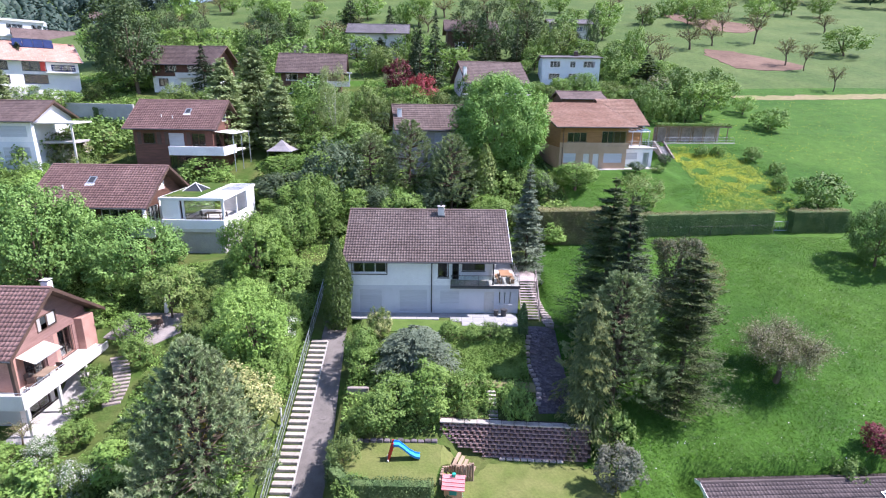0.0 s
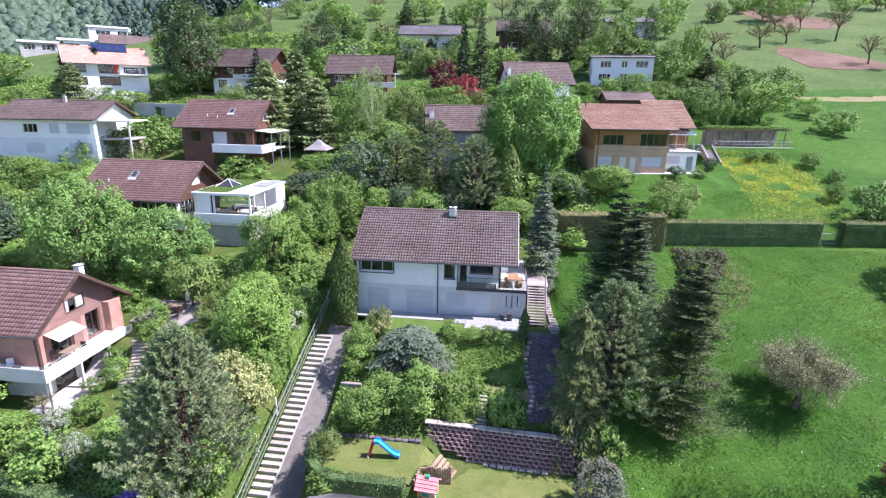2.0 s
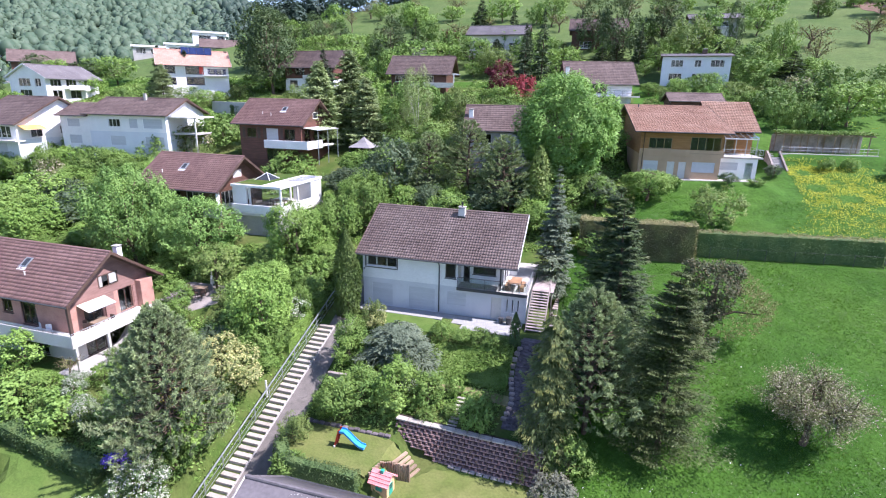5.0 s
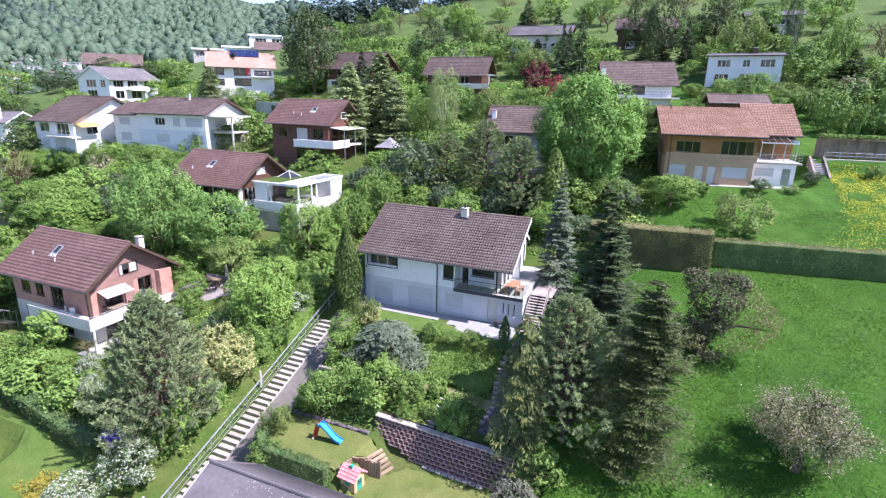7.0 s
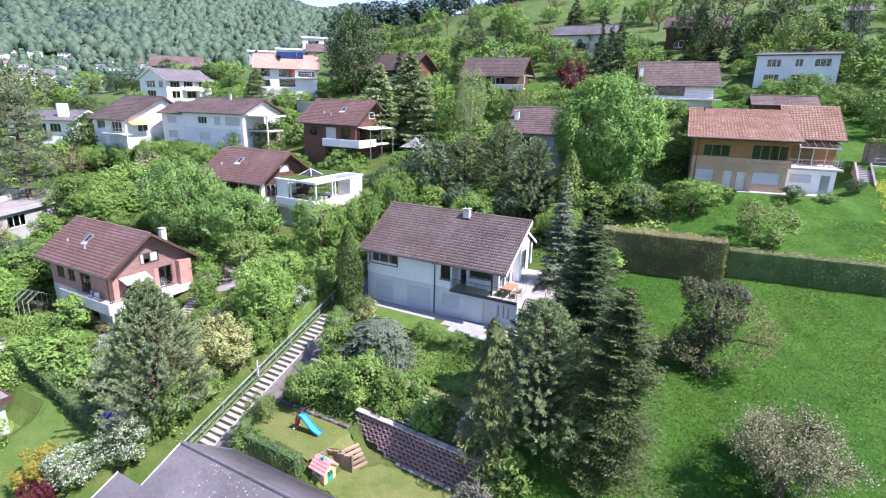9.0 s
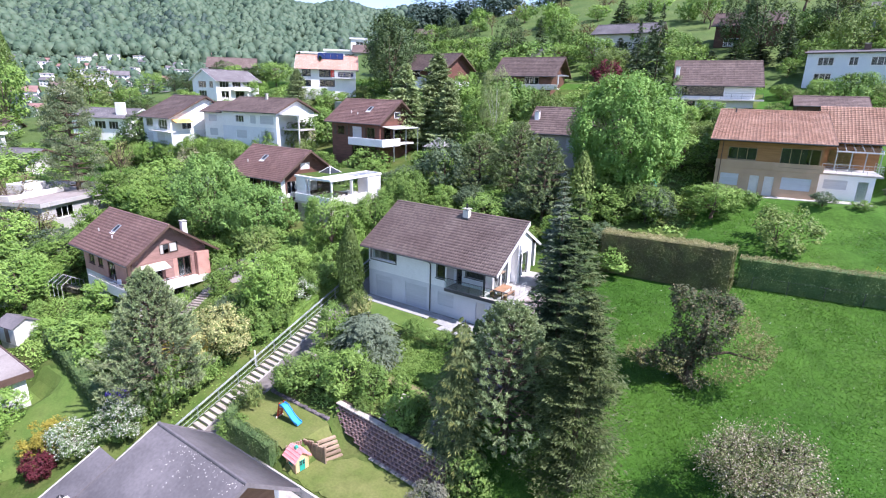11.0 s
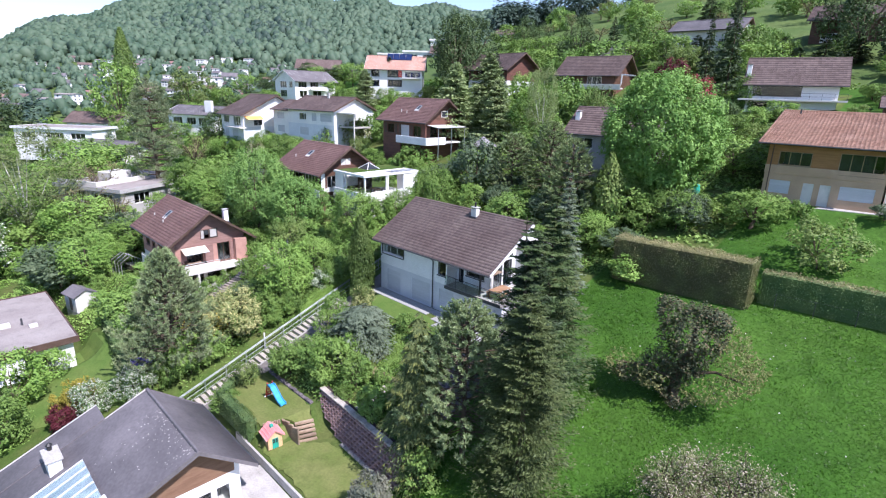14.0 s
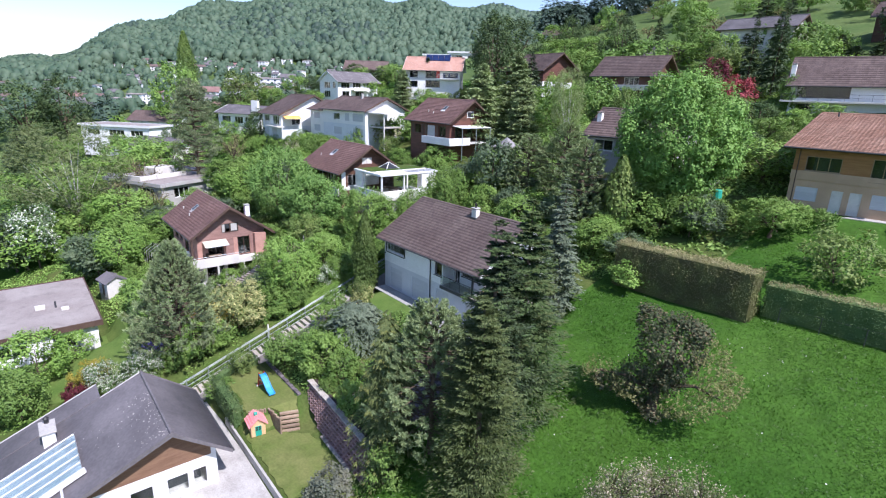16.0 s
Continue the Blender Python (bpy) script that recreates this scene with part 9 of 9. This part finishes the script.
g = thing("garden_gate", pose(38.4, 59.9, gz(39.4, 59.9)), "thin metal garden gate between the hedges", "gate")
part("gate_frame", Shape().tube([(0.1, 0, 0.1), (0.1, 0, 1.15), (1.85, 0, 1.15), (1.85, 0, 0.1), (0.1, 0, 0.1)], 0.03, 6), METAL, g)
for i in range(9):
    part("bar", Shape().tube([(0.28 + i * 0.17, 0, 0.1), (0.28 + i * 0.17, 0, 1.15)], 0.012, 5), METAL, g)
part("post", Shape().soft_box(-0.12, 0.05, -0.08, 0.08, -0.2, 1.3, 0.01), OLDWOOD, g)


# ---- ivy-clad tree ----
def ivy_tree():
    t = thing("tree", pose(21.0, 45.6, gz(21.2, 45.6)) @ Matrix.Diagonal((1.25, 1.25, 1.12, 1)), "old leaning tree thickly clad in dark ivy", "tree")
    rng = np.random.default_rng(77)
    part("trunk", Shape().tube([(0, 0, -0.4), (0.1, 0, 1.5), (0.5, 0.2, 3.2), (0.6, 0.2, 5.0)], [0.3, 0.25, 0.2, 0.08], 8).tube([(0.1, 0, 1.2), (-1.2, -0.8, 1.9), (-2.6, -1.4, 1.8)], [0.12, 0.08, 0.03], 6).tube([(0.1, 0, 1.6), (1.8, 0.2, 2.4), (3.2, -0.3, 2.6)], [0.12, 0.08, 0.03], 6), BARK, t)
    L = np.array([[0.6, 0.2, 5.2, 0.8], [1.3, 0.3, 5.0, 0.8], [-0.5, 0.1, 5.0, 0.8], [0.4, 0.8, 4.6, 0.9], [0.6, -0.6, 4.4, 0.9], [-0.2, 0.0, 4.0, 0.9], [1.3, 0.2, 4.0, 0.8], [0.3, 0.1, 3.2, 0.9], [1.0, 0.1, 3.0, 0.7], [0.0, 0.0, 2.3, 0.8], [0.1, 0, 1.5, 0.7], [-0.4, -0.2, 0.8, 0.6], [-1.2, -0.7, 1.5, 0.7], [-0.9, -0.4, 2.2, 0.6], [-1.9, -1.1, 1.3, 0.6], [0.4, -0.5, 0.6, 0.7], [1.5, 0.2, 5.3, 0.6], [-0.9, 0.3, 5.3, 0.6], [-0.3, -0.2, 2.7, 0.8], [0.7, 0.0, 2.3, 0.7], [-0.6, -0.4, 1.7, 0.7]])
    part("crown", quads_mesh("ivy", lobe_leaves(rng, L, 16000, 0.12, 0.09, np.array([0.4, 0.1, 4.0]), 0.7), IVY), None, t)
    M = np.array([[-1.4, -0.9, 1.9, 0.8], [-2.4, -1.3, 1.7, 0.8], [-0.6, -1.2, 1.6, 0.8], [1.9, 0.1, 2.4, 0.9], [2.9, -0.3, 2.5, 0.9], [2.4, -0.9, 2.0, 0.8], [2.4, 0.2, 3.4, 1.0], [3.2, 0.0, 3.2, 0.9], [2.2, 0.3, 4.2, 0.9], [1.4, -0.6, 1.5, 0.9]])
    part("young_leaves", quads_mesh("budding", lobe_leaves(rng, M, 5200, 0.10, 0.06, np.array([0.3, 0, 2.0]), 1.0), LEAF_BUD), None, t)


ivy_tree()


# ---- garden things ----
def parasol_seat(x, y):
    z = gz(x, y)
    t = garden_table(x, y, z + 0.05, 20, 1.6, 0.9, OLDWOOD, "brown wooden garden table on the gravel place")
    p = thing("parasol", pose(x + 0.9, y + 0.9, z), "folded pale garden parasol beside the table", "parasol")
    part("pole", Shape().tube([(0, 0, 0), (0, 0, 2.4)], 0.03, 6), METAL, p)
    part("canopy", Shape().tube([(0, 0, 0.95), (0, 0, 1.5), (0, 0, 2.35)], [0.2, 0.15, 0.04], 9), OFFWHITE, p)
    part("base", Shape().tube([(0, 0, -0.02), (0, 0, 0.1)], 0.28, 10), CONCRETE, p)
    for dx, dy, r in ((-1.2, 0.2, 90), (0.2, -0.9, 190), (0.9, -0.5, 230)):
        garden_chair(x + dx, y + dy, z + 0.05, r, BROWNPAINT, "brown garden chair on the gravel place")


parasol_seat(-25.0, 42.4)


def chalet_steps():
    s = thing("garden_steps", pose(0, 0, 0), "curving flight of brown stone garden steps", "stairs")
    for i in range(13):
        k = i / 12
        x, y = -23.9 - 2.0 * k + 0.5 * math.sin(k * 3.1), 34.0 + 4.6 * k
        z = gz(x, y)
        part("tread", Shape().soft_box(-0.6, 0.6, -0.15, 0.15, -0.2, 0.1, 0.02, pose(x, y, z, 0, 0, 20)), STONE, s)


chalet_steps()


def gazebo(x, y):
    z = gz(x, y)
    g = thing("gazebo", pose(x, y, z), "grey fabric garden gazebo with a peaked roof", "gazebo")
    for sx in (-1, 1):
        for sy in (-1, 1):
            part("post", Shape().tube([(sx * 1.6, sy * 1.6, -0.3), (sx * 1.6, sy * 1.6, 2.2)], 0.05, 6), DARKMETAL, g)
    part("canopy", Shape().add([(-1.8, -1.8, 2.1), (1.8, -1.8, 2.1), (1.8, 1.8, 2.1), (-1.8, 1.8, 2.1), (-0.8, -0.8, 2.75), (0.8, -0.8, 2.75), (0.8, 0.8, 2.75), (-0.8, 0.8, 2.75), (0, 0, 3.6)],
         ((0, 1, 5, 4), (1, 2, 6, 5), (2, 3, 7, 6), (3, 0, 4, 7), (4, 5, 8), (5, 6, 8), (6, 7, 8), (7, 4, 8))), GREYCANVAS, g)


gazebo(-22.8, 76.5)


def hut(x, y, z, rot, l, d, h, wall, roof, label):
    g = thing("garden_shed", pose(x, y, z, 0, 0, rot), label, "shed")
    part("wall", wall_mesh(l, h, 0.1, [(l * 0.35, l * 0.65, 0.05, h * 0.9)], pose(0, 0, 0)), wall, g)
    part("door", Shape().box(l * 0.35, l * 0.65, 0.03, 0.07, 0.05, h * 0.9), OLDWOOD, g)
    for m, n in ((pose(l, 0, 0, 0, 0, 90) @ pose(0.1, 0, 0), d - 0.2), (pose(l, d, 0, 0, 0, 180), l), (pose(0, d, 0, 0, 0, -90) @ pose(0.1, 0, 0), d - 0.2)):
        part("wall", wall_mesh(n, h, 0.1, [], m), wall, g)
    part("footing", Shape().box(0.02, l - 0.02, 0.02, d - 0.02, -1.2, -0.001), CONCRETE, g)
    for s in (0, 1):
        a = (-0.25, h - 0.1) if s == 0 else (d + 0.25, h - 0.1)
        part("roof", Shape().prism([(-0.2, a[0], a[1]), (-0.2, d / 2, h + 0.6), (-0.2, d / 2, h + 0.68), (-0.2, a[0], a[1] + 0.08)], (l + 0.4, 0, 0)), roof, g)
    for xx in (0.0, l - 0.1):
        part("gable", Shape().prism([(xx, 0.02, h), (xx, d - 0.02, h), (xx, d / 2, h + 0.56)], (0.1, 0, 0)), wall, g)


hut(-38.4, 22.9, gz(-37, 24) - 0.1, 12, 2.6, 2.2, 1.9, OFFWHITE, SLATE, "small white garden shed with dark grey roof")


def greenhouse(x, y):
    z = gz(x, y)
    g = thing("greenhouse", pose(x, y, z, 0, 0, 10), "small greenhouse with metal bars and dull glass", "greenhouse")
    l, d, h = 3.2, 2.4, 1.7
    for i in range(5):
        xx = i * l / 4
        part("rib", Shape().tube([(xx, 0, -0.4), (xx, 0, h), (xx, d / 2, h + 0.7), (xx, d, h), (xx, d, -0.4)], 0.03, 5), GREYWALL, g)
    for q in (((0, 0, 0), (l, 0, 0), (l, 0, h), (0, 0, h)), ((0, 0, h), (l, 0, h), (l, d / 2, h + 0.7), (0, d / 2, h + 0.7)), ((0, d, h), (l, d, h), (l, d / 2, h + 0.7), (0, d / 2, h + 0.7)), ((l, 0, 0), (l, d, 0), (l, d, h), (l, 0, h))):
        part("glass_panel", Shape().prism(q, (0.01, 0.01, 0.01)), CLEAR, g)
    part("staging", Shape().soft_box(0.2, l - 0.2, d - 0.8, d - 0.1, 0.0, 0.75, 0.02), OLDWOOD, g)


greenhouse(-42.4, 28.6)
o = thing("compost_bin", pose(10.0, 75.4, gz(10.0, 75.4)), "green plastic compost bin under the maple", "bin")
part("body", Shape().tube([(0, 0, 0), (0, 0, 0.95)], [0.48, 0.4], 10), GREENPLASTIC, o)
part("lid", Shape().tube([(0, 0, 0.95), (0, 0, 1.05)], [0.43, 0.3], 10), GREENPLASTIC, o)


def pergola():
    p = thing("pergola", pose(35.2, 84.8, 13.2, 0, 0, 8), "long timber pergola on the terrace wall", "pergola")
    part("terrace_wall", Shape().soft_box(-0.6, 11.5, -0.6, -0.2, -3.5, 0.1, 0.03), CONCRETE, p)
    for i in range(6):
        for y in (0.3, 3.0):
            part("post", Shape().soft_box(i * 2.1, i * 2.1 + 0.12, y, y + 0.12, 0, 2.4, 0.01), OLDWOOD, p)
    for y in (0.3, 3.0):
        part("beam", Shape().soft_box(-0.3, 11.2, y, y + 0.14, 2.4, 2.55, 0.01), OLDWOOD, p)
    for i in range(18):
        part("rafter", Shape().soft_box(i * 0.63, i * 0.63 + 0.08, 0.0, 3.5, 2.55, 2.65, 0.01), OLDWOOD, p)
    part("back_wall", Shape().soft_box(-0.3, 11.2, 3.3, 3.6, -0.5, 2.3, 0.03), STONE, p)
    rng = np.random.default_rng(9)
    n = 5200
    at = np.stack([rng.uniform(-0.4, 11.4, n), rng.uniform(0.0, 3.7, n), 2.7 + 0.22 * rng.random(n) + 0.12 * np.sin(np.arange(n))], -1)
    tagged(part("vine", quads_mesh("vine", leaf_quads(rng, at, np.array([0, 0, 1.0]) + 0.6 * rng.normal(size=(n, 3)), 0.22, 0.15), LEAF_MID), None, p, "leafy vine over the pergola"), kind="stuff")
    railing(p, (-0.5, -0.4), (11.4, -0.4), 0.1, 0.8, 1.8, METAL, 2)


pergola()


# ---- the far town ----
def town_model(l, d, h, pitch, wall, roof, label, tall=False):
    g = thing("town_house", pose(0, 0, 0), label, "house", "houses of the far town")
    part("wall", Shape().box(0, l, 0, d, -4, h).prism([(0.0, 0, h), (0.0, d, h), (0.0, d / 2, h + pitch * 0.96)], (l, 0, 0)), wall, g)
    for s in (0, 1):
        e = -0.6 if s == 0 else d + 0.6
        part("roof", Shape().prism([(-0.6, e, h - 0.25), (-0.6, d / 2, h + pitch), (-0.6, d / 2, h + pitch + 0.3), (-0.6, e, h + 0.05)], (l + 1.2, 0, 0)), roof, g)
    n = int(h // 2.7)
    for k in range(n):
        for i in range(3):
            u = l * (0.14 + 0.3 * i)
            part("window", Shape().box(u, u + 1.5, -0.05, 0.0, 0.9 + 2.7 * k, 2.2 + 2.7 * k), SOLAR, g)
        for i in range(2):
            u = d * (0.2 + 0.4 * i)
            part("window", Shape().box(l, l + 0.05, u, u + 1.3, 0.9 + 2.7 * k, 2.2 + 2.7 * k), SOLAR, g)
    return g


TOWN = [town_model(13, 10, 5.6, 3.0, WHITE, TILE_RED, "white town house with red-brown roof"), town_model(15, 10, 5.6, 2.6, OFFWHITE, TILE_DARK, "cream town house with dark brown roof"),
        town_model(17, 11, 8.4, 0.5, WHITE, GRAVEL, "white flat-roofed apartment house"), town_model(12, 9, 5.6, 3.0, WHITE, SLATE, "white town house with grey roof")]
rng = random.Random(8)
spots = []
for i in range(2000):
    if len(spots) >= 165:
        break
    az, r = radians(rng.uniform(53, 97)), rng.uniform(320, 690)
    x, y = 35 - r * math.sin(az), 17 + r * math.cos(az)
    if any(math.hypot(x - a, y - b) < 17 for a, b in spots):
        continue
    spots.append((x, y))
    base = TOWN[rng.choice((0, 1, 1, 2, 3, 3, 2))]
    m = pose(x, y, gz(x, y) + 0.3, 0, 0, math.degrees(az) - 10 + rng.uniform(-35, 35))
    ob = copy_thing(base, m)
    ob.matrix_basis = m @ Matrix.Diagonal((0.66, 0.66, 0.66, 1))
for i, b in enumerate(TOWN):
    x, y = -350 - 26 * i, 120 + 30 * i
    b.matrix_basis = pose(x, y, gz(x, y) + 0.3, 0, 0, 60)


# ---- woods ----
def woods(name, label, n, place, size, leaves, mat, seed, tall=1.25, clump=0.5, body=False):
    """Far woodland: each tree an uneven crown, its outline broken by leaf clumps."""
    rng = np.random.default_rng(seed)
    x, y = place(rng, n)
    s = size * rng.uniform(0.65, 1.3, len(x))
    z = ground_height(x, y)
    k = np.repeat(np.arange(len(x)), leaves)
    d = unit(rng.normal(size=(len(k), 3)))
    d[:, 2] = np.abs(d[:, 2]) * 1.1 - 0.25
    rr = s[k] * rng.uniform(0.72, 1.06, len(k)) * (1 + 0.22 * np.sin(5 * d[:, 0] + k) * np.cos(4 * d[:, 1] + 2 * k))
    at = np.stack([x[k] + d[:, 0] * rr, y[k] + d[:, 1] * rr, z[k] + s[k] * 0.9 + d[:, 2] * rr * tall], -1)
    q = leaf_quads(rng, at, 0.6 * d + np.array([0, 0, 0.55]) + 0.14 * rng.normal(size=d.shape), size * clump, size * clump * 0.8, 0.1)
    V, F = q.reshape(-1, 3), np.arange(4 * len(q)).reshape(-1, 4)
    if body:
        rings, segs = 5, 8
        lat = np.linspace(-0.5, np.pi / 2, rings)
        a = np.arange(segs) * 2 * np.pi / segs
        m = len(x)
        jit = rng.uniform(0.58, 1.16, (m, rings, segs))
        turn = rng.uniform(0, 6.3, (m, 1, 1))
        r = s[:, None, None] * 0.94 * jit * np.cos(lat)[None, :, None]
        px = x[:, None, None] + r * np.cos(a[None, None] + turn)
        py = y[:, None, None] + r * np.sin(a[None, None] + turn)
        pz = (z + s * 0.85)[:, None, None] + s[:, None, None] * tall * np.sin(lat)[None, :, None] * (0.70 + 0.45 * (jit - 0.58))
        B = np.stack([px, py, pz], -1).reshape(-1, 3)
        i, j = np.meshgrid(np.arange(rings - 1), np.arange(segs), indexing="ij")
        f = np.stack([i * segs + j, i * segs + (j + 1) % segs, (i + 1) * segs + (j + 1) % segs, (i + 1) * segs + j], -1).reshape(-1, 4)
        Fb = (np.arange(m) * rings * segs)[:, None, None] + f[None]
        V, F = np.concatenate([B, V]), np.concatenate([Fb.reshape(-1, 4), F + len(B)])
    me = array_mesh(name, V, F, mat)
    me.polygons.foreach_set("use_smooth", np.arange(len(F)) < len(F) - len(q))
    return tagged(new(name, me), label, "woods", kind="stuff")


def polar(az0, az1, r0, r1, edge=None):
    def place(rng, n):
        az, r = np.radians(rng.uniform(az0, az1, n)), np.sqrt(rng.uniform(r0 ** 2, r1 ** 2, n))
        x, y = 35 - r * np.sin(az), 17 + r * np.cos(az)
        ok = edge(x, y, r, np.degrees(az)) if edge else np.ones(n, bool)
        return x[ok], y[ok]
    return place


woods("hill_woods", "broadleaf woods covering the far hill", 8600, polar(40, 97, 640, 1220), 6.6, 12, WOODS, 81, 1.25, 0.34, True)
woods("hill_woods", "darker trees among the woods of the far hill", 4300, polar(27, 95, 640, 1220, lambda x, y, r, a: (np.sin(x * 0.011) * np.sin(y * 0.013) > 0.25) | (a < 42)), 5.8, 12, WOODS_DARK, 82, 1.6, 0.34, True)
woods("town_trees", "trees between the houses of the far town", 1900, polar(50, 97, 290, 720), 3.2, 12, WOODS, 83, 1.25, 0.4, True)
woods("valley_trees", "dark trees at the edge of the valley", 34, polar(46, 96, 225, 330), 4.5, 160, WOODS_DARK, 84, 1.5, 0.28)
woods("slope_woods", "mixed woods along the top of the orchard slope", 520, polar(-48, 40, 262, 400, lambda x, y, r, a: y > 250 - 0.25 * x), 6.0, 200, WOODS, 85, 1.4, 0.24)
woods("slope_woods", "dark woods along the top of the orchard slope", 420, polar(-52, 42, 268, 400, lambda x, y, r, a: y > 254 - 0.25 * x), 6.0, 200, WOODS_DARK, 86, 1.7, 0.24)
woods("slope_woods", "dark wooded shoulder beside the orchard", 330, polar(31, 47, 235, 420, lambda x, y, r, a: ground_height(x, y) > 22), 5.6, 220, WOODS_DARK, 87, 1.6, 0.22)
